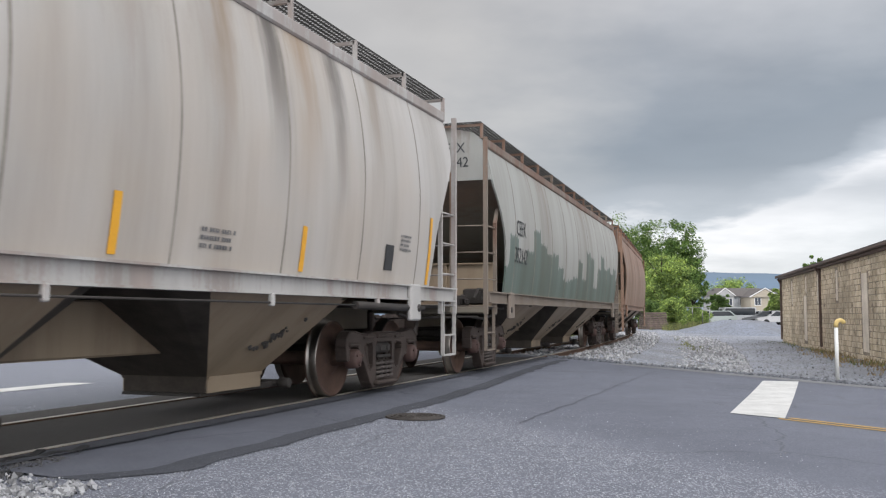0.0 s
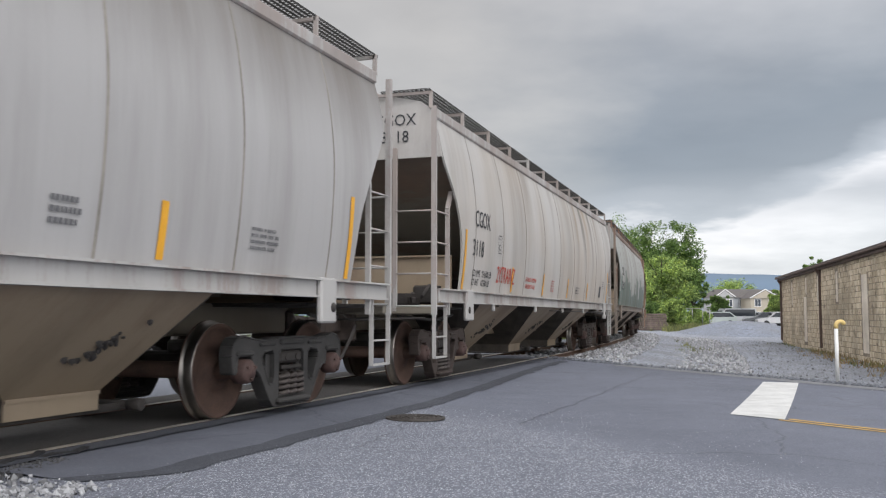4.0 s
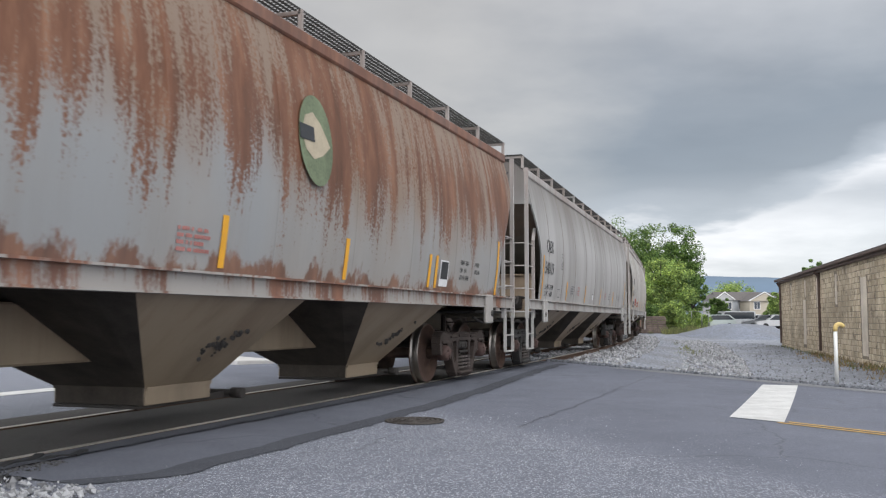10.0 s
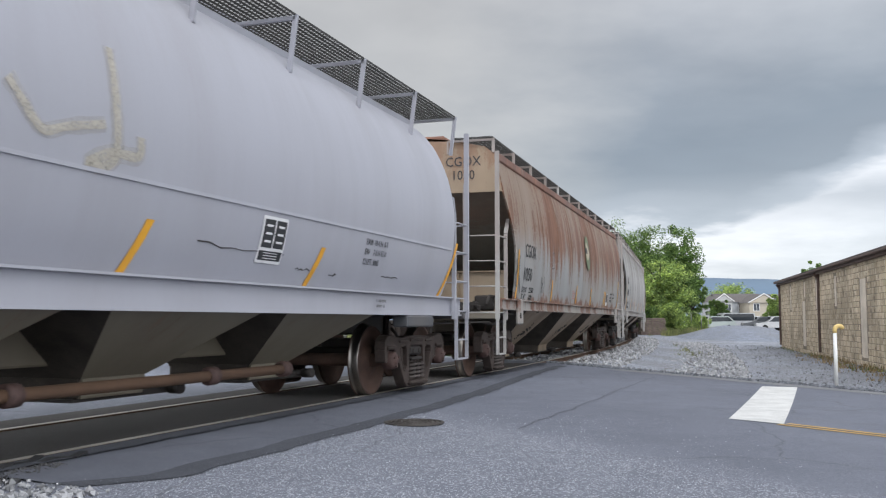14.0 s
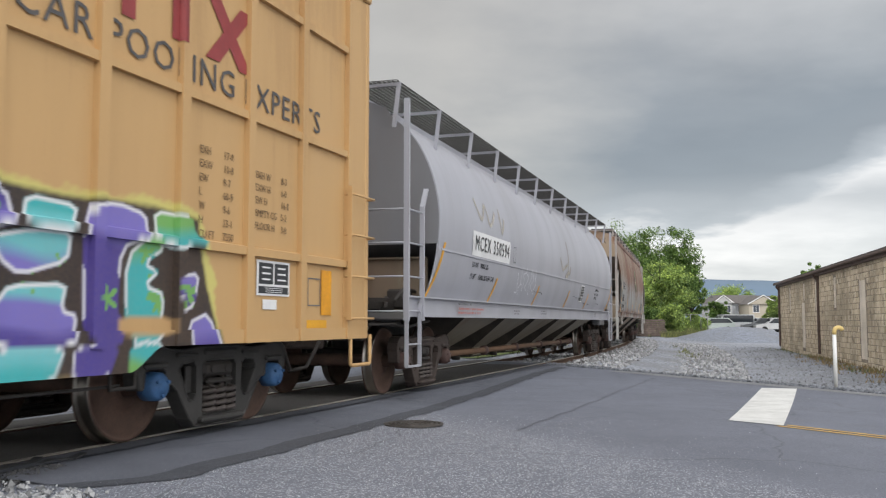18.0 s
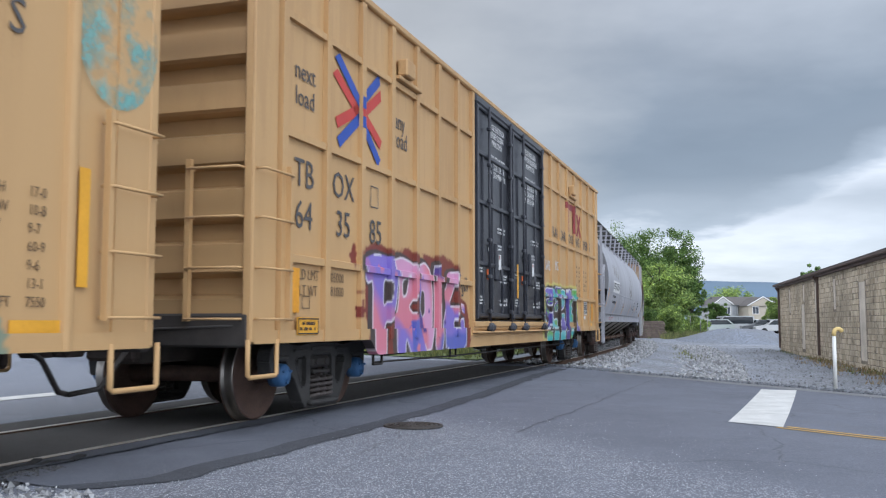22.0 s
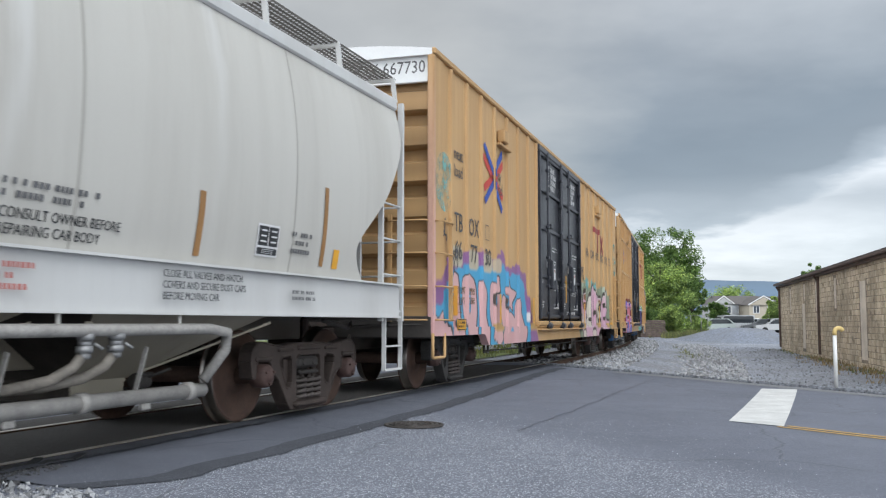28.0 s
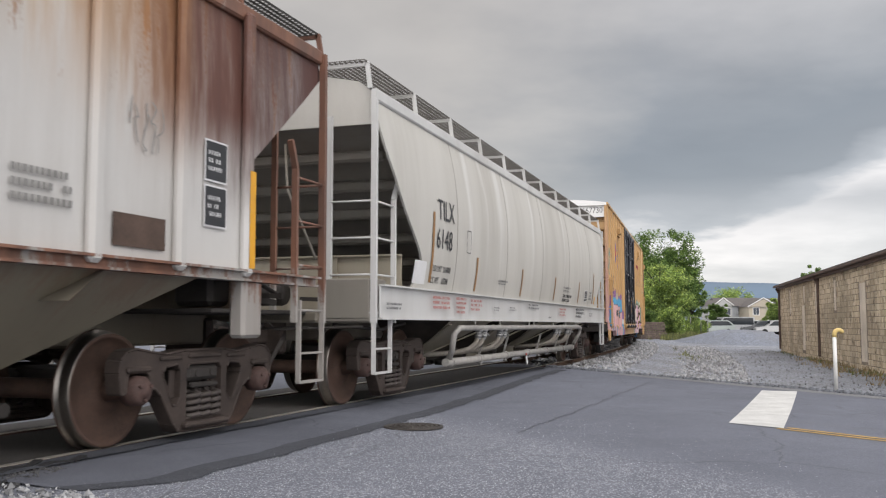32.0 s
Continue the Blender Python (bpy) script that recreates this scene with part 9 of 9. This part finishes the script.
# ---------------------------------------------------------------- far houses and ridge
def house(px, dist, w, d, eave, peak, col, label, gable, rz=0):
    h = thing("house", label, "house", "houses behind the lot", pose(at(px, dist), dist, ground_z(at(px, dist), dist) - .03, 0, 0, rz))
    wm = plain("siding", col, .8, var=.08)
    rm = plain("shingle", (.12, .11, .105), .9, var=.25)
    wh = plain("white_trim", (.72, .72, .70), .6, var=.05)
    gl = plain("window_glass", (.05, .06, .075), .12, 0, .2, bmp=0)
    part("wall", Mesh().box((0, 0, eave / 2), (w, d, eave)), wm, h)
    if gable:
        m = Mesh().prism([(-w / 2 - .3, eave - .1), (w / 2 + .3, eave - .1), (0, peak)], Matrix(((1, 0, 0, 0), (0, 0, -1, d / 2 + .3), (0, 1, 0, 0), (0, 0, 0, 1))), d + .6)
        part("roof", m, rm, h)
        part("gable_face", Mesh().prism([(-w / 2, eave - .1), (w / 2, eave - .1), (0, peak - .25)], Matrix(((1, 0, 0, 0), (0, 0, -1, -d / 2 - .28), (0, 1, 0, 0), (0, 0, 0, 1))), .05), wm, h)
        for s in (-1, 1):
            part("rake_board", Mesh().bar((s * (w / 2 + .3), -d / 2 - .36, eave - .1), (0, -d / 2 - .36, peak), .08, .17), wh, h)
    else:
        m = Mesh().prism([(-d / 2 - .4, eave - .05), (d / 2 + .4, eave - .05), (0, peak)], Matrix(((0, 0, 1, -w / 2 - .3), (1, 0, 0, 0), (0, 1, 0, 0), (0, 0, 0, 1))), w + .6)
        part("roof", m, rm, h)
    n = max(2, int(w / 2.6))
    for k in range(n):
        x = -w / 2 + w * (k + .5) / n
        for z in (1.0, 3.45):
            if z + .8 > eave:
                continue
            wd = part("window", Mesh().box((x, -d / 2 - .02, z + .1), (1.25, .08, 1.5), .01), wh, h)
            part("pane", Mesh().box((x - .28, -d / 2 - .065, z + .1), (.5, .02, 1.3)), gl, wd)
            part("pane", Mesh().box((x + .28, -d / 2 - .065, z + .1), (.5, .02, 1.3)), gl, wd)


house(1268, 184, 3.4, 9, 4.8, 6.2, (.38, .38, .37), "pale grey gabled townhouse end", True)
house(1300, 186, 8.6, 8, 4.7, 6.4, (.38, .40, .42), "pale grey two-storey townhouse with grey roof", False)
house(1338, 180, 5.4, 8, 4.5, 6.1, (.40, .355, .28), "beige gabled two-storey townhouse with white trim", True)
house(1374, 190, 6.0, 8, 4.7, 6.4, (.50, .50, .50), "grey townhouse with dark roof", False)


def ridge():
    rows = []
    for i in range(121):
        x = -2600 + 6000 * i / 120
        h = 165 + 22 * noise.noise(Vector((x * .0009, 0, 0))) + 6 * noise.noise(Vector((x * .006, 2, 0)))
        rows.append([(x, 3300, -20), (x, 3420, h * .6), (x, 3600, h), (x, 3900, h * .7)])
    m, nt, b, v = mat_base("hazy_ridge", .95)
    c = ramp(nt, noise_tex(nt, v, .004, 6), [(.3, (.115, .165, .225)), (.7, (.135, .19, .255))])
    nt.links.new(c, b.inputs["Base Color"])
    tagged(new("backdrop", Mesh().grid(rows, True, True).data("backdrop", m)), "blue hazy wooded ridge on the horizon", "hill", kind="structure")


ridge()


def motions():
    for car, c, half, sets in TRAIN:
        rows = []
        for i in range(65):
            t = i / 2
            s = c + run(t)
            a, _ = rail_at(s - half)
            b, _ = rail_at(s + half)
            m = (a + b) / 2
            rows.append((t, pose(m.x, m.y, 0, 0, 0, math.degrees(math.atan2(b.y - a.y, b.x - a.x)))))
        walk(car, rows)
        for w in sets:
            step = 0.15
            n = int(32 / step) + 1
            turn = [(min(32, i * step)) for i in range(n + 1)]
            p = w.matrix_basis.translation.copy()
            walk(w, [(t, pose(p.x, p.y, p.z, 0, math.degrees(run(t) / 0.457), 0)) for t in turn])


motions()
